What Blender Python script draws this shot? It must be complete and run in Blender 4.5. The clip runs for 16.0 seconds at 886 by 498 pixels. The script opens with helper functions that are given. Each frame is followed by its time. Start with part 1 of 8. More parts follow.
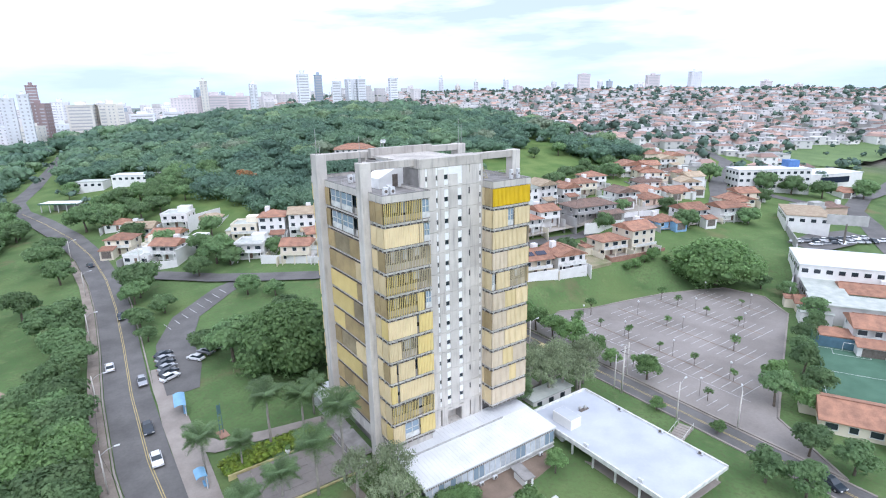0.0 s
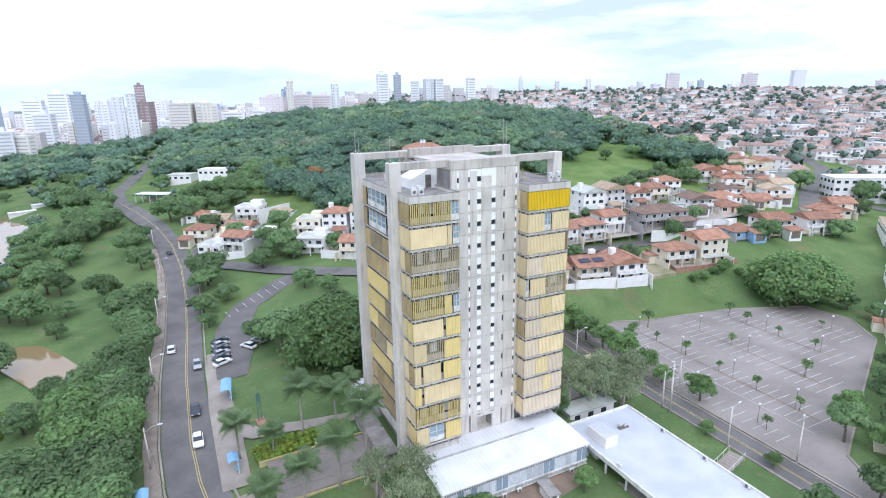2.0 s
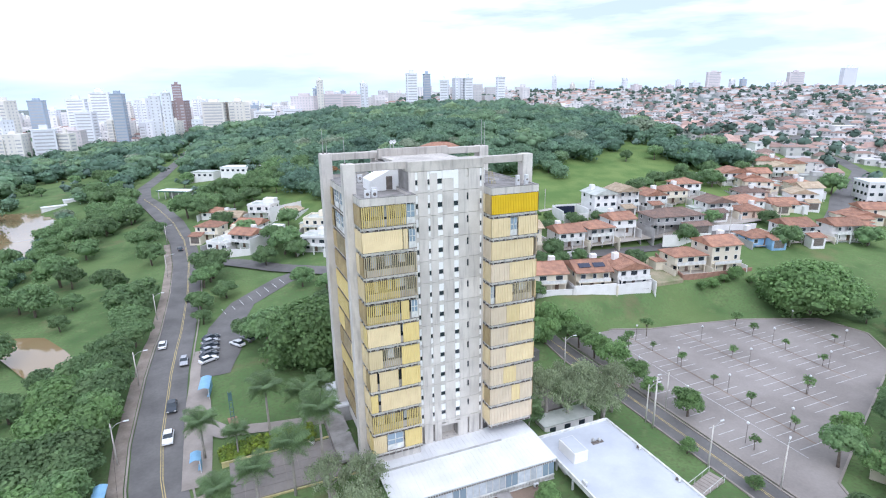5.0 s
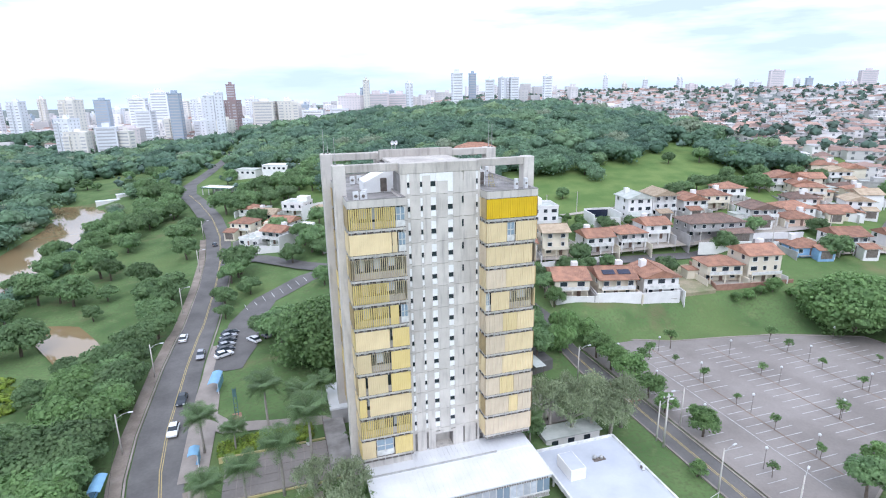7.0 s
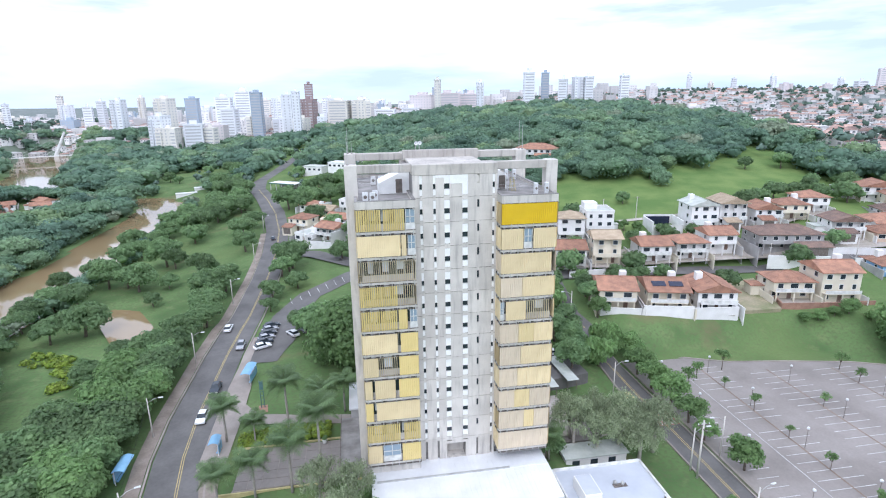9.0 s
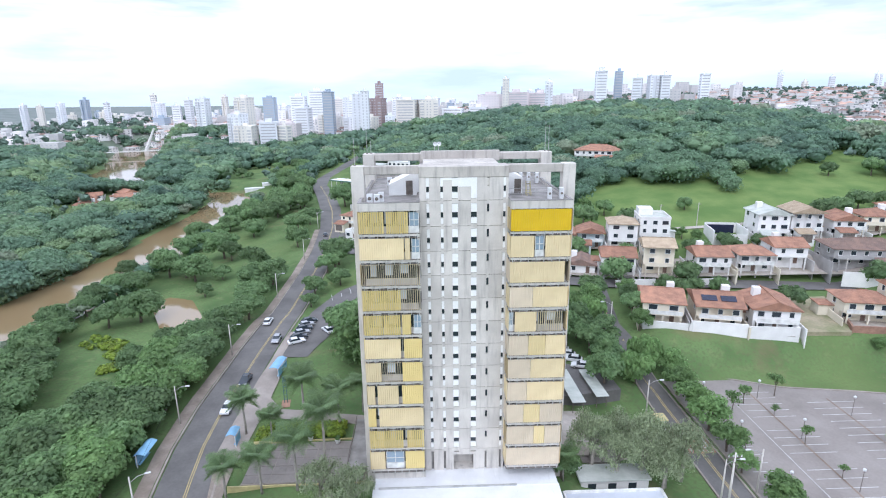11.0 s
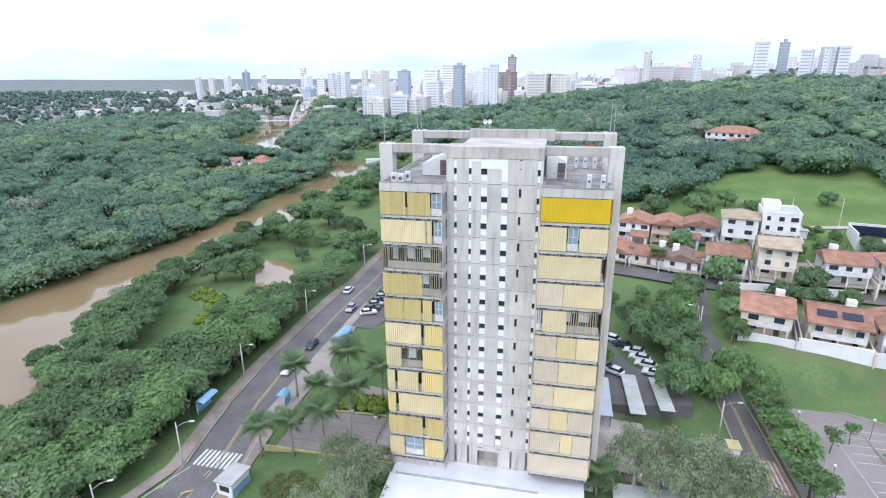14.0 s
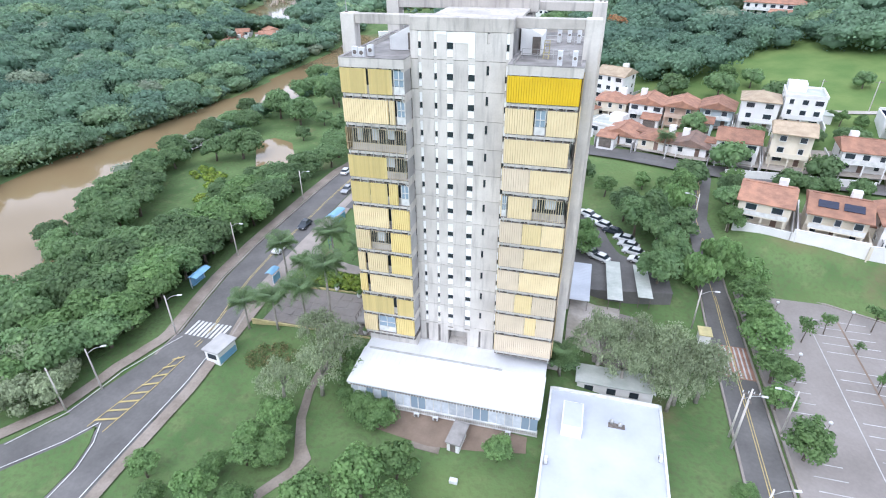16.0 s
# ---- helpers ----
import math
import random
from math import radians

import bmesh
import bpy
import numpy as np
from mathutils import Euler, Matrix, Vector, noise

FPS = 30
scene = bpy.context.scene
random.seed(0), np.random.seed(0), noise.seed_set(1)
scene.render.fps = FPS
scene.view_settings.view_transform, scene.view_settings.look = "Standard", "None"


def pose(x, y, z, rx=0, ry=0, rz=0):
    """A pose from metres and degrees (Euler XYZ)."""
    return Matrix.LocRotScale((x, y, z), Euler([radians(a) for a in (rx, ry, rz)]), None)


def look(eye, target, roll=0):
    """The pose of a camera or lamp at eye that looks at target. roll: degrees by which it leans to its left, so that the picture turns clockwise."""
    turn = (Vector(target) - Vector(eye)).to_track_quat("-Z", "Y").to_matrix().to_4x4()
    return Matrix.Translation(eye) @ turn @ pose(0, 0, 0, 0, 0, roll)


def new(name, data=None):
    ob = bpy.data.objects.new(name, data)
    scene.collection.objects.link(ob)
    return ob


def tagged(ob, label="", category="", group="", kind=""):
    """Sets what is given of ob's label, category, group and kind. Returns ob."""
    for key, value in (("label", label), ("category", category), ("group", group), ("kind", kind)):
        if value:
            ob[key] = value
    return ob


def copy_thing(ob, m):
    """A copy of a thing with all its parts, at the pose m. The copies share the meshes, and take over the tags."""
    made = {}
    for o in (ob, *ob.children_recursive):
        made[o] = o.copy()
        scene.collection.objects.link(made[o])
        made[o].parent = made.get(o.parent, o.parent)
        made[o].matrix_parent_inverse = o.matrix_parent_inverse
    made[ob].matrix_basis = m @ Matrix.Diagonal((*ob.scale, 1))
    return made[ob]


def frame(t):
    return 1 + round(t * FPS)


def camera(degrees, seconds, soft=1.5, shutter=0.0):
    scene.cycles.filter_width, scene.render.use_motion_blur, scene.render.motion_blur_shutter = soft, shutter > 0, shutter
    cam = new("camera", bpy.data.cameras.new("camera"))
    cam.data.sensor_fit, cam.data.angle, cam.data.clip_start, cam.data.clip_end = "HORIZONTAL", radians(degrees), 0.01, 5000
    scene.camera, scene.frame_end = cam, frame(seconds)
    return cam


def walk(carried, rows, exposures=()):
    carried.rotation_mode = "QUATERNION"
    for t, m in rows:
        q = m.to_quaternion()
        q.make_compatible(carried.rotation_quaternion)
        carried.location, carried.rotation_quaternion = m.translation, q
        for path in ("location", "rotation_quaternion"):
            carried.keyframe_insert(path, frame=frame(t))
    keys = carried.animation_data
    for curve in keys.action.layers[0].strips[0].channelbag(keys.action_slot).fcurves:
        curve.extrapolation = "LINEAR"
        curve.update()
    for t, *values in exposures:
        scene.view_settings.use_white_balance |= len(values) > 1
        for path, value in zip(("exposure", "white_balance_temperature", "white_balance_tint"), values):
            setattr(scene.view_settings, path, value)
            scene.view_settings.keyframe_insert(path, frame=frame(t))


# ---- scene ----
cam = camera(77.9, 16.0, soft=1.1)
METRES, EYE, TILT, LEAN, TURN = 63.2, 55.0, 0.0, 0.0, -34.1
ROWS = [
    (0.0, 0.0, 0.0, 0.0, -0.29, -15.75, 1.03),
    (0.5, 0.0246, 0.0056, -0.0004, 2.96, -15.69, 0.99),
    (1.0, 0.05, 0.0134, -0.0011, 5.89, -15.64, 0.92),
    (1.5, 0.0766, 0.0212, -0.0015, 7.24, -15.61, 0.9),
    (2.0, 0.103, 0.0292, -0.0014, 7.98, -15.63, 0.91),
    (2.5, 0.1298, 0.0385, -0.0015, 8.48, -15.64, 0.91),
    (3.0, 0.1564, 0.0481, -0.0016, 8.83, -15.62, 0.89),
    (5.5, 0.2901, 0.1094, -0.0029, 12.94, -15.67, 0.89),
    (6.0, 0.3172, 0.1244, -0.003, 14.23, -15.65, 0.88),
    (6.5, 0.3444, 0.1407, -0.0031, 15.51, -15.63, 0.85),
    (7.0, 0.3713, 0.1575, -0.0031, 16.95, -15.63, 0.86),
    (7.5, 0.3971, 0.1762, -0.0037, 19.19, -15.6, 0.83),
    (8.0, 0.423, 0.1971, -0.004, 21.38, -15.58, 0.79),
    (8.5, 0.4489, 0.218, -0.0044, 23.32, -15.57, 0.75),
    (11.0, 0.568, 0.3362, -0.0056, 32.24, -15.55, 0.68),
    (11.5, 0.5879, 0.3636, -0.0058, 36.52, -15.52, 0.62),
    (12.0, 0.607, 0.3928, -0.006, 40.91, -15.49, 0.52),
    (12.5, 0.6257, 0.4249, -0.0069, 43.64, -15.48, 0.48),
    (13.0, 0.6443, 0.4562, -0.0068, 44.98, -15.5, 0.47),
    (13.5, 0.6635, 0.4873, -0.0075, 45.83, -16.02, 0.45),
    (14.0, 0.6828, 0.5172, -0.0084, 46.38, -17.91, 0.45),
    (14.5, 0.7015, 0.547, -0.0099, 46.85, -21.14, 0.45),
    (15.0, 0.7196, 0.5764, -0.011, 47.45, -24.77, 0.46),
    (15.5, 0.736, 0.6027, -0.0121, 48.47, -28.11, 0.51),
    (16.0, 0.7437, 0.6133, -0.0134, 49.16, -30.16, 0.52),
]
walk(cam, [(t, pose(0, 0, EYE, TILT, LEAN, TURN) @ pose(METRES * x, METRES * y, METRES * z, 90 + pitch, roll, yaw)) for t, x, y, z, yaw, pitch, roll in ROWS],
     [(0.0, 0.0, 5750, 17), (13.5, 0.0, 5750, 17), (15.0, 0.15, 5750, 17), (16.0, 0.25, 5750, 17)])

# ---- world and sun ----
world = bpy.data.worlds.new("overcast_sky")
scene.world = world
world.use_nodes = True
wn, wl = world.node_tree.nodes, world.node_tree.links
wn.clear()
w_out = wn.new("ShaderNodeOutputWorld")
w_bg = wn.new("ShaderNodeBackground")
w_sky = wn.new("ShaderNodeTexSky")
w_sky.sky_type = "NISHITA"
w_sky.sun_disc = False
w_sky.sun_elevation = radians(58)
w_sky.sun_rotation = radians(150)
w_co = wn.new("ShaderNodeTexCoord")
w_map = wn.new("ShaderNodeMapping")
w_map.inputs["Scale"].default_value = (1.2, 1.2, 7.0)
w_noise = wn.new("ShaderNodeTexNoise")
w_noise.inputs["Scale"].default_value = 1.7
w_noise.inputs["Detail"].default_value = 6
w_noise.inputs["Roughness"].default_value = 0.55
w_ramp = wn.new("ShaderNodeValToRGB")
w_ramp.color_ramp.elements[0].position = 0.36
w_ramp.color_ramp.elements[0].color = (0.42, 0.49, 0.545, 1)
w_ramp.color_ramp.elements[1].position = 0.545
w_ramp.color_ramp.elements[1].color = (0.93, 0.97, 1.0, 1)
w_scale = wn.new("ShaderNodeMixRGB")
w_scale.blend_type = "MULTIPLY"
w_scale.inputs[0].default_value = 1.0
w_scale.inputs[2].default_value = (0.09, 0.09, 0.09, 1)
w_mix = wn.new("ShaderNodeMixRGB")
w_mix.inputs[0].default_value = 0.9
wl.new(w_co.outputs["Generated"], w_map.inputs["Vector"])
wl.new(w_map.outputs["Vector"], w_noise.inputs["Vector"])
wl.new(w_noise.outputs["Fac"], w_ramp.inputs["Fac"])
wl.new(w_sky.outputs["Color"], w_scale.inputs[1])
wl.new(w_scale.outputs["Color"], w_mix.inputs[1])
wl.new(w_ramp.outputs["Color"], w_mix.inputs[2])
# a paler blue band of clear air low over the horizon
w_sep = wn.new("ShaderNodeSeparateXYZ")
w_low = wn.new("ShaderNodeMapRange")
w_low.inputs["From Min"].default_value, w_low.inputs["From Max"].default_value = 0.0, 0.14
w_low.inputs["To Min"].default_value, w_low.inputs["To Max"].default_value = 0.75, 0.0
w_blue = wn.new("ShaderNodeMixRGB")
w_blue.inputs[2].default_value = (0.40, 0.50, 0.565, 1)
wl.new(w_co.outputs["Generated"], w_sep.inputs["Vector"])
wl.new(w_sep.outputs["Z"], w_low.inputs["Value"])
wl.new(w_low.outputs["Result"], w_blue.inputs[0])
wl.new(w_mix.outputs["Color"], w_blue.inputs[1])
wl.new(w_blue.outputs["Color"], w_bg.inputs["Color"])
w_bg.inputs["Strength"].default_value = 1.9
wl.new(w_bg.outputs["Background"], w_out.inputs["Surface"])

sun_data = bpy.data.lights.new("sun", "SUN")
sun_data.energy, sun_data.angle, sun_data.color = 1.6, radians(38), (1.0, 0.97, 0.92)
sun_ob = new("sun", sun_data)
sun_ob.matrix_world = look((20, -30, 120), (46, 70, 0))


# ---- materials ----
def mat(name, color, color2=None, rough=0.8, metal=0.0, scale=1.0, fine=12.0, bump=0.15, spread=0.12, island=0.0,
        each=0.0, world_space=False, streak=0.0, ribs=0.0, translucent=0.0):
    """A surface with colour variation at two scales, fine relief and, where asked, streaks or ribs."""
    m = bpy.data.materials.new(name)
    m.use_nodes = True
    n, l = m.node_tree.nodes, m.node_tree.links
    b = n["Principled BSDF"]
    b.inputs["Roughness"].default_value = rough
    b.inputs["Metallic"].default_value = metal
    if world_space:
        co = n.new("ShaderNodeNewGeometry").outputs["Position"]
    else:
        co = n.new("ShaderNodeTexCoord").outputs["Object"]
    if streak:
        mp = n.new("ShaderNodeMapping")
        mp.inputs["Scale"].default_value = (1, 1, streak)
        l.new(co, mp.inputs["Vector"])
        co_l = mp.outputs["Vector"]
    else:
        co_l = co
    big = n.new("ShaderNodeTexNoise")
    big.inputs["Scale"].default_value = scale
    big.inputs["Detail"].default_value = 5
    small = n.new("ShaderNodeTexNoise")
    small.inputs["Scale"].default_value = fine
    small.inputs["Detail"].default_value = 4
    l.new(co_l, big.inputs["Vector"])
    l.new(co, small.inputs["Vector"])
    c2 = color2 or tuple(v * 0.72 for v in color)
    ramp = n.new("ShaderNodeValToRGB")
    ramp.color_ramp.elements[0].position, ramp.color_ramp.elements[1].position = 0.34, 0.66
    ramp.color_ramp.elements[0].color = (*c2, 1)
    ramp.color_ramp.elements[1].color = (*color, 1)
    l.new(big.outputs["Fac"], ramp.inputs["Fac"])
    last = ramp.outputs["Color"]

    def vary(source, amount, last):
        rng = n.new("ShaderNodeMapRange")
        rng.inputs["To Min"].default_value, rng.inputs["To Max"].default_value = 1 - amount, 1 + amount
        l.new(source, rng.inputs["Value"])
        mul = n.new("ShaderNodeVectorMath")
        mul.operation = "SCALE"
        l.new(last, mul.inputs[0])
        l.new(rng.outputs["Result"], mul.inputs["Scale"])
        return mul.outputs["Vector"]

    last = vary(small.outputs["Fac"], spread, last)
    if island:
        geo = n.new("ShaderNodeNewGeometry")
        last = vary(geo.outputs["Random Per Island"], island, last)
    if each:
        info = n.new("ShaderNodeObjectInfo")
        last = vary(info.outputs["Random"], each, last)
    l.new(last, b.inputs["Base Color"])
    height = small.outputs["Fac"]
    if ribs:
        wv = n.new("ShaderNodeTexWave")
        wv.inputs["Scale"].default_value = ribs
        wv.bands_direction = "X"
        l.new(co, wv.inputs["Vector"])
        height = wv.outputs["Fac"]
    if bump:
        bp = n.new("ShaderNodeBump")
        bp.inputs["Strength"].default_value = bump
        bp.inputs["Distance"].default_value = 0.1
        l.new(height, bp.inputs["Height"])
        l.new(bp.outputs["Normal"], b.inputs["Normal"])
    if translucent:
        tr = n.new("ShaderNodeBsdfTranslucent")
        l.new(last, tr.inputs["Color"])
        mx = n.new("ShaderNodeMixShader")
        mx.inputs[0].default_value = translucent
        l.new(b.outputs["BSDF"], mx.inputs[1])
        l.new(tr.outputs["BSDF"], mx.inputs[2])
        l.new(mx.outputs["Shader"], n["Material Output"].inputs["Surface"])
    return m


M = {}
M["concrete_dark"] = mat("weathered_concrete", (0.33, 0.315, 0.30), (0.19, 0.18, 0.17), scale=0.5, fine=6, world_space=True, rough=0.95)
M["white_infill"] = mat("white_infill", (0.86, 0.86, 0.84), (0.78, 0.78, 0.76), scale=0.8, world_space=True)
M["white_roof"] = mat("white_metal_roof", (0.74, 0.75, 0.75), (0.64, 0.65, 0.66), rough=0.5, scale=0.3, fine=3, world_space=True, spread=0.04)
M["grey_roof"] = mat("grey_roof_membrane", (0.52, 0.545, 0.59), (0.43, 0.455, 0.50), rough=0.6, scale=0.2, fine=2, world_space=True, spread=0.05)
M["panel_pale"] = mat("pale_yellow_panel", (0.76, 0.640, 0.40), (0.69, 0.570, 0.345), rough=0.55, scale=0.5, each=0.10, spread=0.06, bump=0.05)
M["panel_yellow"] = mat("yellow_panel", (0.75, 0.615, 0.275), (0.69, 0.555, 0.235), rough=0.5, scale=0.5, each=0.08, spread=0.06, bump=0.05)
M["panel_mid"] = mat("cream_yellow_panel", (0.75, 0.625, 0.345), (0.69, 0.565, 0.30), rough=0.55, scale=0.5, each=0.08, spread=0.06, bump=0.05)
M["panel_strong"] = mat("strong_yellow_panel", (0.72, 0.50, 0.012), (0.66, 0.45, 0.01), rough=0.45, scale=0.5, spread=0.05, bump=0.05)
M["panel_beige"] = mat("beige_panel", (0.70, 0.60, 0.455), (0.62, 0.53, 0.40), rough=0.6, scale=0.5, each=0.06, spread=0.06, bump=0.05)
M["panel_tan"] = mat("tan_panel", (0.50, 0.39, 0.20), (0.38, 0.29, 0.16), rough=0.6, scale=0.5, each=0.2, spread=0.08, bump=0.05)
M["slat"] = mat("weathered_slat", (0.60, 0.52, 0.35), (0.45, 0.38, 0.25), rough=0.6, scale=0.5, each=0.15, spread=0.08, bump=0.05)
M["frame_metal"] = mat("dark_steel", (0.22, 0.19, 0.165), (0.14, 0.12, 0.105), rough=0.7, metal=0.3, scale=2)
M["light_metal"] = mat("light_metal", (0.55, 0.55, 0.53), rough=0.5, metal=0.5, scale=1)
M["rail_white"] = mat("white_painted_metal", (0.75, 0.75, 0.72), rough=0.5, scale=1)
M["yellow_paint"] = mat("yellow_paint", (0.52, 0.45, 0.22), rough=0.6, scale=1)
M["ac_white"] = mat("white_casing", (0.72, 0.73, 0.73), rough=0.5, scale=2)
M["asphalt"] = mat("asphalt", (0.160, 0.153, 0.147), (0.108, 0.104, 0.100), rough=0.9, scale=0.16, fine=2.2, world_space=True, spread=0.2)
M["lot"] = mat("paved_lot", (0.295, 0.266, 0.245), (0.215, 0.192, 0.175), rough=0.95, scale=0.10, fine=2.5, world_space=True, spread=0.14)
M["pavement"] = mat("pavement_concrete", (0.35, 0.31, 0.275), (0.245, 0.215, 0.19), rough=0.95, scale=0.25, fine=3, world_space=True)
M["yard"] = mat("yard_paving", (0.46, 0.42, 0.38), (0.30, 0.27, 0.22), rough=1, scale=0.14, fine=1.5, world_space=True, spread=0.3)
M["dry_plot"] = mat("dry_grass_and_earth", (0.34, 0.29, 0.20), (0.19, 0.20, 0.10), rough=1, scale=0.22, fine=2, world_space=True, spread=0.3)
M["trodden"] = mat("trodden_earth", (0.31, 0.265, 0.225), (0.215, 0.18, 0.145), rough=1, scale=0.35, fine=3, world_space=True, spread=0.25)
M["dirt"] = mat("bare_earth", (0.27, 0.205, 0.155), (0.19, 0.14, 0.105), rough=1, scale=0.3, fine=4, world_space=True)
M["line_white"] = mat("white_road_paint", (0.66, 0.66, 0.64), (0.5, 0.5, 0.49), rough=0.7, scale=1.2, world_space=True)
M["line_faded"] = mat("faded_bay_paint", (0.56, 0.55, 0.54), (0.40, 0.39, 0.38), rough=0.8, scale=0.8, world_space=True)
M["teal_metal"] = mat("teal_painted_metal", (0.10, 0.19, 0.19), (0.07, 0.14, 0.14), rough=0.5, scale=1)
M["line_yellow"] = mat("yellow_road_paint", (0.52, 0.41, 0.16), (0.38, 0.31, 0.15), rough=0.7, scale=1.2, world_space=True)
M["leaf"] = mat("leaves", (0.215, 0.322, 0.142), (0.152, 0.252, 0.112), rough=0.75, scale=0.3, fine=1.2, island=0.22, each=0.28, bump=0, translucent=0.52)
M["leaf_light"] = mat("light_green_leaves", (0.215, 0.338, 0.125), (0.155, 0.264, 0.098), rough=0.75, scale=0.4, fine=1.5, island=0.25, each=0.2, bump=0, translucent=0.48)
M["leaf_grey"] = mat("grey_green_leaves", (0.315, 0.372, 0.222), (0.24, 0.292, 0.168), rough=0.8, scale=0.4, fine=1.5, island=0.25, each=0.15, bump=0, translucent=0.35)
# haze is put into this leaf colour, bluer than the nearer trees
M["leaf_far"] = mat("hazed_far_leaves", (0.120, 0.178, 0.132), (0.080, 0.130, 0.100), rough=0.9, scale=0.01, fine=0.1, island=0.3, spread=0.3, world_space=True, bump=0)
M["leaf_bed"] = mat("bed_leaves", (0.20, 0.165, 0.075), (0.115, 0.165, 0.05), rough=0.8, scale=0.9, island=0.4, world_space=True, bump=0, translucent=0.3)
M["leaf_flame"] = mat("orange_blossom", (0.42, 0.13, 0.05), (0.16, 0.15, 0.06), rough=0.8, scale=0.5, island=0.4, bump=0)
M["palm_leaf"] = mat("palm_fronds", (0.195, 0.290, 0.125), (0.125, 0.205, 0.085), rough=0.6, scale=0.5, island=0.3, each=0.2, bump=0, translucent=0.4)
M["hedge_leaf"] = mat("yellow_green_hedge_leaves", (0.22, 0.29, 0.03), (0.12, 0.20, 0.025), rough=0.7, scale=0.5, island=0.45, bump=0, translucent=0.2)
M["bark"] = mat("bark", (0.20, 0.16, 0.125), (0.12, 0.10, 0.08), rough=1, scale=1.5)
M["palm_bark"] = mat("palm_bark", (0.36, 0.33, 0.29), (0.26, 0.24, 0.21), rough=0.95, scale=1.5)
M["wall_white"] = mat("white_render", (0.77, 0.76, 0.74), (0.69, 0.68, 0.66), scale=0.4, each=0.06)
M["wall_cream"] = mat("cream_render", (0.74, 0.68, 0.55), (0.66, 0.60, 0.48), scale=0.4, each=0.1)
M["wall_pink"] = mat("salmon_render", (0.62, 0.47, 0.37), (0.50, 0.38, 0.30), scale=0.4, each=0.15)
M["wall_blue"] = mat("blue_render", (0.28, 0.47, 0.68), (0.20, 0.36, 0.55), scale=0.4, each=0.1)
M["wall_pale"] = mat("pale_blue_grey_render", (0.56, 0.63, 0.65), (0.48, 0.55, 0.57), scale=0.4, each=0.05)
M["wall_green"] = mat("pale_green_render", (0.48, 0.58, 0.47), (0.40, 0.49, 0.39), scale=0.4, each=0.05)
M["meadow"] = mat("mown_grass", (0.150, 0.225, 0.080), (0.105, 0.170, 0.058), rough=1.0, scale=0.05, fine=0.8, world_space=True, bump=0.2, spread=0.2)
M["wall_grey"] = mat("grey_render", (0.46, 0.45, 0.44), (0.34, 0.33, 0.32), scale=0.4, each=0.15)
M["tile_orange"] = mat("orange_clay_tiles", (0.43, 0.225, 0.145), (0.27, 0.145, 0.10), rough=0.9, scale=0.6, fine=4, spread=0.2, each=0.18, ribs=3.2, bump=0.5)
M["tile_brown"] = mat("brown_clay_tiles", (0.26, 0.17, 0.13), (0.17, 0.12, 0.10), rough=0.9, scale=0.6, fine=4, spread=0.2, each=0.2, ribs=3.2, bump=0.5)
M["tile_sand"] = mat("sand_clay_tiles", (0.50, 0.40, 0.28), (0.38, 0.29, 0.20), rough=0.9, scale=0.6, fine=4, spread=0.2, each=0.15, ribs=3.2, bump=0.5)
M["brick"] = mat("red_brick", (0.36, 0.21, 0.15), (0.26, 0.15, 0.11), rough=0.95, scale=0.8, fine=6, spread=0.25)
M["car_white"] = mat("white_car_paint", (0.78, 0.79, 0.80), (0.74, 0.75, 0.76), rough=0.25, spread=0.01, bump=0)
M["car_dark"] = mat("dark_car_paint", (0.035, 0.045, 0.06), (0.03, 0.04, 0.05), rough=0.2, spread=0.02, bump=0)
M["car_silver"] = mat("silver_car_paint", (0.42, 0.43, 0.45), (0.38, 0.39, 0.41), rough=0.25, metal=0.5, spread=0.02, bump=0)
M["rubber"] = mat("rubber", (0.02, 0.02, 0.02), rough=0.8, bump=0)
M["blue_sheet"] = mat("light_blue_sheet", (0.22, 0.43, 0.62), (0.18, 0.36, 0.54), rough=0.5, scale=1)
M["court"] = mat("green_court", (0.085, 0.175, 0.115), (0.065, 0.14, 0.09), rough=0.9, scale=0.3, world_space=True)
M["court_fence"] = mat("blue_grey_screen", (0.10, 0.19, 0.25), (0.08, 0.15, 0.2), rough=0.9, scale=1)
M["blue_panel"] = mat("blue_cladding", (0.10, 0.22, 0.50), rough=0.5, scale=1)
M["solar"] = mat("solar_panel", (0.015, 0.02, 0.05), rough=0.15, bump=0)
M["fibre"] = mat("fibre_cement_sheet", (0.52, 0.54, 0.50), (0.38, 0.41, 0.37), rough=0.85, scale=0.4, fine=3)
M["tower_white"] = mat("pale_facade", (0.78, 0.79, 0.81), (0.70, 0.72, 0.75), scale=0.02, fine=0.4, each=0.12)
M["tower_pink"] = mat("pinkish_facade", (0.68, 0.62, 0.61), (0.62, 0.57, 0.57), scale=0.02, fine=0.4, each=0.08)
M["tower_cream"] = mat("cream_facade", (0.76, 0.73, 0.66), (0.69, 0.66, 0.60), scale=0.02, fine=0.4, each=0.06)
M["tower_brown"] = mat("brown_facade", (0.35, 0.265, 0.26), (0.29, 0.22, 0.215), scale=0.02, fine=0.4)
M["tower_blue"] = mat("blue_grey_facade", (0.38, 0.45, 0.52), (0.33, 0.39, 0.46), scale=0.02, fine=0.4, each=0.12)
M["far_wall"] = mat("far_render", (0.72, 0.70, 0.68), (0.58, 0.56, 0.55), scale=0.03, fine=0.3, island=0.22, world_space=True)
M["far_roof"] = mat("far_clay_tiles", (0.41, 0.275, 0.22), (0.29, 0.195, 0.165), scale=0.03, fine=0.3, island=0.5, world_space=True)
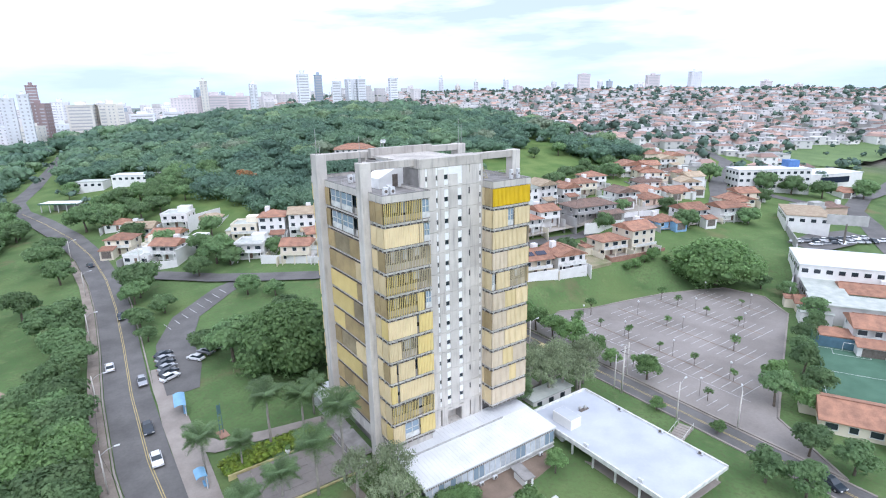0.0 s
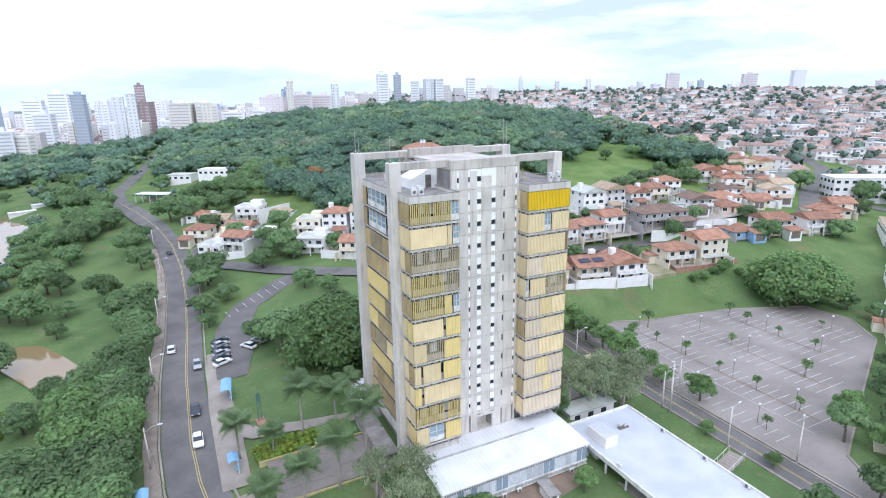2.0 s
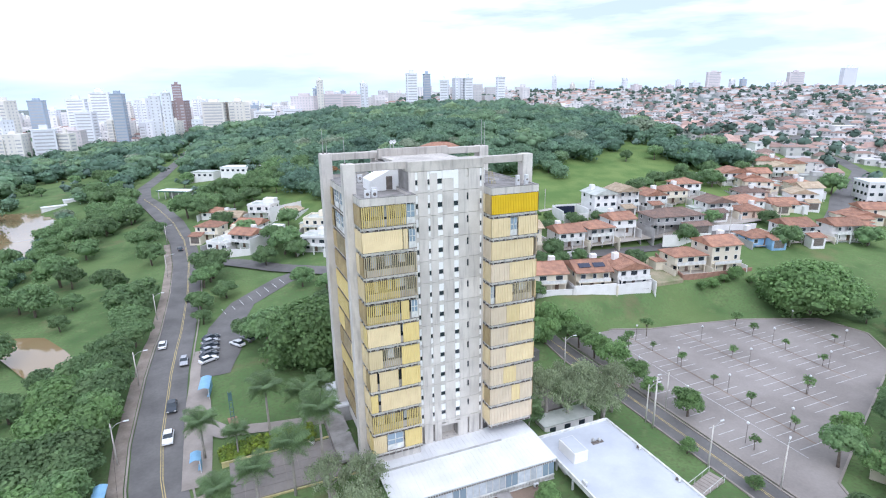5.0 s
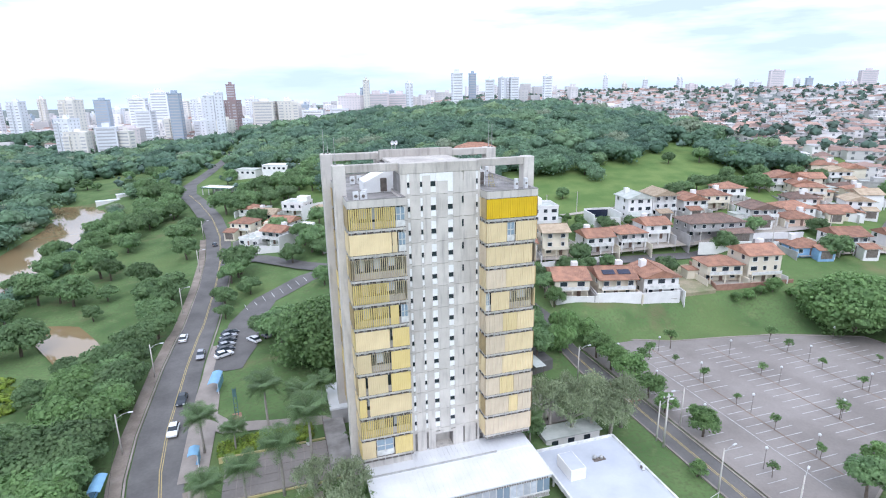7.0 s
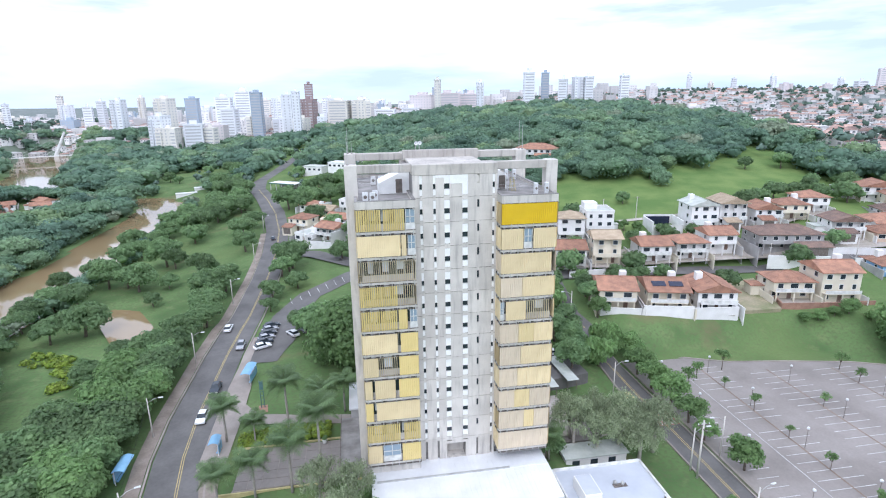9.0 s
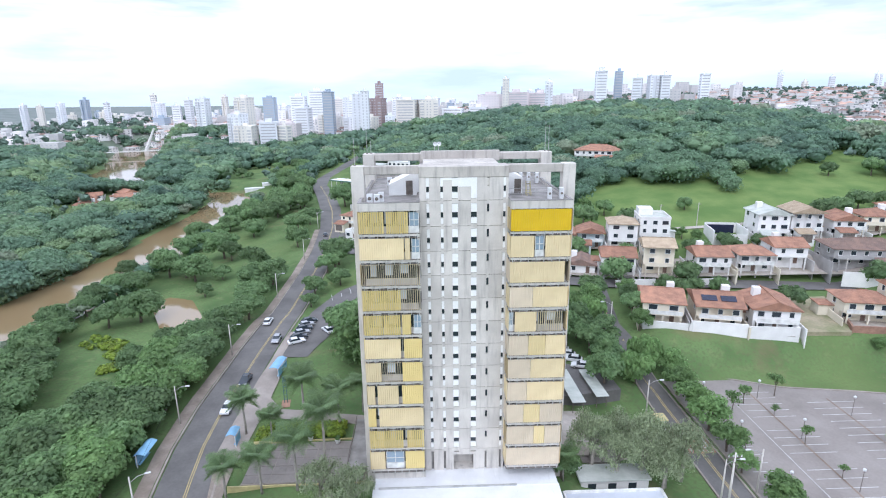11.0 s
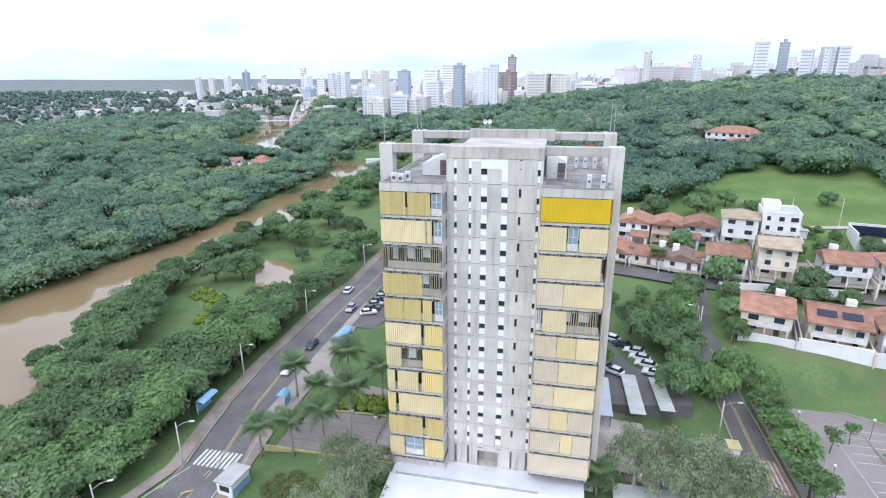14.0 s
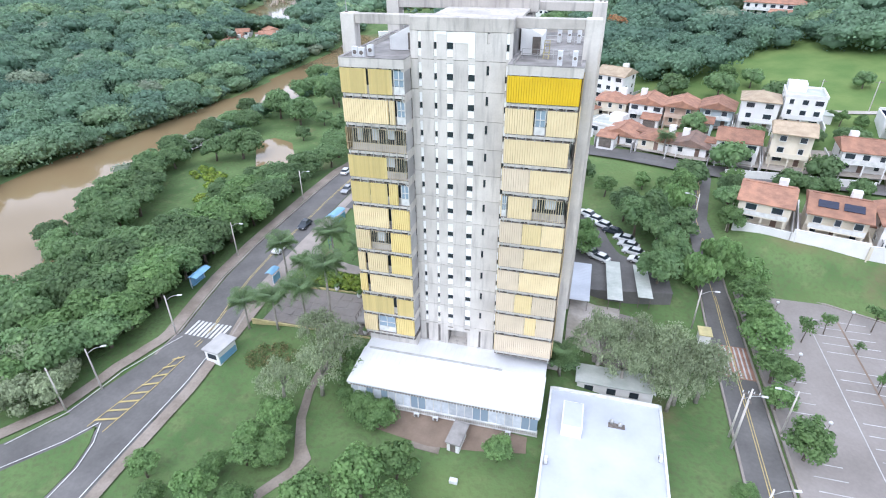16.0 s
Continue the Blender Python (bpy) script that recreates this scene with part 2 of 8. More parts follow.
M["far_roof_grey"] = mat("far_grey_sheets", (0.56, 0.55, 0.54), (0.34, 0.32, 0.31), scale=0.03, fine=0.3, island=0.4, world_space=True)
M["curtain"] = mat("pale_blind", (0.60, 0.63, 0.66), (0.48, 0.52, 0.56), scale=1.5, each=0.2)


def glass(name, color, rough=0.08):
    m = bpy.data.materials.new(name)
    m.use_nodes = True
    b = m.node_tree.nodes["Principled BSDF"]
    b.inputs["Base Color"].default_value = (*color, 1)
    b.inputs["Roughness"].default_value = rough
    b.inputs["Specular IOR Level"].default_value = 0.6
    return m


M["glass"] = glass("dark_window_glass", (0.03, 0.04, 0.05))
M["glass_blue"] = glass("bluish_window_glass", (0.27, 0.35, 0.42), 0.12)
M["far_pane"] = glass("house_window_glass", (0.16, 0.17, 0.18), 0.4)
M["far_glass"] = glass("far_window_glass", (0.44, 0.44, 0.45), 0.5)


def weathered(name, light, dark, stain, each=0.07):
    """Board-marked concrete with upright rain streaks, blotches and a grey bloom."""
    m = mat(name, light, dark, rough=0.92, scale=0.3, fine=5, bump=0.2, spread=0.10, each=each, world_space=True)
    n, l = m.node_tree.nodes, m.node_tree.links
    b = n["Principled BSDF"]
    source = b.inputs["Base Color"].links[0].from_socket
    mp = n.new("ShaderNodeMapping")
    mp.inputs["Scale"].default_value = (1.0, 1.0, 0.12)
    l.new(n.new("ShaderNodeNewGeometry").outputs["Position"], mp.inputs["Vector"])
    t = n.new("ShaderNodeTexNoise")
    t.inputs["Scale"].default_value, t.inputs["Detail"].default_value = 1.6, 6
    l.new(mp.outputs["Vector"], t.inputs["Vector"])
    r = n.new("ShaderNodeMapRange")
    r.inputs["From Min"].default_value, r.inputs["From Max"].default_value = 0.52, 0.75
    r.inputs["To Max"].default_value = stain
    l.new(t.outputs["Fac"], r.inputs["Value"])
    x = n.new("ShaderNodeMixRGB")
    x.inputs[2].default_value = (0.17, 0.16, 0.15, 1)
    l.new(r.outputs["Result"], x.inputs[0])
    l.new(source, x.inputs[1])
    l.new(x.outputs["Color"], b.inputs["Base Color"])
    return m


M["concrete"] = weathered("concrete", (0.63, 0.595, 0.545), (0.51, 0.48, 0.44), 0.50, 0.06)
M["concrete_stained"] = weathered("rain_stained_concrete", (0.54, 0.505, 0.455), (0.40, 0.37, 0.335), 0.65)


def ground_material():
    """Grass with drier, darker and bare patches; far away gardens and built ground, paled and blued for haze."""
    m = bpy.data.materials.new("grass_ground")
    m.use_nodes = True
    n, l = m.node_tree.nodes, m.node_tree.links
    b = n["Principled BSDF"]
    b.inputs["Roughness"].default_value = 1.0
    b.inputs["Specular IOR Level"].default_value = 0.1
    pos = n.new("ShaderNodeNewGeometry").outputs["Position"]

    def noise_at(scale, detail):
        t = n.new("ShaderNodeTexNoise")
        t.inputs["Scale"].default_value, t.inputs["Detail"].default_value = scale, detail
        l.new(pos, t.inputs["Vector"])
        return t.outputs["Fac"]

    def blend(fac, a, c, lo, hi):
        r = n.new("ShaderNodeMapRange")
        r.inputs["From Min"].default_value, r.inputs["From Max"].default_value = lo, hi
        l.new(fac, r.inputs["Value"])
        x = n.new("ShaderNodeMixRGB")
        l.new(r.outputs["Result"], x.inputs[0])
        for k, v in ((1, a), (2, c)):
            if isinstance(v, tuple):
                x.inputs[k].default_value = (*v, 1)
            else:
                l.new(v, x.inputs[k])
        return x.outputs["Color"]

    big, mid, small = noise_at(0.018, 5), noise_at(0.11, 5), noise_at(1.6, 6)
    g1 = blend(mid, (0.080, 0.142, 0.052), (0.135, 0.208, 0.080), 0.32, 0.68)
    g1 = blend(noise_at(0.32, 6), g1, (0.165, 0.208, 0.090), 0.56, 0.78)
    g2 = blend(small, g1, (0.105, 0.130, 0.062), 0.45, 0.75)
    g3 = blend(big, g2, (0.150, 0.200, 0.075), 0.52, 0.72)
    g4 = blend(noise_at(0.05, 6), g3, (0.19, 0.15, 0.09), 0.62, 0.76)
    # unmown, lighter grass on the banks and the hill
    sep = n.new("ShaderNodeSeparateXYZ")
    l.new(pos, sep.inputs["Vector"])
    g5 = blend(sep.outputs["Z"], g4, blend(mid, (0.105, 0.175, 0.055), (0.160, 0.225, 0.075), 0.35, 0.65), 2.0, 12.0)
    # gardens, fields, built ground beyond the river and the hill, with painted-in haze
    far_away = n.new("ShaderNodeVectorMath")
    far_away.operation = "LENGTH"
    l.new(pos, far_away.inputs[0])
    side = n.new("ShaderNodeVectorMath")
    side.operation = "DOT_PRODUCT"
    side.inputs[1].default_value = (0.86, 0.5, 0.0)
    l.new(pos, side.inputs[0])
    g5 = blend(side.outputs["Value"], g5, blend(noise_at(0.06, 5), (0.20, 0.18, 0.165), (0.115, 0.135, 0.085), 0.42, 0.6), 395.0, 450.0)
    # haze painted into the land's colour, growing from 520 to 900 m out
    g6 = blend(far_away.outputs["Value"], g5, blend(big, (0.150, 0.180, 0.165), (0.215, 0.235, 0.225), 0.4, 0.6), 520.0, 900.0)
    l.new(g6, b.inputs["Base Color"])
    bp = n.new("ShaderNodeBump")
    bp.inputs["Strength"].default_value = 0.5
    bp.inputs["Distance"].default_value = 0.3
    l.new(small, bp.inputs["Height"])
    l.new(bp.outputs["Normal"], b.inputs["Normal"])
    return m


def water_material():
    m = bpy.data.materials.new("muddy_water")
    m.use_nodes = True
    n, l = m.node_tree.nodes, m.node_tree.links
    b = n["Principled BSDF"]
    b.inputs["Base Color"].default_value = (0.255, 0.183, 0.098, 1)
    b.inputs["Roughness"].default_value = 0.05
    b.inputs["Specular IOR Level"].default_value = 0.5
    t = n.new("ShaderNodeTexNoise")
    t.inputs["Scale"].default_value, t.inputs["Detail"].default_value = 0.25, 4
    l.new(n.new("ShaderNodeNewGeometry").outputs["Position"], t.inputs["Vector"])
    bp = n.new("ShaderNodeBump")
    bp.inputs["Strength"].default_value = 0.12
    l.new(t.outputs["Fac"], bp.inputs["Height"])
    l.new(bp.outputs["Normal"], b.inputs["Normal"])
    return m




def forest_material(name, gain=1.0):
    """Leaves of a mixed wood: each tree has a tone of its own, from dark to yellow-green, with a few grey ones."""
    m = mat(name, (0.1, 0.2, 0.08), rough=0.8, scale=0.06, fine=0.35, island=0.26, spread=0.25, world_space=True, bump=0, translucent=0.45)
    n, l = m.node_tree.nodes, m.node_tree.links
    ramp = next(q for q in n if q.type == "VALTORGB")
    l.remove(ramp.inputs["Fac"].links[0])
    tone = n.new("ShaderNodeAttribute")
    tone.attribute_name = "tone"
    l.new(tone.outputs["Fac"], ramp.inputs["Fac"])
    e = ramp.color_ramp.elements
    e[0].position, e[1].position = 0.0, 1.0
    for at in (0.35, 0.68, 0.9):
        e.new(at)
    # blue is raised in every tone, a tint of haze in the leaf colour
    for k, c in enumerate(((0.108, 0.184, 0.134), (0.144, 0.236, 0.158), (0.182, 0.284, 0.168), (0.240, 0.336, 0.178), (0.250, 0.285, 0.220))):
        e[k].color = (*[v * gain for v in c], 1)
    return m


M["leaf_forest"] = forest_material("forest_leaves", 1.14)
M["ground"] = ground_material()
M["water"] = water_material()


# ---- mesh helpers ----
class Shape:
    """Collects corners and faces of one mesh."""

    def __init__(self):
        self.v, self.f = [], []

    def box(self, x0, y0, z0, x1, y1, z1):
        k = len(self.v)
        self.v += [(x0, y0, z0), (x1, y0, z0), (x1, y1, z0), (x0, y1, z0), (x0, y0, z1), (x1, y0, z1), (x1, y1, z1), (x0, y1, z1)]
        self.f += [(k, k + 3, k + 2, k + 1), (k + 4, k + 5, k + 6, k + 7), (k, k + 1, k + 5, k + 4), (k + 1, k + 2, k + 6, k + 5),
                   (k + 2, k + 3, k + 7, k + 6), (k + 3, k, k + 4, k + 7)]
        return self

    def face(self, *points):
        k = len(self.v)
        self.v += [tuple(p) for p in points]
        self.f.append(tuple(range(k, k + len(points))))
        return self

    def prism(self, outline, z0, z1):
        """A plate over an outline given anticlockwise."""
        k, n = len(self.v), len(outline)
        self.v += [(x, y, z0) for x, y in outline] + [(x, y, z1) for x, y in outline]
        self.f.append(tuple(range(k + n - 1, k - 1, -1)))
        self.f.append(tuple(range(k + n, k + 2 * n)))
        self.f += [(k + i, k + (i + 1) % n, k + n + (i + 1) % n, k + n + i) for i in range(n)]
        return self

    def tube(self, points, radii, n=8):
        """A round, tapered rod along points."""
        k = len(self.v)
        pts = [Vector(p) for p in points]
        for i, p in enumerate(pts):
            way = (pts[min(i + 1, len(pts) - 1)] - pts[max(i - 1, 0)]).normalized()
            side = way.cross(Vector((0, 0, 1)) if abs(way.z) < 0.9 else Vector((1, 0, 0))).normalized()
            up = side.cross(way)
            for a in range(n):
                c, s = math.cos(2 * math.pi * a / n), math.sin(2 * math.pi * a / n)
                self.v.append(tuple(p + (side * c + up * s) * radii[i]))
        for i in range(len(pts) - 1):
            for a in range(n):
                b = (a + 1) % n
                self.f.append((k + i * n + a, k + i * n + b, k + (i + 1) * n + b, k + (i + 1) * n + a))
        self.f.append(tuple(range(k, k + n)))
        self.f.append(tuple(range(k + (len(pts) - 1) * n + n - 1, k + (len(pts) - 1) * n - 1, -1)))
        return self

    def mesh(self, name, material, smooth=False, bevel=0.0):
        me = bpy.data.meshes.new(name)
        me.from_pydata(self.v, [], self.f)
        bm = bmesh.new()
        bm.from_mesh(me)
        bmesh.ops.recalc_face_normals(bm, faces=bm.faces)
        if bevel:
            bmesh.ops.bevel(bm, geom=bm.edges[:], offset=bevel, segments=1, affect="EDGES")
        bm.to_mesh(me)
        bm.free()
        me.materials.append(material)
        if smooth:
            me.polygons.foreach_set("use_smooth", [True] * len(me.polygons))
        return me


def big_mesh(name, verts, quads, material):
    """A large mesh straight from arrays: verts (n, 3) and quads (m, 4) or (m, 3)."""
    me = bpy.data.meshes.new(name)
    k = quads.shape[1]
    me.vertices.add(len(verts))
    me.vertices.foreach_set("co", verts.astype(np.float32).ravel())
    me.loops.add(quads.size)
    me.loops.foreach_set("vertex_index", quads.astype(np.int32).ravel())
    me.polygons.add(len(quads))
    me.polygons.foreach_set("loop_start", np.arange(0, quads.size, k, dtype=np.int32))
    me.update(calc_edges=True)
    me.validate()
    me.materials.append(material)
    return me


def part(name, me, parent, label="", at=None):
    """One mesh object under a thing or a part."""
    ob = new(name, me)
    ob.parent = parent
    if at is not None:
        ob.matrix_basis = at
    if label:
        ob["label"] = label
    return ob


def thing(name, m, label, category, group="", kind=""):
    ob = new(name)
    ob.empty_display_size = 0.5
    ob.matrix_basis = m
    return tagged(ob, label, category, group, kind)


def solid(name, me, label, category, m=None, group="", kind=""):
    ob = new(name, me)
    if m is not None:
        ob.matrix_basis = m
    return tagged(ob, label, category, group, kind)


# ---- the lie of the land ----
RISE_WIDE = [-4.2, 3.7, 6.9, 1.8, -7.3, -0.4, -1.4, -3.5, -0.3, 1.7, 2.3, 3.3, -1.9, 11.7, 25.9, 20.0, 5.4, 19.8, 11.6, 6.8, 8.7, 18.6, 6.1, 0.3]
RISE_NARROW = [2.3, 17.0, 6.7, -5.2, 3.6, 3.7, -16.3, -6.2, -0.8, -3.5, -5.3, 14.2, 10.4, -3.8, -2.0, -5.8, 1.6, 15.9, 0.8, 11.6, -5.3, -4.7,
               -8.7, -5.6, -2.3, -0.9, 11.6, -2.0, 1.2, -2.2]
CENTRES = [(x, y, 400.0) for x in range(-900, 1501, 480) for y in range(0, 1441, 480)] + \
          [(x, y, 140.0) for x in range(-260, 681, 188) for y in range(60, 721, 165)]
# levelled places: x and y from, to, height, width of the bank round them
LEVELS = [(62, -60, 168, 86, -2.4, 16), (90, 60, 136, 97, -2.4, 12), (12, 60, 60, 112, -0.4, 12), (-14, -40, 60, 52, -2.2, 14), (96, 110, 150, 132, 4.2, 14),
          (-6, 60, 10, 130, -1.3, 10)]
WATER = -4.0
RIVER = [(-52, 10, 34), (-55, 62, 34), (-73, 92, 32), (-77, 116, 26), (-72, 145, 22), (-69, 175, 22), (-67, 205, 24), (-69, 245, 26),
         (-70, 290, 24), (-73, 318, 26), (-84, 344, 18), (-112, 356, 16), (-148, 370, 20), (-184, 394, 40), (-206, 440, 44), (-224, 500, 44), (-258, 582, 54), (-284, 630, 52), (-300, 668, 50)]
POND = [(-39, 154, 5), (-33, 150, 9), (-27, 140, 9), (-21, 129, 8), (-17, 123, 5)]


def along(line, step):
    """Even points (x, y, ...) along a line of points."""
    out = []
    for a, b in zip(line[:-1], line[1:]):
        a, b = np.array(a, float), np.array(b, float)
        n = max(1, int(np.hypot(*(b - a)[:2]) / step))
        out += [a + (b - a) * k / n for k in range(n)]
    out.append(np.array(line[-1], float))
    return np.array(out)


LAGOON = [(-53, 310, 4), (-48, 308, 8), (-40, 304, 9), (-31, 299, 4)]
RIVER_POINTS, POND_POINTS = along(RIVER, 6), np.concatenate([along(POND, 2), along(LAGOON, 2)])


def smooth_step(s):
    s = np.clip(s, 0, 1)
    return s * s * (3 - 2 * s)


def bank_distance(x, y, points):
    """How far outside the water's edge a place lies; negative inside."""
    best = np.full(x.shape, 1e9)
    for px, py, w in points:
        best = np.minimum(best, np.hypot(x - px, y - py) - w / 2)
    return best


def city_rise(x, y):
    """Extra height of the ground under the city."""
    b, d = np.degrees(np.arctan2(x - 30, y)), np.hypot(x - 30, y)
    return 11.0 * smooth_step((d - 630) / 140) * smooth_step((b + 36) / 8) * (1 - smooth_step((b + 6) / 9)) * (1 - smooth_step((d - 1500) / 900))


def land(x, y):
    x, y = np.asarray(x, float), np.asarray(y, float)
    h = np.full(x.shape, -3.0)
    for (cx, cy, s), w in zip(CENTRES, RISE_WIDE + RISE_NARROW):
        h += w * np.exp(-((x - cx) ** 2 + (y - cy) ** 2) / (2 * s * s))
    # low hills along the far western skyline
    for cx, cy, s, w in ((-3300, 2900, 420, 26), (-2300, 3600, 700, 20), (-3900, 1900, 500, 22)):
        h += w * np.exp(-((x - cx) ** 2 + (y - cy) ** 2) / (2 * s * s))
    h += city_rise(x, y)
    # shoulders of the wooded hill
    for cx, cy, s, w in ((80, 600, 85, 11), (400, 480, 90, -12), (300, 345, 60, -4)):
        h += w * np.exp(-((x - cx) ** 2 + (y - cy) ** 2) / (2 * s * s))
    for x0, y0, x1, y1, z, soft in LEVELS:
        d = np.hypot(np.maximum(np.maximum(x0 - x, x - x1), 0), np.maximum(np.maximum(y0 - y, y - y1), 0)) / soft
        m = smooth_step(1 - d)
        h = h * (1 - m) + z * m
    for points, soft, deep in ((RIVER_POINTS, 18.0, -1.2), (POND_POINTS, 7.0, 0.5)):
        d = bank_distance(x, y, points)
        low = WATER + np.where(d < 0, deep, 0.5)
        m = smooth_step(1 - d / soft)
        h = h * (1 - m) + np.minimum(h, low + np.maximum(d, 0) * 0.06) * m
    return h


def z_at(x, y):
    return float(land(np.array([x]), np.array([y]))[0])


def steps(a, b, fine_a, fine_b, fine, grow):
    """Coordinates that are close together from fine_a to fine_b and spread out beyond."""
    mid = list(np.arange(fine_a, fine_b + 1e-6, fine))
    lo, hi, s = [], [], fine
    v = fine_a
    while v > a:
        s *= grow
        v -= s
        lo.append(max(v, a))
    s, v = fine, fine_b
    while v < b:
        s *= grow
        v += s
        hi.append(min(v, b))
    return np.array(lo[::-1] + mid + hi)


gx = steps(-4600, 4600, -100, 180, 2.4, 1.04)
gy = steps(-2600, 4800, 20, 250, 2.4, 1.04)
GX, GY = np.meshgrid(gx, gy)
GZ = land(GX, GY)
nx, ny = len(gx), len(gy)
idx = np.arange(nx * ny).reshape(ny, nx)
quads = np.stack([idx[:-1, :-1], idx[:-1, 1:], idx[1:, 1:], idx[1:, :-1]], -1).reshape(-1, 4)
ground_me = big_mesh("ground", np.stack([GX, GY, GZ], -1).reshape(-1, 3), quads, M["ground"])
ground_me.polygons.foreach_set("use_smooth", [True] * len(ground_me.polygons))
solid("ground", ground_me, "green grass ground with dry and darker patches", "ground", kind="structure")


def ribbon(line, lift, step=2.0):
    """A strip that follows the land; line: x, y, width."""
    pts = along(line, step)
    s = Shape()
    across = 9 if line[0][2] > 3 else 3
    rows_ = []
    for i, (x, y, w) in enumerate(pts):
        a, b = pts[max(i - 1, 0)], pts[min(i + 1, len(pts) - 1)]
        d = np.array([b[0] - a[0], b[1] - a[1]])
        d /= np.hypot(*d)
        rows_.append([(x + d[1] * w * (k / (across - 1) - 0.5), y - d[0] * w * (k / (across - 1) - 0.5)) for k in range(across)])
    flat = np.array(rows_)
    z = land(flat[..., 0], flat[..., 1])
    z = np.maximum(z, z.mean(axis=1, keepdims=True)) + lift
    s.v = [(flat[i, k, 0], flat[i, k, 1], z[i, k]) for i in range(len(pts)) for k in range(across)]
    s.f = [(i * across + k, i * across + k + 1, (i + 1) * across + k + 1, (i + 1) * across + k)
           for i in range(len(pts) - 1) for k in range(across - 1)]
    return s


def offset(line, d, w):
    """A line beside a line: d metres to its right, w wide."""
    out = []
    for i, p in enumerate(line):
        a, b = line[max(i - 1, 0)], line[min(i + 1, len(line) - 1)]
        t = np.array([b[0] - a[0], b[1] - a[1]], float)
        t /= np.hypot(*t)
        out.append((p[0] + t[1] * d, p[1] - t[0] * d, w))
    return out


def kerb(line, d, name, lift=0.24, w=0.3):
    """A kerb stone line: a real step beside a road."""
    pts = along(offset(line, d, w), 4.0)
    s = Shape()
    for i, (x, y, ww) in enumerate(pts):
        a, b = pts[max(i - 1, 0)], pts[min(i + 1, len(pts) - 1)]
        t = np.array([b[0] - a[0], b[1] - a[1]])
        t /= np.hypot(*t)
        z = z_at(x, y)
        for o in (-ww / 2, ww / 2):
            s.v += [(x + t[1] * o, y - t[0] * o, z - 0.3), (x + t[1] * o, y - t[0] * o, z + lift)]
    for i in range(len(pts) - 1):
        k = i * 4
        s.f += [(k + 1, k + 3, k + 7, k + 5), (k, k + 1, k + 5, k + 4), (k + 3, k + 2, k + 6, k + 7)]
    return solid(name, s.mesh(name, M["pavement"]), "grey concrete kerb along the road", "kerb", kind="structure")


# water
water = ribbon([(x, y, w + 8) for x, y, w in RIVER], 0, 8)
water.v = [(x, y, WATER) for x, y, z in water.v]
solid("water", water.mesh("river", M["water"]), "brown muddy river with pale reflections", "river", kind="structure")
for name, line in (("water_pond", POND), ("water_lagoon", LAGOON)):
    pond = ribbon([(x, y, w + 2) for x, y, w in line], 0, 2)
    pond.v = [(x, y, WATER + 0.66) for x, y, z in pond.v]
    solid(name, pond.mesh(name, M["water"]), "small muddy pond in the lawn", "pond", kind="structure")

# roads
AVENUE = [(2.8, 42.7, 12.6), (4.2, 50, 11.0), (5.2, 56, 9.2), (5.6, 62, 7.9), (4.2, 70, 7.8), (3.0, 78, 7.8), (2.2, 90, 8.0), (2.2, 115, 8.0), (3.2, 143, 8.0), (3.8, 169, 8.2),
          (3.4, 195, 8.6), (1.0, 225, 9), (-4.5, 258, 9.5), (-13.5, 296, 9.5), (-23, 330, 9), (-25.5, 360, 8), (-19, 400, 8), (-10, 477, 7), (0, 560, 7)]
BRANCH_WEST = [(-16, -14, 7), (-14, 14, 7), (-9.5, 27.5, 6.6), (-3.6, 36.4, 6.3), (1.0, 43.4, 6.0)]
BRANCH_SOUTH = [(0, 0, 7), (4.5, 20, 7), (6.6, 34, 6.8), (6.6, 42, 6.8), (5.6, 48, 6.5)]
SERVICE = [(86.4, -40, 5.0), (86.2, 20, 5.0), (86.1, 55, 4.8), (86.0, 75, 4.8), (85.8, 92, 4.6), (84.8, 104, 4.4), (84.0, 115, 4.2), (85.6, 126, 4.4), (87, 136, 5)]
STREET = [(8, 192, 6.5), (18, 186, 6.5), (31, 171, 6.5), (44, 160, 6.5), (56, 151, 6.5), (70, 146, 6.5), (88, 138, 6.2), (104, 136.6, 5.2), (122, 135.0, 5),
          (147, 132.6, 5.2), (168, 130.0, 5.6), (190, 122, 6), (215, 119, 6), (240, 132, 7), (258, 143, 8), (304, 165, 8), (326, 177, 8), (350, 206, 8), (365, 240, 8), (420, 282, 8), (541, 325, 9)]
FAR_ROAD = [(205, 48, 7), (235, 66.6, 7), (259, 79.7, 8), (279, 93, 8), (310, 101, 8), (345, 103, 8), (400, 112, 8), (520, 120, 8)]
LINK_ROAD = [(258, 143, 7), (268, 124, 7), (272, 106, 7), (279, 93, 7)]
for name, line, lift in (("road", AVENUE, 0.13), ("road_west", BRANCH_WEST, 0.15), ("road_south", BRANCH_SOUTH, 0.17), ("road_service", SERVICE, 0.12),
                         ("road_street", STREET, 0.16), ("road_far", FAR_ROAD, 0.18), ("road_link", LINK_ROAD, 0.2)):
    solid(name, ribbon(line, lift).mesh(name, M["asphalt"]), "worn grey asphalt road", "road", kind="structure")

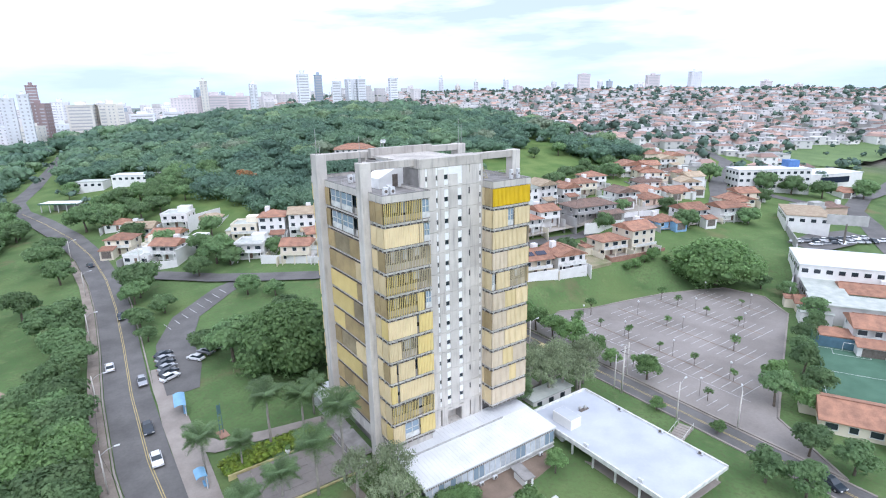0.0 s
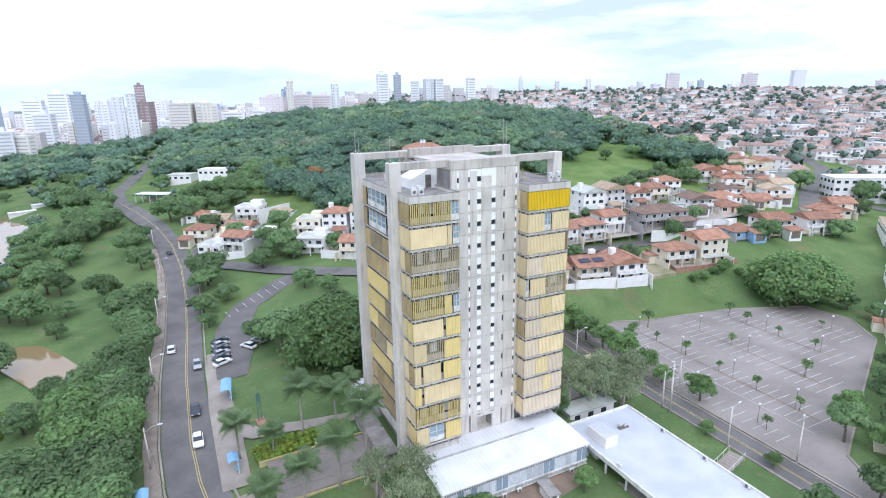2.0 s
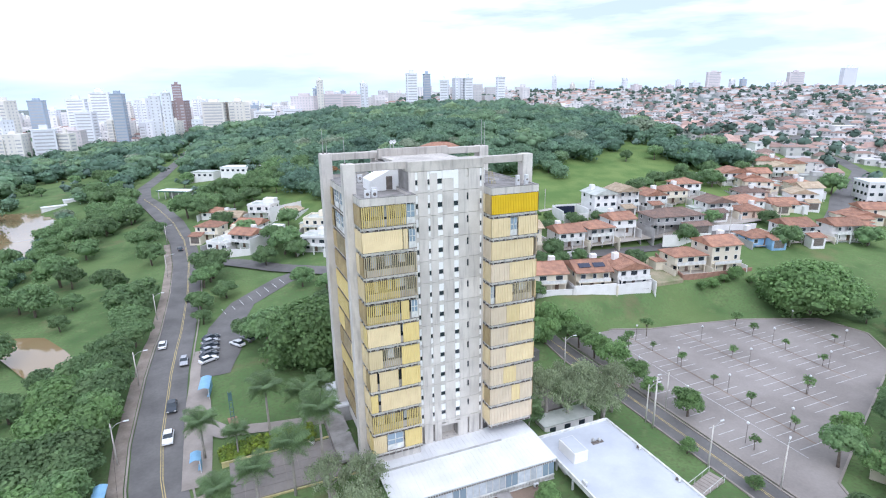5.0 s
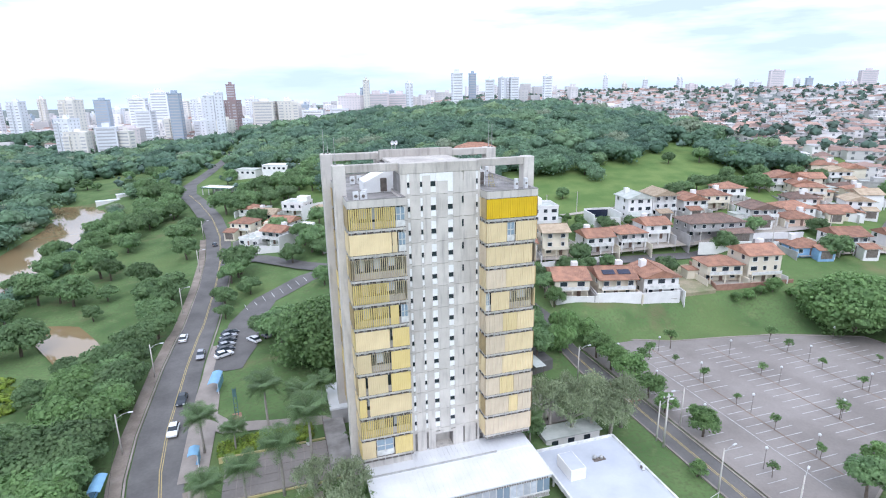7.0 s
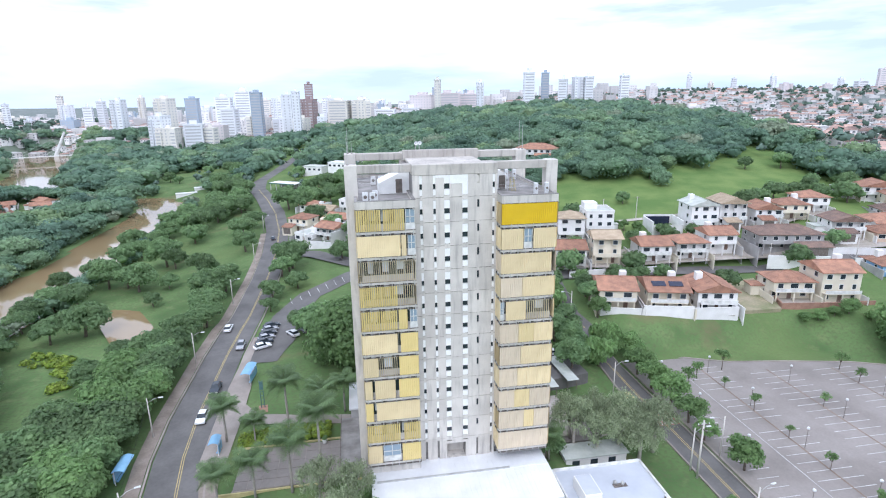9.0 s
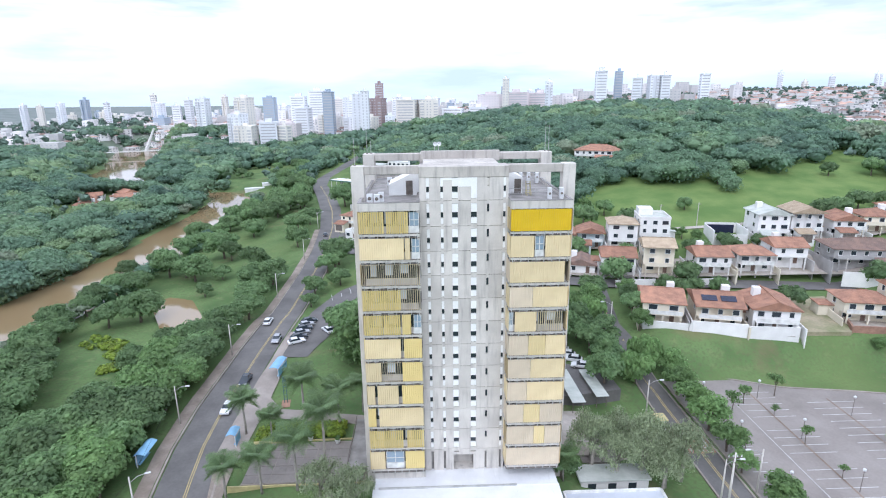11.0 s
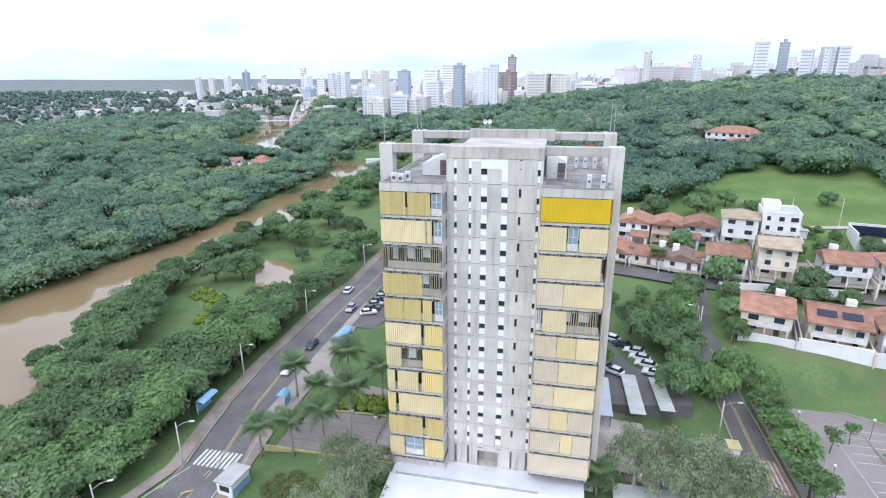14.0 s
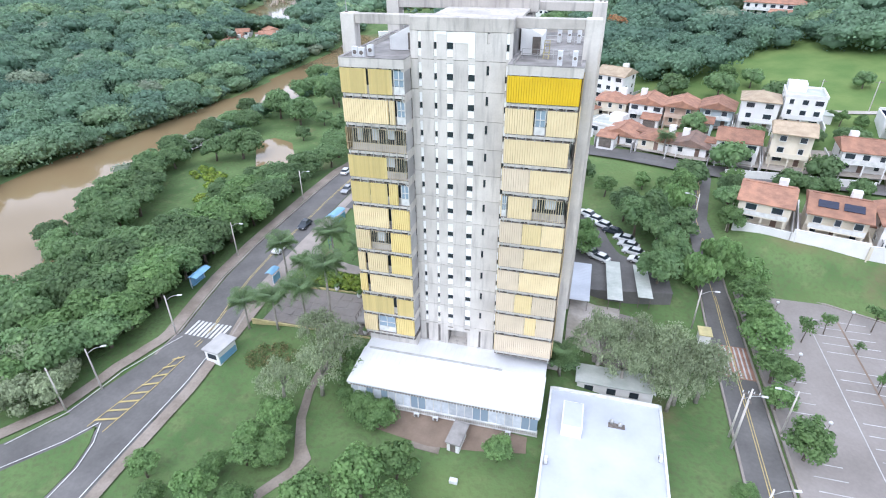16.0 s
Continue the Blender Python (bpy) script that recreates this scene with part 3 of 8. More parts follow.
kerb([p for p in AVENUE if 55 <= p[1] <= 300], -4.3, "kerb_avenue_west")
kerb([p for p in AVENUE if 60 <= p[1] <= 200], 4.5, "kerb_avenue_east")
kerb(SERVICE[1:6], -2.6, "kerb_service_west")
kerb(SERVICE[1:6], 2.6, "kerb_service_east")
solid("pavement_west", ribbon([(-14.5, 27.5, 2.0), (-8.4, 38.6, 2.0), (-4.7, 44.4, 2.0), (-3.1, 52.8, 2.0), (-0.2, 59.4, 2.0)] + offset([p for p in AVENUE if 62 <= p[1] <= 230], -5.7, 2.2), 0.2).mesh("pavement_west", M["trodden"]),
      "trodden grey-brown earth pavement beside the road", "pavement", kind="structure")
solid("pavement_east", ribbon([(8.6, 74, 4.2), (8.6, 88, 4.6), (8.4, 100, 4.4), (8.2, 112, 3.0), (8.3, 124, 2.0)], 0.22).mesh("pavement_east", M["pavement"]),
      "pale concrete pavement at the bus stop", "pavement", kind="structure")
solid("pavement_south", ribbon([(10.7, 30, 1.7), (10.4, 40, 1.7), (10.4, 48, 1.7), (10.5, 56, 1.7), (10.4, 63, 1.8), (9.0, 72, 3.0)], 0.22).mesh("pavement_south", M["trodden"]),
      "grey concrete pavement along the lawn", "pavement", kind="structure")


def paint(name, line, material, label, lift):
    solid(name, ribbon(line, lift, 3.0).mesh(name, material), label, "road marking", kind="structure")


for k, d in enumerate((-0.16, 0.16)):
    paint("centre_line_" + str(k), offset([p for p in AVENUE if 62 <= p[1] <= 330], d + 0.6, 0.13), M["line_yellow"], "double yellow centre line", 0.17)
    paint("service_line_" + str(k), offset(SERVICE[1:], d, 0.12), M["line_yellow"], "double yellow centre line", 0.15)
paint("edge_line_west", [(-6.2, 37.3, 0.14), (-2.9, 43.7, 0.14), (-1.5, 52.4, 0.14), (2.6, 60.7, 0.14)], M["line_white"], "white edge line", 0.28)
paint("edge_line_east", [(9.3, 33, 0.15), (9.1, 43, 0.15), (9.1, 49, 0.15), (9.3, 57, 0.15), (9.3, 61, 0.15)], M["line_white"], "white edge line", 0.28)
paint("edge_line_island", [(-3.6, 34.2, 0.14), (0.7, 39.6, 0.14), (2.7, 43.3, 0.14)], M["line_white"], "white edge line", 0.28)
paint("edge_line_island_east", [(5.7, 32.5, 0.14), (5.6, 36.8, 0.14), (4.6, 40.4, 0.14), (3.0, 43.3, 0.14)], M["line_white"], "white edge line", 0.28)
# hatching where the road parts
hatch = Shape()
for k in range(8):
    y = 43.4 + k * 1.75
    xl, xr = float(np.interp(y, (41.8, 47.9, 55.1, 60.8), (1.4, 2.6, 4.4, 5.9))), float(np.interp(y + 1.0, (41.6, 47.5, 54.8, 60.6), (4.3, 4.9, 5.6, 6.5)))
    z = max(z_at(xl, y), z_at(xr, y + 1.5)) + 0.26
    hatch.face((xl, y, z), (xl, y + 0.34, z), (xr, y + 1.34, z), (xr, y + 1.0, z))
solid("hatching", hatch.mesh("hatching", M["line_yellow"]), "yellow hatched road marking", "road marking", kind="structure")
paint("hatch_line_0", [(1.6, 42.4, 0.13), (2.6, 47.9, 0.13), (4.4, 55.1, 0.13), (5.9, 60.8, 0.13)], M["line_yellow"], "yellow road line", 0.22)
paint("hatch_line_1", [(4.3, 42.2, 0.13), (4.9, 47.5, 0.13), (5.6, 54.8, 0.13), (6.4, 60.6, 0.13)], M["line_yellow"], "yellow road line", 0.22)
# grass island between the branches
isl = Shape().prism([(-3.4, 33.6), (-4.0, 30.0), (5.2, 30.0), (5.2, 36.6), (4.2, 40.2), (2.8, 42.6), (1.0, 39.2)], -2.3, -1.92)
solid("traffic_island", isl.mesh("traffic_island", M["ground"], bevel=0.05), "grassed traffic island with a kerb edge", "traffic island", kind="structure")


def zebra(name, x0, x1, y0, y1, n, material, label, share=0.55):
    z = max(z_at((x0 + x1) / 2, (y0 + y1) / 2), z_at(x0, y0)) + 0.16
    root = thing(name, Matrix.Translation((x0, y0, z)), label, "road marking", kind="structure")
    step = (x1 - x0) / n
    me = Shape().box(0, 0, -0.02, step * share, y1 - y0, 0.01).mesh("stripe", material)
    for k in range(n):
        part("stripe", me, root, at=Matrix.Translation((k * step, 0, 0)))


zebra("zebra_crossing", 2.4, 9.0, 61.4, 65.0, 9, M["line_white"], "white zebra crossing on the avenue")
zebra("raised_crossing", 83.8, 88.4, 74.0, 81.0, 7, M["line_faded"], "faded white and red striped crossing on the service road", 0.36)
red = Shape().box(83.6, 73.8, -2.3, 88.5, 81.2, -2.255)
solid("crossing_base", red.mesh("crossing_base", M["brick"]), "dull red painted crossing surface", "road marking", kind="structure")

# parking lot east
LOT = [(89.4, 24), (98, 38), (119, 47), (150, 60), (158, 70), (156, 81), (138, 88.5), (124, 91.5), (112, 93.5), (104, 97), (97, 99), (89.4, 99)]
solid("parking_lot", Shape().prism(LOT, -2.9, -2.27).mesh("parking_lot", M["lot"]), "empty paved parking lot", "parking lot", kind="structure")
lot_rows = []
for base_x, half, y_from, y_to, side in ((93.4, 1.85, 45.7, 92, 0), (104.2, 4.0, 45.7, 92, 0), (117.8, 4.6, 52.1, 89, 0), (131.8, 4.7, 57.4, 87, 0), (145.6, 4.6, 63, 83, 0)):
    lot_rows.append((base_x, half, y_from, y_to))
    root = thing("bay_markings", Matrix.Translation((base_x, y_from, -2.25)), "row of white painted parking bay lines", "bay marking", "parking bay rows", "structure")
    pitch = 2.1
    n = int((y_to - y_from) / pitch)
    me = Shape().box(-half, -0.06, -0.01, half, 0.06, 0.012).mesh("bay_line", M["line_faded"])
    for k in range(n + 1):
        if random.random() < 0.06:
            continue
        part("bay_line", me, root, at=Matrix.Translation((0, k * pitch, 0)))
    spine = Shape()
    if half < 2:
        spine.face((6.0, -2, 0.013), (6.12, -2, 0.013), (6.12, 44, 0.013), (6.0, 44, 0.013))
        part("edge_line", spine.mesh("edge_line", M["line_faded"]), root)
        continue
    spine.face((-0.15, 0, 0.013), (0.15, 0, 0.013), (0.15, y_to - y_from, 0.013), (-0.15, y_to - y_from, 0.013))
    part("spine_strip", spine.mesh("spine_strip", M["dirt"]), root, "earth strip between the bays")
lot_kerb = Shape()
for a, b in zip(LOT, LOT[1:] + LOT[:1]):
    d = Vector((b[0] - a[0], b[1] - a[1])).normalized()
    nrm = Vector((d.y, -d.x)) * 0.18
    lot_kerb.prism([(a[0] + nrm.x, a[1] + nrm.y), (b[0] + nrm.x, b[1] + nrm.y), (b[0] - nrm.x, b[1] - nrm.y), (a[0] - nrm.x, a[1] - nrm.y)], -2.6, -2.12)
solid("kerb_lot", lot_kerb.mesh("kerb_lot", M["pavement"]), "pale concrete kerb round the parking lot", "kerb", kind="structure")

# small lot by the avenue, and the drive to the tower
solid("parking_west", ribbon([(11.5, 110, 6), (13, 122, 8.5), (14, 136, 8), (19, 149, 7), (31, 160, 7), (38, 163, 6)], 0.12).mesh("parking_west", M["asphalt"]),
      "small asphalt car park beside the avenue", "parking lot", kind="structure")
west_bays = thing("bay_markings", Matrix.Translation((18, 150.5, z_at(18, 150) + 0.2)), "slanting white parking bay lines", "bay marking", "parking bay rows", "structure")
me = Shape().box(-0.06, -2.2, -0.02, 0.06, 2.2, 0.03).mesh("bay_line", M["line_white"])
for k in range(8):
    x, y = 14 + k * 2.4, 146.0 + k * 1.85
    part("bay_line", me, west_bays, at=pose(x - 18, y - 150.5, z_at(x, y) - z_at(18, 150) + 0.05, 0, 0, 12))
solid("service_yard", ribbon([(64.9, 72.5, 7.4), (65.1, 79, 8.0), (65.4, 85.5, 8.2)], 0.14).mesh("service_yard", M["yard"]), "worn pale paved service yard beside the tower", "paving", kind="structure")
solid("entrance_drive", ribbon([(9, 92, 4), (13, 87, 3.2), (20, 84.8, 2.8), (31, 83, 2.8)], 0.16).mesh("entrance_drive", M["pavement"]), "grey paved drive to the tower", "drive", kind="structure")
plaza = Shape()
PLAZA_TILES = []
for i in range(9):
    for j in range(5):
        x, y = 13.4 + i * 2.0, 67.2 + j * 1.95
        PLAZA_TILES.append((x, y))
plaza.prism([(13.2, 67.0), (31.8, 67.4), (31.4, 77.2), (15.5, 77.0)], -1.5, -0.28)
plaza_ob = solid("plaza", plaza.mesh("plaza", M["pavement"]), "worn slab-paved forecourt with dark joints", "forecourt", kind="structure")
slab_me = Shape().box(-0.96, -0.93, -0.02, 0.96, 0.93, 0.04).mesh("paving_slab", M["lot"])
for x, y in PLAZA_TILES:
    part("paving_slab", slab_me, plaza_ob, at=pose(x + 0.9, y + 0.95, -0.27 + random.uniform(-0.01, 0.01), 0, 0, random.uniform(-1, 1)))
for k, (a, b) in enumerate((((11.5, 66.6), (32.0, 66.8)), ((12.2, 77.4), (31.4, 77.8)))):
    s = Shape().prism([(a[0], a[1] - 0.12), (b[0], b[1] - 0.12), (b[0], b[1] + 0.12), (a[0], a[1] + 0.12)], -1.4, -0.16)
    solid("plaza_kerb_" + str(k), s.mesh("plaza_kerb", M["yellow_paint"]), "yellow painted kerb of the forecourt", "kerb", kind="structure")
solid("footpath", ribbon([(22, 32.5, 1.3), (28.5, 38.6, 1.3), (31.3, 43.2, 1.5), (31.6, 45.0, 2.2), (30.3, 46.9, 1.4), (28.3, 50.9, 1.2), (27.1, 55.8, 1.2), (27.4, 59.7, 1.1), (26.8, 64.8, 1.1)], 0.12, 2).mesh("footpath", M["trodden"]),
      "narrow brownish paved footpath", "path", kind="structure")
solid("yard", Shape().prism([(60.5, 71), (71, 71), (72.5, 83.5), (62, 86), (60.5, 86)], -2.6, -1.25).mesh("yard", M["lot"]), "dirty concrete yard behind the tower", "yard", kind="structure")
solid("car_yard", Shape().prism([(60.5, 88), (66, 88), (78, 90), (77, 104), (68, 119), (60.5, 119)], -2.6, 0.35).mesh("car_yard", M["asphalt"]), "asphalt car park behind the tower", "parking lot", kind="structure")
solid("earth_patch", ribbon([(38, 53.6, 3.4), (46, 53.4, 5.2), (52, 53.6, 4.0), (58, 54, 2.5)], 0.05, 2).mesh("earth_patch", M["dirt"]), "bare reddish earth under the low block", "earth", kind="structure")
solid("slab_patch", Shape().prism([(43.6, 50.2), (47.6, 50.0), (47.4, 53.6), (44.4, 53.8)], -2.5, -2.12).mesh("slab_patch", M["trodden"]), "broken pale concrete slab on the lawn", "slab", kind="structure")


# ---- the office tower ----
TX, TY, TZ = 46.7, 75.4, -0.4
tower = thing("office_tower", Matrix.Translation((TX, TY, TZ)), "eleven-storey raw concrete office tower with yellow corrugated sunscreen panels", "building")


def tb(x0, y0, z0, x1, y1, z1, s=None):
    """A box in the tower's own measure, from places in the world."""
    return (s or Shape()).box(x0 - TX, y0 - TY, z0 - TZ, x1 - TX, y1 - TY, z1 - TZ)


PITCH, TOP = 3.375, 41.75
CX0, CX1 = 40.72, 51.98
# portal frames: four columns and the beams between them
for y0, y1, xa, xb, xc, xd in ((66.9, 68.5, 32.1, 33.75, 59.1, 60.75), (82.2, 84.4, 32.0, 33.75, 59.4, 61.1)):
    for x0, x1 in ((xa, xb), (xc, xd)):
        part("column", tb(x0, y0, -1.4, x1, y1, 46.3).mesh("column", M["concrete"], bevel=0.06), tower)
    part("roof_beam", tb(xb, y0 + 0.2, 45.2, CX0, y1 - 0.4, 46.25).mesh("roof_beam", M["concrete_stained"], bevel=0.05), tower)
    part("roof_beam", tb(CX1, y0 + 0.2, 45.2, xc, y1 - 0.4, 46.25).mesh("roof_beam", M["concrete_stained"], bevel=0.05), tower)
# head of the shaft, front and back
part("shaft_head", tb(CX0 - 0.03, 65.6, 44.9, CX1 + 0.03, 68.3, 46.3).mesh("shaft_head", M["concrete_stained"], bevel=0.06), tower)
part("shaft_head", tb(CX0 - 0.03, 82.4, 43.95, CX1 + 0.03, 85.3, 46.2).mesh("shaft_head", M["concrete_stained"], bevel=0.06), tower)
part("lift_house", tb(41.6, 70.2, 42.0, 51.4, 80.6, 45.3).mesh("lift_house", M["white_infill"], bevel=0.04), tower, "white rendered lift house on the roof")
part("lift_house_roof", tb(41.2, 69.6, 45.3, 51.8, 80.8, 45.6).mesh("lift_house_roof", M["concrete_stained"]), tower)
part("lift_lintel", tb(40.9, 80.8, 45.2, 52.8, 81.8, 46.75).mesh("lift_lintel", M["concrete_stained"], bevel=0.04), tower)
for x in (36.6, 52.15):
    # sloping white stair cover on each wing roof
    s = Shape()
    w = 4.2 if x < 45 else 2.4
    o = [(x - TX, 70.4 - TY), (x + w - TX, 70.4 - TY), (x + w - TX, 74.6 - TY), (x - TX, 74.6 - TY)]
    hi = (1.5, 3.5, 3.5, 1.5) if x < 45 else (3.4, 2.2, 2.2, 3.4)
    s.v = [(p, q, 41.9 - TZ) for p, q in o] + [(p, q, 41.9 - TZ + h) for (p, q), h in zip(o, hi)]
    s.f = [(0, 1, 2, 3), (4, 5, 6, 7), (0, 1, 5, 4), (1, 2, 6, 5), (2, 3, 7, 6), (3, 0, 4, 7)]
    part("stair_cover", s.mesh("stair_cover", M["white_infill"], bevel=0.03), tower, "white sloping stair cover")
    part("stair_door", tb(x + w * 0.55, 70.34, 42.0, x + w * 0.55 + 0.9, 70.42, 43.9).mesh("stair_door", M["frame_metal"]), tower)

# shaft: concrete piers with recessed strips of white infill and small windows
STRIPS = ((41.78, 0.36, 1), (43.55, 0.34, 1), (45.2, 0.74, 2), (47.62, 0.74, 2), (49.42, 0.30, 3), (51.5, 0.32, 1))
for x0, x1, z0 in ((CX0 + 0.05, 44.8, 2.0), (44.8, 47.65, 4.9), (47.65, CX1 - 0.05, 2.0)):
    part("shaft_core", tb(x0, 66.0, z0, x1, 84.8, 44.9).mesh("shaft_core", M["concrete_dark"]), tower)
for y0, y1, back in ((65.6, 66.0, False), (84.8, 85.2, True)):
    edges = [CX0] + [e for x, w, _ in STRIPS for e in (x - w / 2, x + w / 2)] + [CX1]
    for k in range(0, len(edges), 2):
        x0, x1 = edges[k], edges[k + 1]
        if x1 - x0 < 0.05:
            continue
        low = 4.9 if k == 6 else 2.2
        # the pier is cast storey by storey with a fine joint
        for i in range(14):
            z1 = min(44.89, 45.24 - i * 3.287)
            z0 = max(low, 45.24 - (i + 1) * 3.287 + 0.05)
            if z1 > z0:
                part("pier", tb(x0, y0, z0, x1, y1, z1).mesh("pier", M["concrete"]), tower)
    if back:
        continue
    for x, w, sort in STRIPS:
        for i in range(12):
            zw = 43.76 - i * 3.287
            bits = [(zw - 0.70, zw, "glass", 0.22)]
            if sort == 2:
                bits += [(zw, zw + 1.14, "white_infill", 0.06), (zw - 1.52, zw - 0.70, "white_infill", 0.06), (zw - 2.15, zw - 1.52, "concrete", 0.02)]
            elif sort == 1:
                bits += [(zw, zw + 1.14, "white_infill", 0.08), (zw - 1.52, zw - 0.70, "white_infill", 0.08), (zw - 2.15, zw - 1.52, "concrete", 0.04)]
            else:
                bits = [(zw + 0.02, zw + 1.02, "glass" if i else "concrete", 0.15), (zw - 2.27, zw + 0.02, "concrete", 0.03)]
            for z0, z1, m, deep in bits:
                z0, z1 = max(z0, 5.3 if sort == 2 else 2.4), min(z1, 44.86)
                if z1 - z0 > 0.1:
                    part("window" if m == "glass" else "infill_panel", tb(x - w / 2, 65.6 + deep, z0 + 0.02, x + w / 2, 66.0, z1 - 0.02).mesh(m, M[m]), tower)
part("top_infill", tb(47.25, 65.56, 42.25, 47.98, 65.64, 44.88).mesh("top_infill", M["white_infill"]), tower)
part("top_infill", tb(45.57, 65.555, 43.75, 47.25, 65.6, 44.88).mesh("top_infill", M["white_infill"]), tower)
part("top_infill", tb(43.72, 65.555, 44.58, 44.83, 65.6, 44.88).mesh("top_infill", M["white_infill"]), tower)
# door lintel recess at the foot
part("entrance", tb(44.82, 67.4, 2.0, 47.63, 67.7, 4.9).mesh("entrance", M["concrete"]), tower, "recessed wall at the foot of the shaft")
part("entrance_sill", tb(44.8, 65.62, 2.0, 47.65, 67.4, 2.42).mesh("entrance_sill", M["concrete"]), tower)
for x0, x1, z0, z1 in ((44.40, 44.78, 2.2, 5.3), (47.66, 48.05, 2.2, 5.3), (44.78, 47.66, 4.9, 5.3)):
    part("opening_frame", tb(x0, 65.57, z0, x1, 65.98, z1).mesh("opening_frame", M["concrete"]), tower)

# the two wings: floor slabs, glazed walls behind, and panels hung before them
PANEL_CACHE = {}


def panel_mesh(w, kind):
    """A sheet of folded metal with upright ribs, w wide and 2.72 high, facing -y."""
    key = (round(w, 2), kind)
    if key not in PANEL_CACHE:
        s = Shape()
        pitch = 0.27
        n = max(1, round(w / pitch))
        p = w / n
        depth = 0.085
        line = []
        for k in range(n):
            line += [(k * p, 0), (k * p + p * 0.55, 0), (k * p + p * 0.60, depth), (k * p + p * 0.95, depth)]
        line.append((w, 0))
        s.v = [(x, y, z) for x, y in line for z in (0, 2.72)]
        s.f = [(2 * i, 2 * i + 2, 2 * i + 3, 2 * i + 1) for i in range(len(line) - 1)]
        k = len(s.v)
        s.v += [(x, 0.17, z) for x, y in (line[0], line[-1]) for z in (0, 2.72)]
        s.f += [(k, k + 1, k + 3, k + 2)]
        PANEL_CACHE[key] = s.mesh(kind, M[kind])
    return PANEL_CACHE[key]


LOUVRE_CACHE = {}


def louvre_mesh(w):
    """Open upright slats before a window bay."""
    key = round(w, 2)
    if key not in LOUVRE_CACHE:
        s = Shape()
        n = max(2, round(w / 0.27))
        for k in range(n):
            x = (k + 0.6) * w / n
            i = len(s.v)
            s.v += [(x + dx - 0.045 * q, 0.15 * q, z) for z in (0, 2.72) for dx, q in ((-0.02, 0), (0.02, 0), (0.02, 1), (-0.02, 1))]
            s.f += [(i, i + 1, i + 5, i + 4), (i + 1, i + 2, i + 6, i + 5), (i + 2, i + 3, i + 7, i + 6), (i + 3, i, i + 4, i + 7), (i + 4, i + 5, i + 6, i + 7), (i + 3, i + 2, i + 1, i)]
        for z in (0.0, 0.9, 2.68):
            s.box(0, 0.12, z, w, 0.16, z + 0.04)
        LOUVRE_CACHE[key] = s.mesh("louvre", M["slat"])
    return LOUVRE_CACHE[key]


FIN_ME = Shape().box(-0.132, -0.018, 0, 0.132, 0.018, 2.72).mesh("fin", M["panel_yellow"])


def fin_screen(w, at):
    """Yellow fins with narrow open gaps, on two carrier bars."""
    screen = part("fin_screen", Shape().box(0, 0.09, 0.1, w, 0.14, 0.16).mesh("fin_screen", M["frame_metal"]), tower, "screen of upright yellow fins", at=at)
    part("carrier_bar", Shape().box(0, 0.09, 2.55, w, 0.14, 2.61).mesh("carrier_bar", M["frame_metal"]), screen)
    n = max(2, round(w / 0.27))
    for k in range(n):
        part("fin", FIN_ME, screen, at=pose((k + 0.5) * w / n, 0.0, 0, 0, 0, 40))


def hang(row, sheet, face):
    """Panels of one storey on one face: row of (from, to, kind); face: function from distance and height to a pose, and its length."""
    place, length = face
    z = TOP - PITCH * (row + 1) + 0.105 - TZ
    for a, b, kind in sheet:
        w = (b - a) * length - 0.05
        if kind == "open":
            part("louvre", louvre_mesh(w), tower, "open upright slats before dark glass", at=place(a * length, z))
        elif kind == "fins":
            fin_screen(w, place(a * length, z))
        elif kind == "bay":
            s = Shape().box(0, 0.3, 0.9, w, 0.36, 2.6)
            part("window", s.mesh("window", M["glass_blue"]), tower, at=place(a * length, z))
            s = Shape()
            for k in range(3):
                s.box(k * (w - 0.08) / 2, 0.2, 0.1, k * (w - 0.08) / 2 + 0.08, 0.3, 2.68)
            s.box(0, 0.2, 1.6, w, 0.3, 1.68).box(0, 0.22, 0.0, w, 0.34, 0.86)
            part("window_frame", s.mesh("window_frame", M["rail_white"]), tower, at=place(a * length, z))
        else:
            part("panel", panel_mesh(w, kind), tower, at=place(a * length, z))


P, Y, T, B, O, W, F, G = "panel_pale", "panel_yellow", "panel_tan", "panel_beige", "open", "bay", "fins", "panel_mid"
LEFT_FRONT = [
    [(0, .42, F), (.45, .82, F), (.83, 1, W)], [(0, .74, P), (.75, .84, P), (.86, 1, W)], [(0, .5, O), (.5, 1, O)], [(0, .66, F), (.66, 1, O)],
    [(.0, .34, F), (.34, .64, F), (.66, .82, Y), (.86, 1, W)], [(0, .63, P), (.68, 1, Y)], [(0, .27, P), (.27, .62, O), (.64, 1, Y)],
    [(0, .14, P), (.18, .56, P), (.62, 1, Y)], [(0, .14, Y), (.19, 1, P)], [(0, .62, F), (.68, 1, F)], [(0, .27, P), (.28, .62, W), (.64, 1, Y)]]
RIGHT_FRONT = [
    [(0, 1, "panel_strong")], [(0, .40, P), (.41, .57, W), (.58, 1, P)], [(0, .93, P)], [(0, .4, B), (.4, 1, P)],
    [(0, .08, W), (.10, .48, P), (.49, .93, O)], [(0, .35, B), (.35, .65, G), (.65, 1, P)], [(0, .4, B), (.4, 1, P)], [(0, .35, B), (.35, 1, P)],
    [(0, .3, B), (.3, .6, G), (.6, 1, B)], [(0, .5, B), (.5, .7, G), (.7, 1, B)], [(0, 1, B)]]
MULLION_ME = Shape().box(-0.04, -0.04, 0, 0.04, 0.04, PITCH - 1.2).mesh("mullion", M["light_metal"])
BRACKET_ME = Shape().box(-0.05, -0.09, -0.56, 0.05, 0.1, 0.12).mesh("bracket", M["light_metal"])
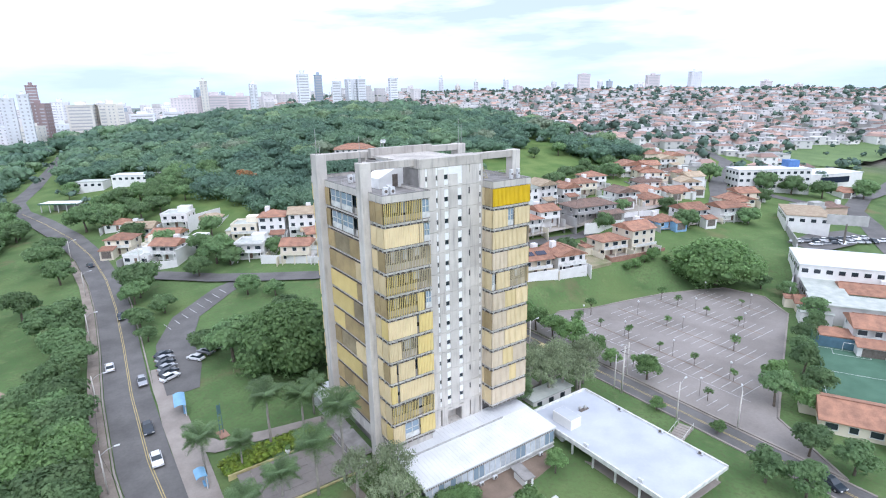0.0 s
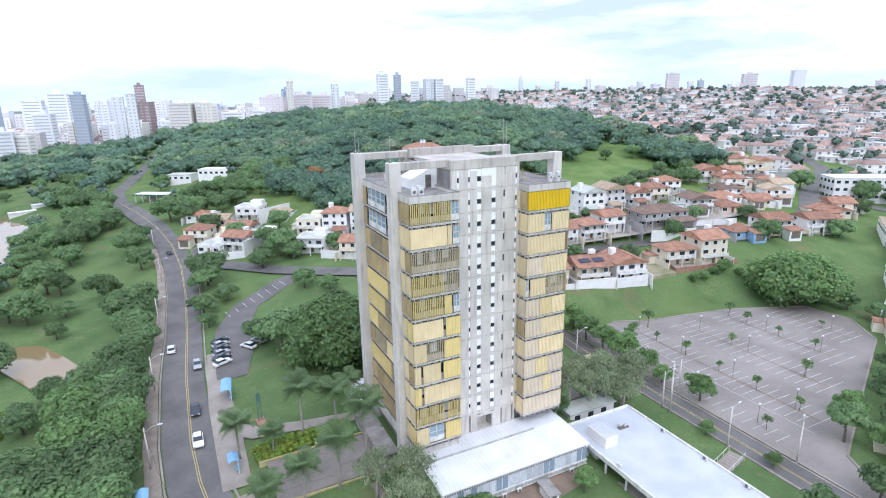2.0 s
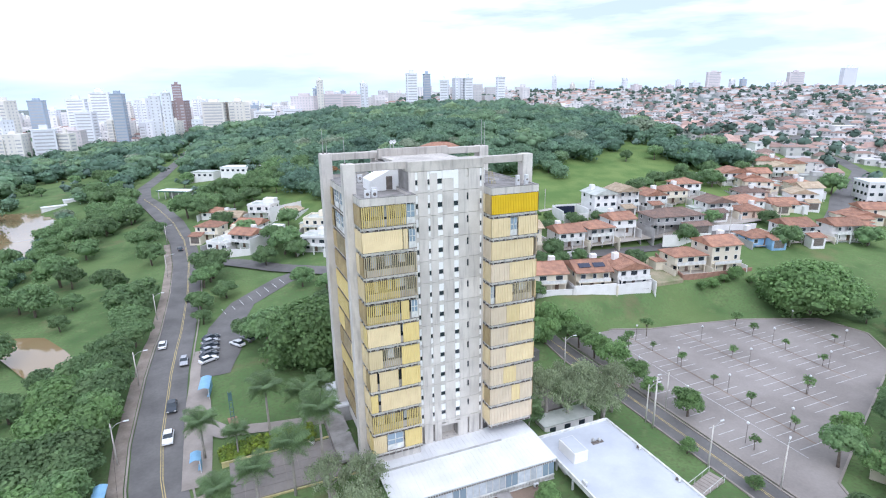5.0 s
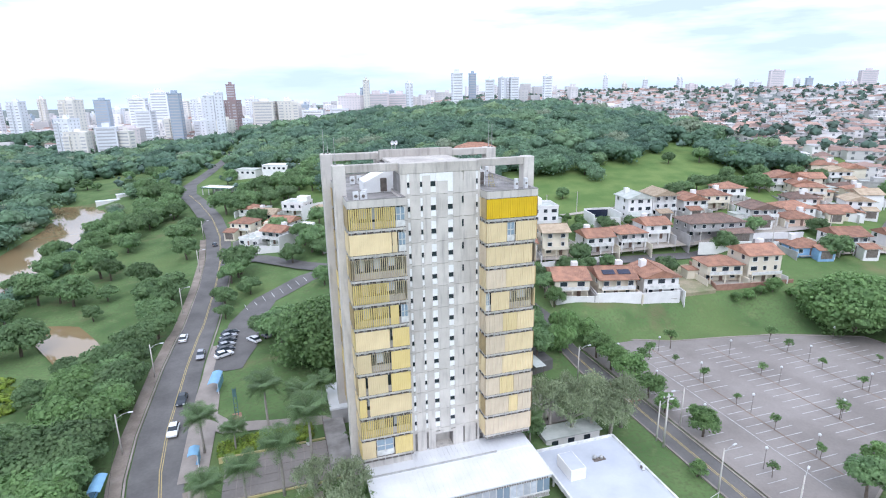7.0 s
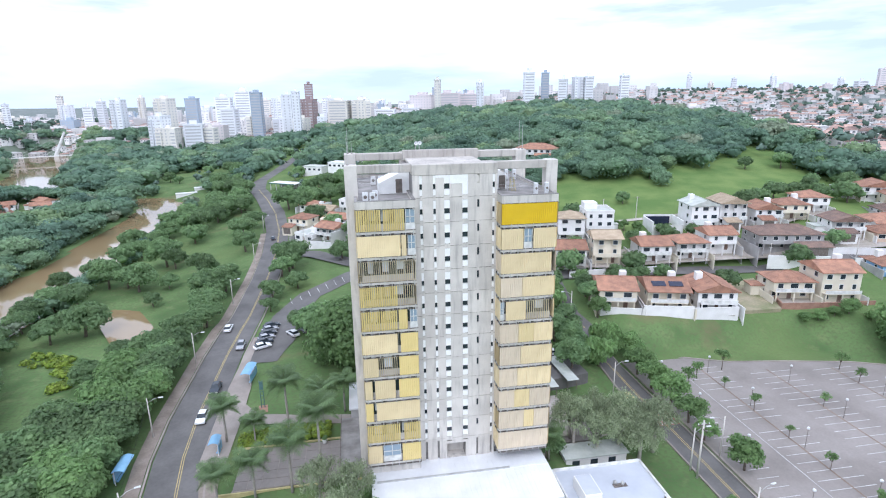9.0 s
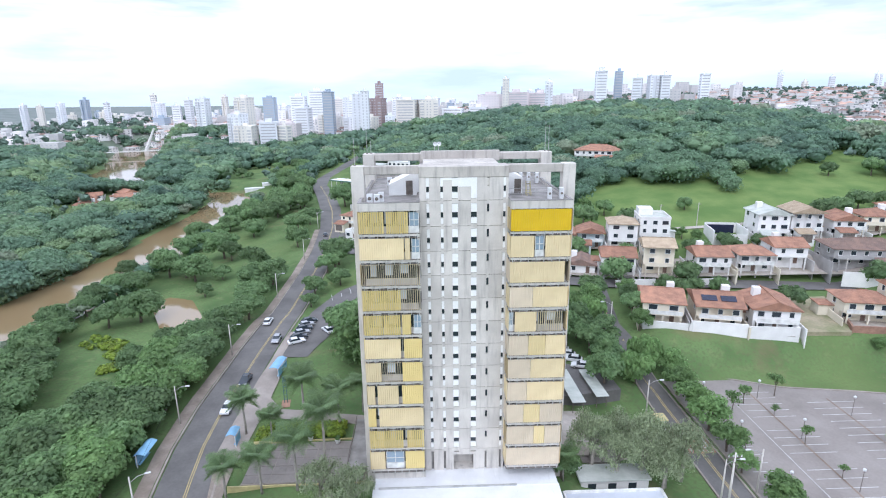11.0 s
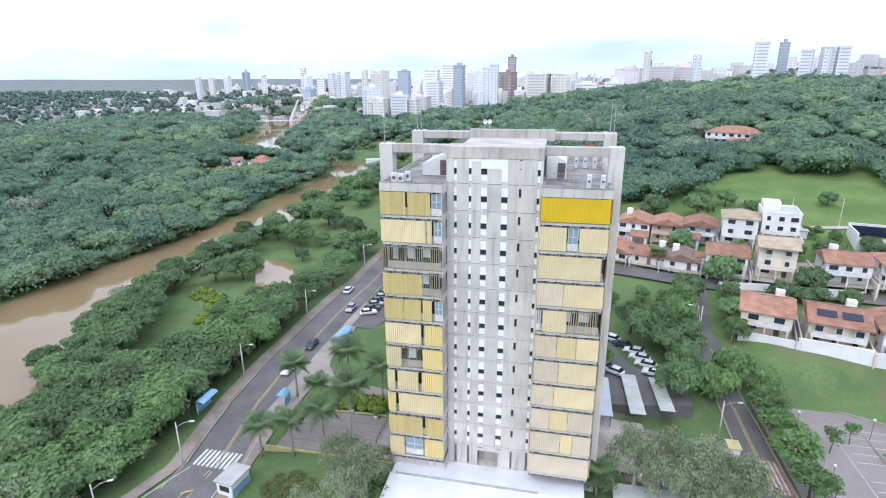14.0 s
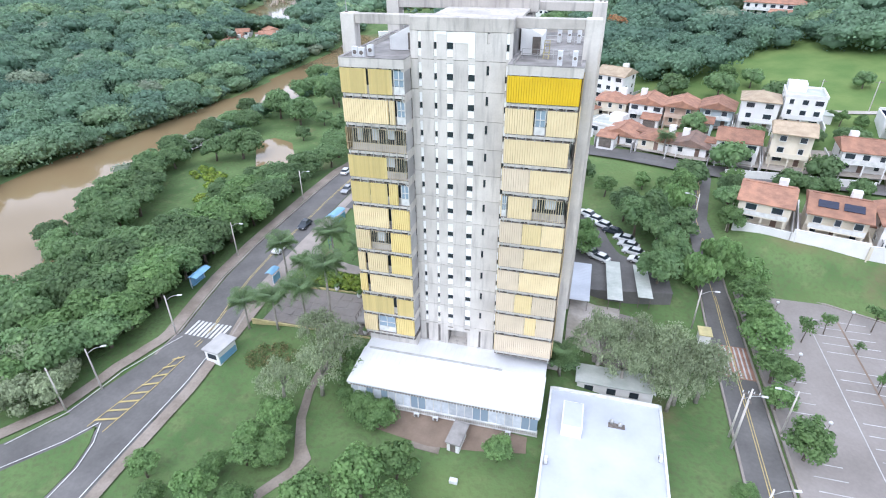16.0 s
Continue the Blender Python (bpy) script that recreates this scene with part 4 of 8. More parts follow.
for wing, (x0, x1, sheets) in enumerate(((33.25, 40.7, LEFT_FRONT), (52.0, 59.5, RIGHT_FRONT))):
    y0, y1 = 63.15, 87.7
    for i in range(12):
        z = TOP - PITCH * i
        part("floor_slab", tb(x0 + 0.06, y0 + 0.03, z - 0.30, x1 - 0.12, y1 - 0.1, z).mesh("floor_slab", M["concrete"]), tower)
        # rails that carry the panels above and below each slab
        for zz in (z - 0.52, z + 0.01):
            s = tb(x0, y0, zz, x1, y0 + 0.1, zz + 0.09)
            tb(x0, y0 + 0.1, zz, x0 + 0.1, y1, zz + 0.09, s)
            tb(x1 - 0.1, y0 + 0.1, zz, x1, y1, zz + 0.09, s)
            part("panel_rail", s.mesh("panel_rail", M["frame_metal"]), tower)
        for k in range(8):
            x = x0 + 0.3 + k * (x1 - x0 - 0.6) / 7
            part("bracket", BRACKET_ME, tower, at=Matrix.Translation((x - TX, y0 - TY, z - TZ)))
        for k in range(3):
            part("bracket", BRACKET_ME, tower, at=pose(x0 - TX, y0 + 0.5 + k * 1.3 - TY, z - TZ, 0, 0, -90))
        if i == 11:
            continue
        # glazing set back behind the panels
        zt, zb = z - 0.3, z - PITCH
        part("glazing", tb(x0 + 0.55, y0 + 0.5, zb + 0.9, x1 - 0.35, y1 - 0.5, zt).mesh("glazing", M["glass"]), tower)
        part("spandrel", tb(x0 + 0.5, y0 + 0.45, zb, x1 - 0.3, y1 - 0.45, zb + 0.9).mesh("spandrel", M["concrete"]), tower)
        for k in range(7):
            x = x0 + 0.6 + k * (x1 - x0 - 1.1) / 6
            part("mullion", MULLION_ME, tower, at=Matrix.Translation((x - TX, y0 + 0.46 - TY, zb + 0.9 - TZ)))
        for k in range(3):
            x = x0 + 0.9 + 1.8 * k + random.uniform(0, 0.6)
            part("blind", tb(x, y0 + 0.46, zb + 1.0 + random.uniform(0, 0.6), x + random.uniform(0.6, 1.15), y0 + 0.49, zt - 0.05).mesh("blind", M["curtain"]), tower, "pale drawn blind")
        hang(i, sheets[i], (lambda a, zz, x0=x0, y0=y0: Matrix.Translation((x0 + a - TX, y0 - 0.12 - TY, zz)), x1 - x0))
        # the return faces: x0 side looks to -x, x1 side to +x
        side_a = (lambda a, zz, x0=x0, y0=y0: pose(x0 - 0.12 - TX, y0 + 3.6 - a - TY, zz, 0, 0, -90), 3.6)
        side_b = (lambda a, zz, x1=x1, y0=y0: pose(x1 + 0.12 - TX, y0 + a - TY, zz, 0, 0, 90), 2.3 if wing == 0 else 3.6)
        mid_a = (lambda a, zz, x0=x0: pose(x0 - 0.12 - TX, 82.3 - a - TY, zz, 0, 0, -90), 13.7)
        kind_a = random.choice((P, P, T, Y)) if wing == 0 else random.choice((B, T, P))
        hang(i, [(0, .48, random.choice((kind_a, P))), (.5, 1, kind_a)], side_a)
        if wing == 0:
            if i > 1:
                cut = sorted(random.sample((.2, .33, .45, .6, .72, .85), 2))
                hang(i, [(0, cut[0], random.choice((T, Y))), (cut[0], cut[1], random.choice((T, T, O))), (cut[1], 1, random.choice((T, P)))], mid_a)
            else:
                hang(i, [(.0, .0 + .12, T), (.14, .4, W), (.42, .7, W), (.84, 1, T)], mid_a)
            part("return_slab", tb(x1 - 0.3, y0 + 0.05, z - 0.75, x1 + 0.03, 65.58, z + 0.2).mesh("return_slab", M["concrete"]), tower)
            part("return_glazing", tb(x1 - 0.1, y0 + 0.15, zb + 0.2, x1 - 0.02, 65.5, z - 0.75).mesh("return_glazing", M["wall_grey"]), tower, "grey louvred return window")
        else:
            hang(i, [(0, 1, kind_a)], side_b)
            hang(i, [(0, .5, T), (.5, 1, P)], (lambda a, zz, x1=x1: pose(x1 + 0.12 - TX, 68.7 + a - TY, zz, 0, 0, 90), 13.5))
        hang(i, [(0, .5, P), (.5, 1, T)], (lambda a, zz, x1=x1, y1=y1: pose(x1 - a - TX, y1 + 0.12 - TY, zz, 0, 0, 180), x1 - x0))
        rear = (lambda a, zz, x0=x0, y1=y1: pose(x0 - 0.12 - TX, y1 - a - TY, zz, 0, 0, -90), 3.5)
        hang(i, [(0, .5, Y), (.5, 1, P)], rear)
    # soffit, foot wall, roof deck and parapet
    zb = TOP - PITCH * 11
    part("soffit", tb(x0 + 0.2, y0 + 0.2, zb - 0.75, x1 - 0.2, y1 - 0.2, zb - 0.3).mesh("soffit", M["concrete_dark"]), tower)
    if wing == 0:
        part("foot_wall", tb(x0 + 0.3, y0 + 0.9, 1.5, x1, y1 - 0.9, zb - 0.75).mesh("foot_wall", M["concrete"]), tower)
    else:
        part("foot_wall", tb(x0 + 0.3, 66.5, -1.5, x1 - 1.0, y1 - 2, zb - 0.75).mesh("foot_wall", M["concrete_dark"]), tower)
    part("roof_deck", tb(x0 + 0.3, y0 + 0.3, TOP, x1 - 0.3, y1 - 0.3, TOP + 0.12).mesh("roof_deck", M["concrete_dark"]), tower, "stained dark roof deck")
    for k, (ax, ay, bx, by) in enumerate(((x0 - 0.05, y0 - 0.1, x1 + 0.05, y0 + 0.3), (x0 - 0.05, y0 + 0.3, x0 + 0.3, y1), (x1 - 0.3, y0 + 0.3, x1 + 0.05, y1), (x0 - 0.05, y1, x1 + 0.05, y1 + 0.3))):
        part("parapet", tb(ax, ay, TOP - 0.46, bx, by, TOP + 0.52).mesh("parapet", M["concrete"]), tower)
        part("coping", tb(ax - 0.02, ay - 0.02, TOP + 0.52, bx + 0.02, by + 0.02, TOP + 0.6).mesh("coping", M["concrete_dark"]), tower, "dark lichen-stained coping")


def air_conditioner(x, y, z, w=0.9, d=0.42, h=1.15, turn=0.0, support="the tower roof"):
    root = thing("air_conditioner", pose(x, y, z, 0, 0, turn), "white box air conditioner unit on " + support, "air conditioner", "air conditioners")
    part("casing", Shape().box(-w / 2, -d / 2, 0.08, w / 2, d / 2, h).mesh("casing", M["ac_white"], bevel=0.03), root)
    fan = Shape()
    fan.tube([(0, -d / 2 - 0.005, h * 0.58), (0, -d / 2 - 0.03, h * 0.58)], [w * 0.32, w * 0.32], 14)
    part("fan_grille", fan.mesh("fan_grille", M["frame_metal"]), root, "dark round fan grille")
    for k in (-1, 1):
        part("foot", Shape().box(k * w * 0.38 - 0.05, -d / 2, 0, k * w * 0.38 + 0.05, d / 2, 0.08).mesh("foot", M["frame_metal"]), root)


for x, y in ((34.6, 64.7), (35.5, 64.4), (35.9, 66.0), (36.2, 79.0), (37.3, 79.4), (57.0, 64.8), (58.5, 64.9), (55.8, 79.2), (57.0, 79.3), (58.2, 79.0)):
    air_conditioner(x, y, TOP + 0.12, 0.5 if x > 50 else 0.7, 0.5, 1.7 if x > 50 else 1.3)
# rail and yellow ladder frame on the right wing roof
rail = thing("roof_railing", Matrix.LocRotScale((54.9, 70.6, TOP + 0.12), None, (0.62, 0.62, 0.68)), "yellow painted steel ladder frame on the tower roof", "railing")
for dx in (0, 0.9):
    part("post", Shape().tube([(dx, -3, 0), (dx, -1.2, 2.6)], [0.07, 0.07], 6).mesh("post", M["yellow_paint"]), rail)
    part("post", Shape().tube([(dx, -1.2, 0), (dx, -1.2, 2.7)], [0.06, 0.06], 6).mesh("post", M["yellow_paint"]), rail)
for k in range(7):
    part("rung", Shape().tube([(0, -3 + k * 0.28, 0.2 + k * 0.4), (0.9, -3 + k * 0.28, 0.2 + k * 0.4)], [0.04, 0.04], 5).mesh("rung", M["yellow_paint"]), rail)
for a, b in (((52.6, 68.9), (59.4, 68.9)), ((34.0, 77.5), (41.0, 77.5)), ((52.6, 78.2), (59.4, 78.2))):
    r = thing("roof_railing", Matrix.Translation((a[0], a[1], TOP + 0.12)), "thin grey guard rail on the tower roof", "railing")
    for h in (0.5, 1.0):
        part("bar", Shape().tube([(0, 0, h), (b[0] - a[0], 0, h)], [0.03, 0.03], 5).mesh("bar", M["light_metal"]), r)
    for k in range(5):
        x = (b[0] - a[0]) * k / 4
        part("post", Shape().tube([(x, 0, 0), (x, 0, 1.0)], [0.03, 0.03], 5).mesh("post", M["light_metal"]), r)
# aerials and dishes
for x, y, h in ((32.6, 67.7, 3.6), (32.6, 83.2, 4.0), (33.2, 83.3, 2.0), (60.2, 83.2, 4.6), (60.7, 83.0, 4.0)):
    root = thing("aerial_mast", Matrix.Translation((x, y, 46.25)), "thin grey aerial mast on the tower frame", "aerial", "roof aerials")
    part("mast", Shape().tube([(0, 0, 0), (0, 0, h)], [0.05, 0.025], 6).mesh("mast", M["light_metal"]), root)
    part("base", Shape().box(-0.15, -0.15, 0, 0.15, 0.15, 0.15).mesh("base", M["frame_metal"]), root)
for x, y in ((43.0, 81.2), (43.6, 81.4)):
    root = thing("dish_aerial", pose(x, y, 46.7, 0, 0, 20), "white dish aerial on a short post", "aerial", "roof aerials")
    part("post", Shape().tube([(0, 0, 0), (0, 0, 1.0)], [0.06, 0.06], 6).mesh("post", M["light_metal"]), root)
    s = Shape()
    for ring, (r, d) in enumerate(((0.05, 0.0), (0.2, 0.06), (0.34, 0.16))):
        s.v += [(r * math.cos(a * math.pi / 6), -0.1 - d, 1.1 + r * math.sin(a * math.pi / 6)) for a in range(12)]
    s.f += [(i * 12 + a, i * 12 + (a + 1) % 12, (i + 1) * 12 + (a + 1) % 12, (i + 1) * 12 + a) for i in range(2) for a in range(12)]
    part("dish", s.mesh("dish", M["ac_white"]), root)

# entrance canopy on the west side
canopy = thing("entrance_canopy", Matrix.Translation((30.5, 74, -0.4)), "stained concrete entrance terrace with a low rail", "terrace")
part("deck", Shape().box(-1.6, -5.2, 0.9, 1.9, 7.5, 1.35).mesh("deck", M["concrete_dark"], bevel=0.04), canopy)
part("front_wall", Shape().box(-1.3, -4.9, -0.2, -1.0, 7.2, 0.9).mesh("front_wall", M["concrete"]), canopy)
for k in range(13):
    part("rail_post", Shape().box(-1.65, -5.0 + k * 1.0, 1.35, -1.57, -4.92 + k * 1.0, 2.2).mesh("rail_post", M["frame_metal"]), canopy)
part("rail_bar", Shape().box(-1.66, -5.1, 2.15, -1.56, 7.4, 2.22).mesh("rail_bar", M["frame_metal"]), canopy)
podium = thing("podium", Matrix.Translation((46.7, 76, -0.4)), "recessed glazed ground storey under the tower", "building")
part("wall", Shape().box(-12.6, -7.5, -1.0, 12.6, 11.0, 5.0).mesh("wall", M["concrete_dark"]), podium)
for k in range(8):
    part("window", Shape().box(-12.66, -6.6 + k * 2.1, 2.3, -12.6, -4.8 + k * 2.1, 4.4).mesh("window", M["glass_blue"]), podium)
part("side_roof", Shape().box(-16.4, 5.0, 3.0, -12.6, 14.0, 3.4).mesh("side_roof", M["white_roof"], bevel=0.03), podium)
part("side_wall", Shape().box(-16.1, 5.3, -0.6, -12.65, 13.7, 3.0).mesh("side_wall", M["wall_grey"]), podium)

# ---- low block before the tower ----
low = thing("low_block", Matrix.Translation((46.35, 60.95, -2.2)), "single-storey white-roofed block with a long strip of bluish windows", "building")


def lb(x0, y0, z0, x1, y1, z1, s=None):
    return (s or Shape()).box(x0 - 46.15, y0 - 60.6, z0 + 2.2, x1 - 46.15, y1 - 60.6, z1 + 2.2)


def pitched(x0, y0, za, x1, y1, zb, thick, s=None):
    """A roof sheet that rises from za at y0 to zb at y1."""
    s = s or Shape()
    k = len(s.v)
    s.v += [(x - 46.15, y - 60.6, z + 2.2 - t) for t in (0, thick) for x, y, z in ((x0, y0, za), (x1, y0, za), (x1, y1, zb), (x0, y1, zb))]
    s.f += [(k, k + 1, k + 2, k + 3), (k + 7, k + 6, k + 5, k + 4), (k, k + 4, k + 5, k + 1), (k + 1, k + 5, k + 6, k + 2), (k + 2, k + 6, k + 7, k + 3), (k + 3, k + 7, k + 4, k)]
    return s


part("roof_sheet", pitched(33.2, 54.85, 1.95, 59.1, 61.7, 2.35, 0.22).mesh("roof_sheet", M["white_roof"]), low)
part("roof_sheet", pitched(33.4, 61.5, 2.46, 59.0, 65.55, 2.40, 0.2).mesh("roof_sheet", M["white_roof"]), low)
seam = Shape()
for k in range(37):
    x = 33.5 + k * 0.7
    pitched(x, 54.92, 1.985, x + 0.05, 61.5, 2.375, 0.04, seam)
    pitched(x, 61.7, 2.495, x + 0.05, 65.5, 2.44, 0.04, seam)
part("roof_seam_row", seam.mesh("roof_seam_row", M["white_roof"]), low)["kind"] = "stuff"
part("ridge_flashing", lb(34.0, 61.45, 2.3, 53.2, 61.6, 2.6).mesh("ridge_flashing", M["light_metal"]), low)
part("body", lb(34.0, 55.3, -1.5, 58.7, 65.8, 1.95).mesh("body", M["wall_grey"]), low)
part("floor_edge", lb(33.5, 55.2, -1.85, 58.9, 56.0, -1.5).mesh("floor_edge", M["concrete"]), low)
part("fascia", lb(33.3, 55.0, 1.28, 59.0, 55.3, 1.75).mesh("fascia", M["rail_white"]), low)
vent = Shape()
for k in range(64):
    x = 33.7 + k * 0.39
    lb(x, 54.94, 1.32, x + 0.2, 55.02, 1.62, vent)
part("vent_slot_row", vent.mesh("vent_slot_row", M["frame_metal"]), low)["kind"] = "stuff"
for k in range(24):
    x = 33.7 + k * 1.05
    m = "glass_blue" if random.random() < 0.45 else "curtain"
    part("window", lb(x + 0.05, 55.16, -0.9, x + 1.0, 55.22, 1.28).mesh("window", M[m]), low)
    part("mullion", lb(x - 0.05, 55.1, -0.95, x + 0.05, 55.26, 1.3).mesh("mullion", M["rail_white"]), low)
part("sill", lb(33.6, 55.05, -1.05, 58.9, 55.4, -0.92).mesh("sill", M["rail_white"]), low)
slat = Shape()
for k in range(100):
    x = 33.6 + k * 0.253
    lb(x, 55.02, -1.72, x + 0.1, 55.12, -1.02, slat)
lb(33.5, 55.0, -1.1, 58.95, 55.14, -1.02, slat)
lb(33.5, 55.0, -1.8, 58.95, 55.14, -1.71, slat)
part("slatted_rail", slat.mesh("slatted_rail", M["rail_white"]), low, "white slatted rail under the windows")
for k in range(9):
    x = 34.6 + k * 2.95
    part("stilt", lb(x, 56.4, -2.6, x + 0.3, 56.7, -1.5).mesh("stilt", M["concrete"]), low)
part("rear_skirt", lb(34.2, 58.0, -2.6, 58.4, 65.6, -1.5).mesh("rear_skirt", M["concrete_dark"]), low)
for x in (38.2, 43.3, 45.9, 55.5):
    air_conditioner(x, 54.78, -1.7, 0.7, 0.4, 0.6, 0, "the wall of the low block")

# ---- flat-roofed hall beside it ----
hall = thing("flat_hall", Matrix.Translation((67.1, 48.3, -2.4)), "open flat-roofed hall on thin columns with a grey-white roof", "building")


def hb(x0, y0, z0, x1, y1, z1, s=None):
    return (s or Shape()).box(x0 - 67.1, y0 - 48.3, z0 + 2.4, x1 - 67.1, y1 - 48.3, z1 + 2.4)


part("roof_slab", hb(60.1, 34.4, 0.05, 74.1, 62.2, 0.5).mesh("roof_slab", M["grey_roof"]), hall)
s = hb(60.0, 34.3, 0.0, 60.3, 62.3, 0.8)
hb(73.9, 34.3, 0.0, 74.2, 62.3, 0.8, s)
hb(60.3, 34.3, 0.0, 73.9, 34.6, 0.62, s)
hb(60.3, 62.0, 0.0, 73.9, 62.3, 0.9, s)
part("roof_edge", s.mesh("roof_edge", M["rail_white"], bevel=0.03), hall)
part("floor", hb(60.6, 34.8, -2.7, 73.6, 61.8, -2.2).mesh("floor", M["pavement"]), hall)
for k in range(7):
    y = 35.4 + k * 4.3
    for x in (60.5, 73.5):
        part("column", hb(x - 0.14, y - 0.14, -2.4, x + 0.14, y + 0.14, 0.1).mesh("column", M["rail_white"], bevel=0.02), hall)
part("inner_wall", hb(63.5, 40, -2.3, 72.5, 61.0, 0.05).mesh("inner_wall", M["wall_grey"]), hall)
part("end_wall", hb(61.2, 55.5, -2.3, 63.5, 60.5, 0.05).mesh("end_wall", M["wall_white"]), hall)
part("roof_housing", hb(61.9, 54.4, 0.45, 64.4, 58.6, 2.3).mesh("roof_housing", M["wall_white"], bevel=0.04), hall, "white box housing on the roof")
part("roof_housing_lid", hb(62.05, 54.55, 2.3, 64.25, 58.45, 2.36).mesh("roof_housing_lid", M["grey_roof"]), hall)
part("stair_shade", hb(67.6, 57.2, 0.5, 69.6, 57.9, 0.62).mesh("stair_shade", M["frame_metal"]), hall)
for x, y in ((68.0, 57.9), (69.0, 57.6)):
    part("vent_cowl", Shape().tube([(x - 67.1, y - 48.3, 2.9), (x - 67.1, y - 48.3, 3.3), (x - 67.1, y - 48.3, 3.6)], [0.18, 0.32, 0.1], 10).mesh("vent_cowl", M["light_metal"], True), hall)
for x, y, t in ((60.6, 50.0, 90), (60.6, 39.8, 90), (73.5, 45.4, -90), (73.5, 53.6, -90), (73.5, 38.4, -90)):
    air_conditioner(x, y, 0.5, 0.8, 0.4, 0.7, t, "the hall roof")


# x, y, width, depth, floors, turn, roof, wall, tiles of the houses between the bank and the meadow
HOUSE_PLOTS = [
    (70, 156, 9, 9, 1, -20, "gable", "wall_white", "tile_orange"), (79, 152, 9, 9, 1, -18, "hip", "wall_cream", "tile_orange"), (86, 148.5, 8, 8, 1, -16, "gable", "wall_white", "tile_brown"),
    (95.5, 145.5, 9, 9, 2, -12, "gable", "wall_white", "tile_orange"), (106, 143.8, 8, 9, 3, -12, "gable", "wall_cream", "tile_sand"), (120, 142, 9, 9, 2, -8, "gable", "wall_white", "tile_orange"),
    (131.5, 141.6, 9, 9, 2, -8, "hip", "wall_white", "tile_orange"), (142.2, 143.6, 8.5, 9, 2, -8, "gable", "wall_white", "tile_orange"), (161, 138.8, 19, 10, 2, -10, "hip", "wall_grey", "tile_brown"),
    (67, 174, 9, 9, 2, -15, "hip", "wall_cream", "tile_orange"), (76.5, 170.5, 9, 9, 2, -15, "gable", "wall_white", "tile_orange"), (85.0, 167.5, 8, 9, 2, -14, "gable", "wall_pink", "tile_orange"),
    (93.5, 165.5, 8, 9, 2, -14, "gable", "wall_pale", "tile_orange"), (102.6, 163.2, 8.5, 9, 3, -12, "hip", "wall_white", "tile_sand"), (112.8, 165, 9, 10, 3, -10, "flat", "wall_white", "fibre"),
    (147, 160.5, 9, 10, 3, -8, "gable", "wall_white", "fibre"), (157.3, 160, 9, 10, 3, -8, "gable", "wall_white", "tile_sand"), (169.5, 158.6, 9, 9, 2, -10, "gable", "wall_white", "tile_orange"),
    (181, 160.5, 10, 9, 2, -12, "hip", "wall_cream", "tile_orange"), (193.5, 166, 10, 9, 2, -14, "hip", "wall_white", "tile_orange"), (186.5, 144, 10, 9, 2, -14, "gable", "wall_white", "tile_brown"),
    (198, 139, 10, 9, 1, -18, "hip", "wall_pink", "tile_orange"), (206.5, 148, 12, 10, 1, -20, "hip", "wall_white", "tile_orange"), (218, 141, 10, 9, 1, -24, "gable", "wall_cream", "tile_orange"),
    (219, 156, 11, 9, 1, -22, "hip", "wall_white", "tile_brown"), (233, 162, 11, 10, 1, -24, "hip", "wall_cream", "tile_orange"), (229, 173, 14, 10, 2, -22, "gable", "wall_white", "tile_orange"),
    (178.5, 118.8, 10, 9, 1, -14, "hip", "wall_blue", "tile_orange"), (193, 117.2, 9.5, 10, 2, -16, "gable", "wall_white", "tile_orange"), (210, 112.5, 10, 9, 2, -20, "gable", "wall_white", "tile_orange"),
    (222, 115.5, 10, 9, 1, -24, "hip", "wall_white", "tile_orange"), (236, 122, 12, 9, 1, -26, "gable", "wall_cream", "tile_orange")]


# ---- trees ----
rng = np.random.default_rng(11)


def blob(centre, radius, squash=0.8, rough=0.22, sub=2):
    """A lumpy closed ball as corners and triangles: the dense inside of a clump of leaves."""
    bm = bmesh.new()
    bmesh.ops.create_icosphere(bm, subdivisions=sub, radius=1.0)
    v = np.array([p.co[:] for p in bm.verts])
    f = np.array([[p.index for p in q.verts] for q in bm.faces])
    bm.free()
    k = 1 + rough * (np.sin(v @ rng.normal(0, 3, 3) + rng.uniform(0, 6)) * 0.6 + rng.normal(0, 0.35, len(v)))
    return v * k[:, None] * np.array([radius, radius, radius * squash]) + np.array(centre), f


def leaf_quads(centre, radius, squash, n, size, droop=0.0, fill=0.84):
    """n leafy sprays on and near the skin of a clump, each a bent pair of triangles."""
    d = rng.normal(0, 1, (n, 3))
    d /= np.linalg.norm(d, axis=1)[:, None]
    d[:, 2] = np.abs(d[:, 2]) * np.where(rng.random(n) < 0.78, 1, -1)
    p = d * radius * rng.uniform(fill, 1.12, n)[:, None] * np.array([1, 1, squash]) + np.array(centre)
    nrm = d + rng.normal(0, 0.38, (n, 3)) + np.array([0, 0, 0.3])
    nrm /= np.linalg.norm(nrm, axis=1)[:, None]
    a = np.cross(nrm, rng.normal(0, 1, (n, 3)))
    a /= np.linalg.norm(a, axis=1)[:, None]
    b = np.cross(nrm, a)
    b[:, 2] -= droop
    s = size * rng.uniform(0.6, 1.35, n)[:, None]
    quad = np.stack([p - a * s * 0.5, p - b * s * 0.4, p + a * s * 0.5 + nrm * s * 0.12, p + b * s * 0.7 - nrm * s * 0.1], 1)
    return quad.reshape(-1, 3)


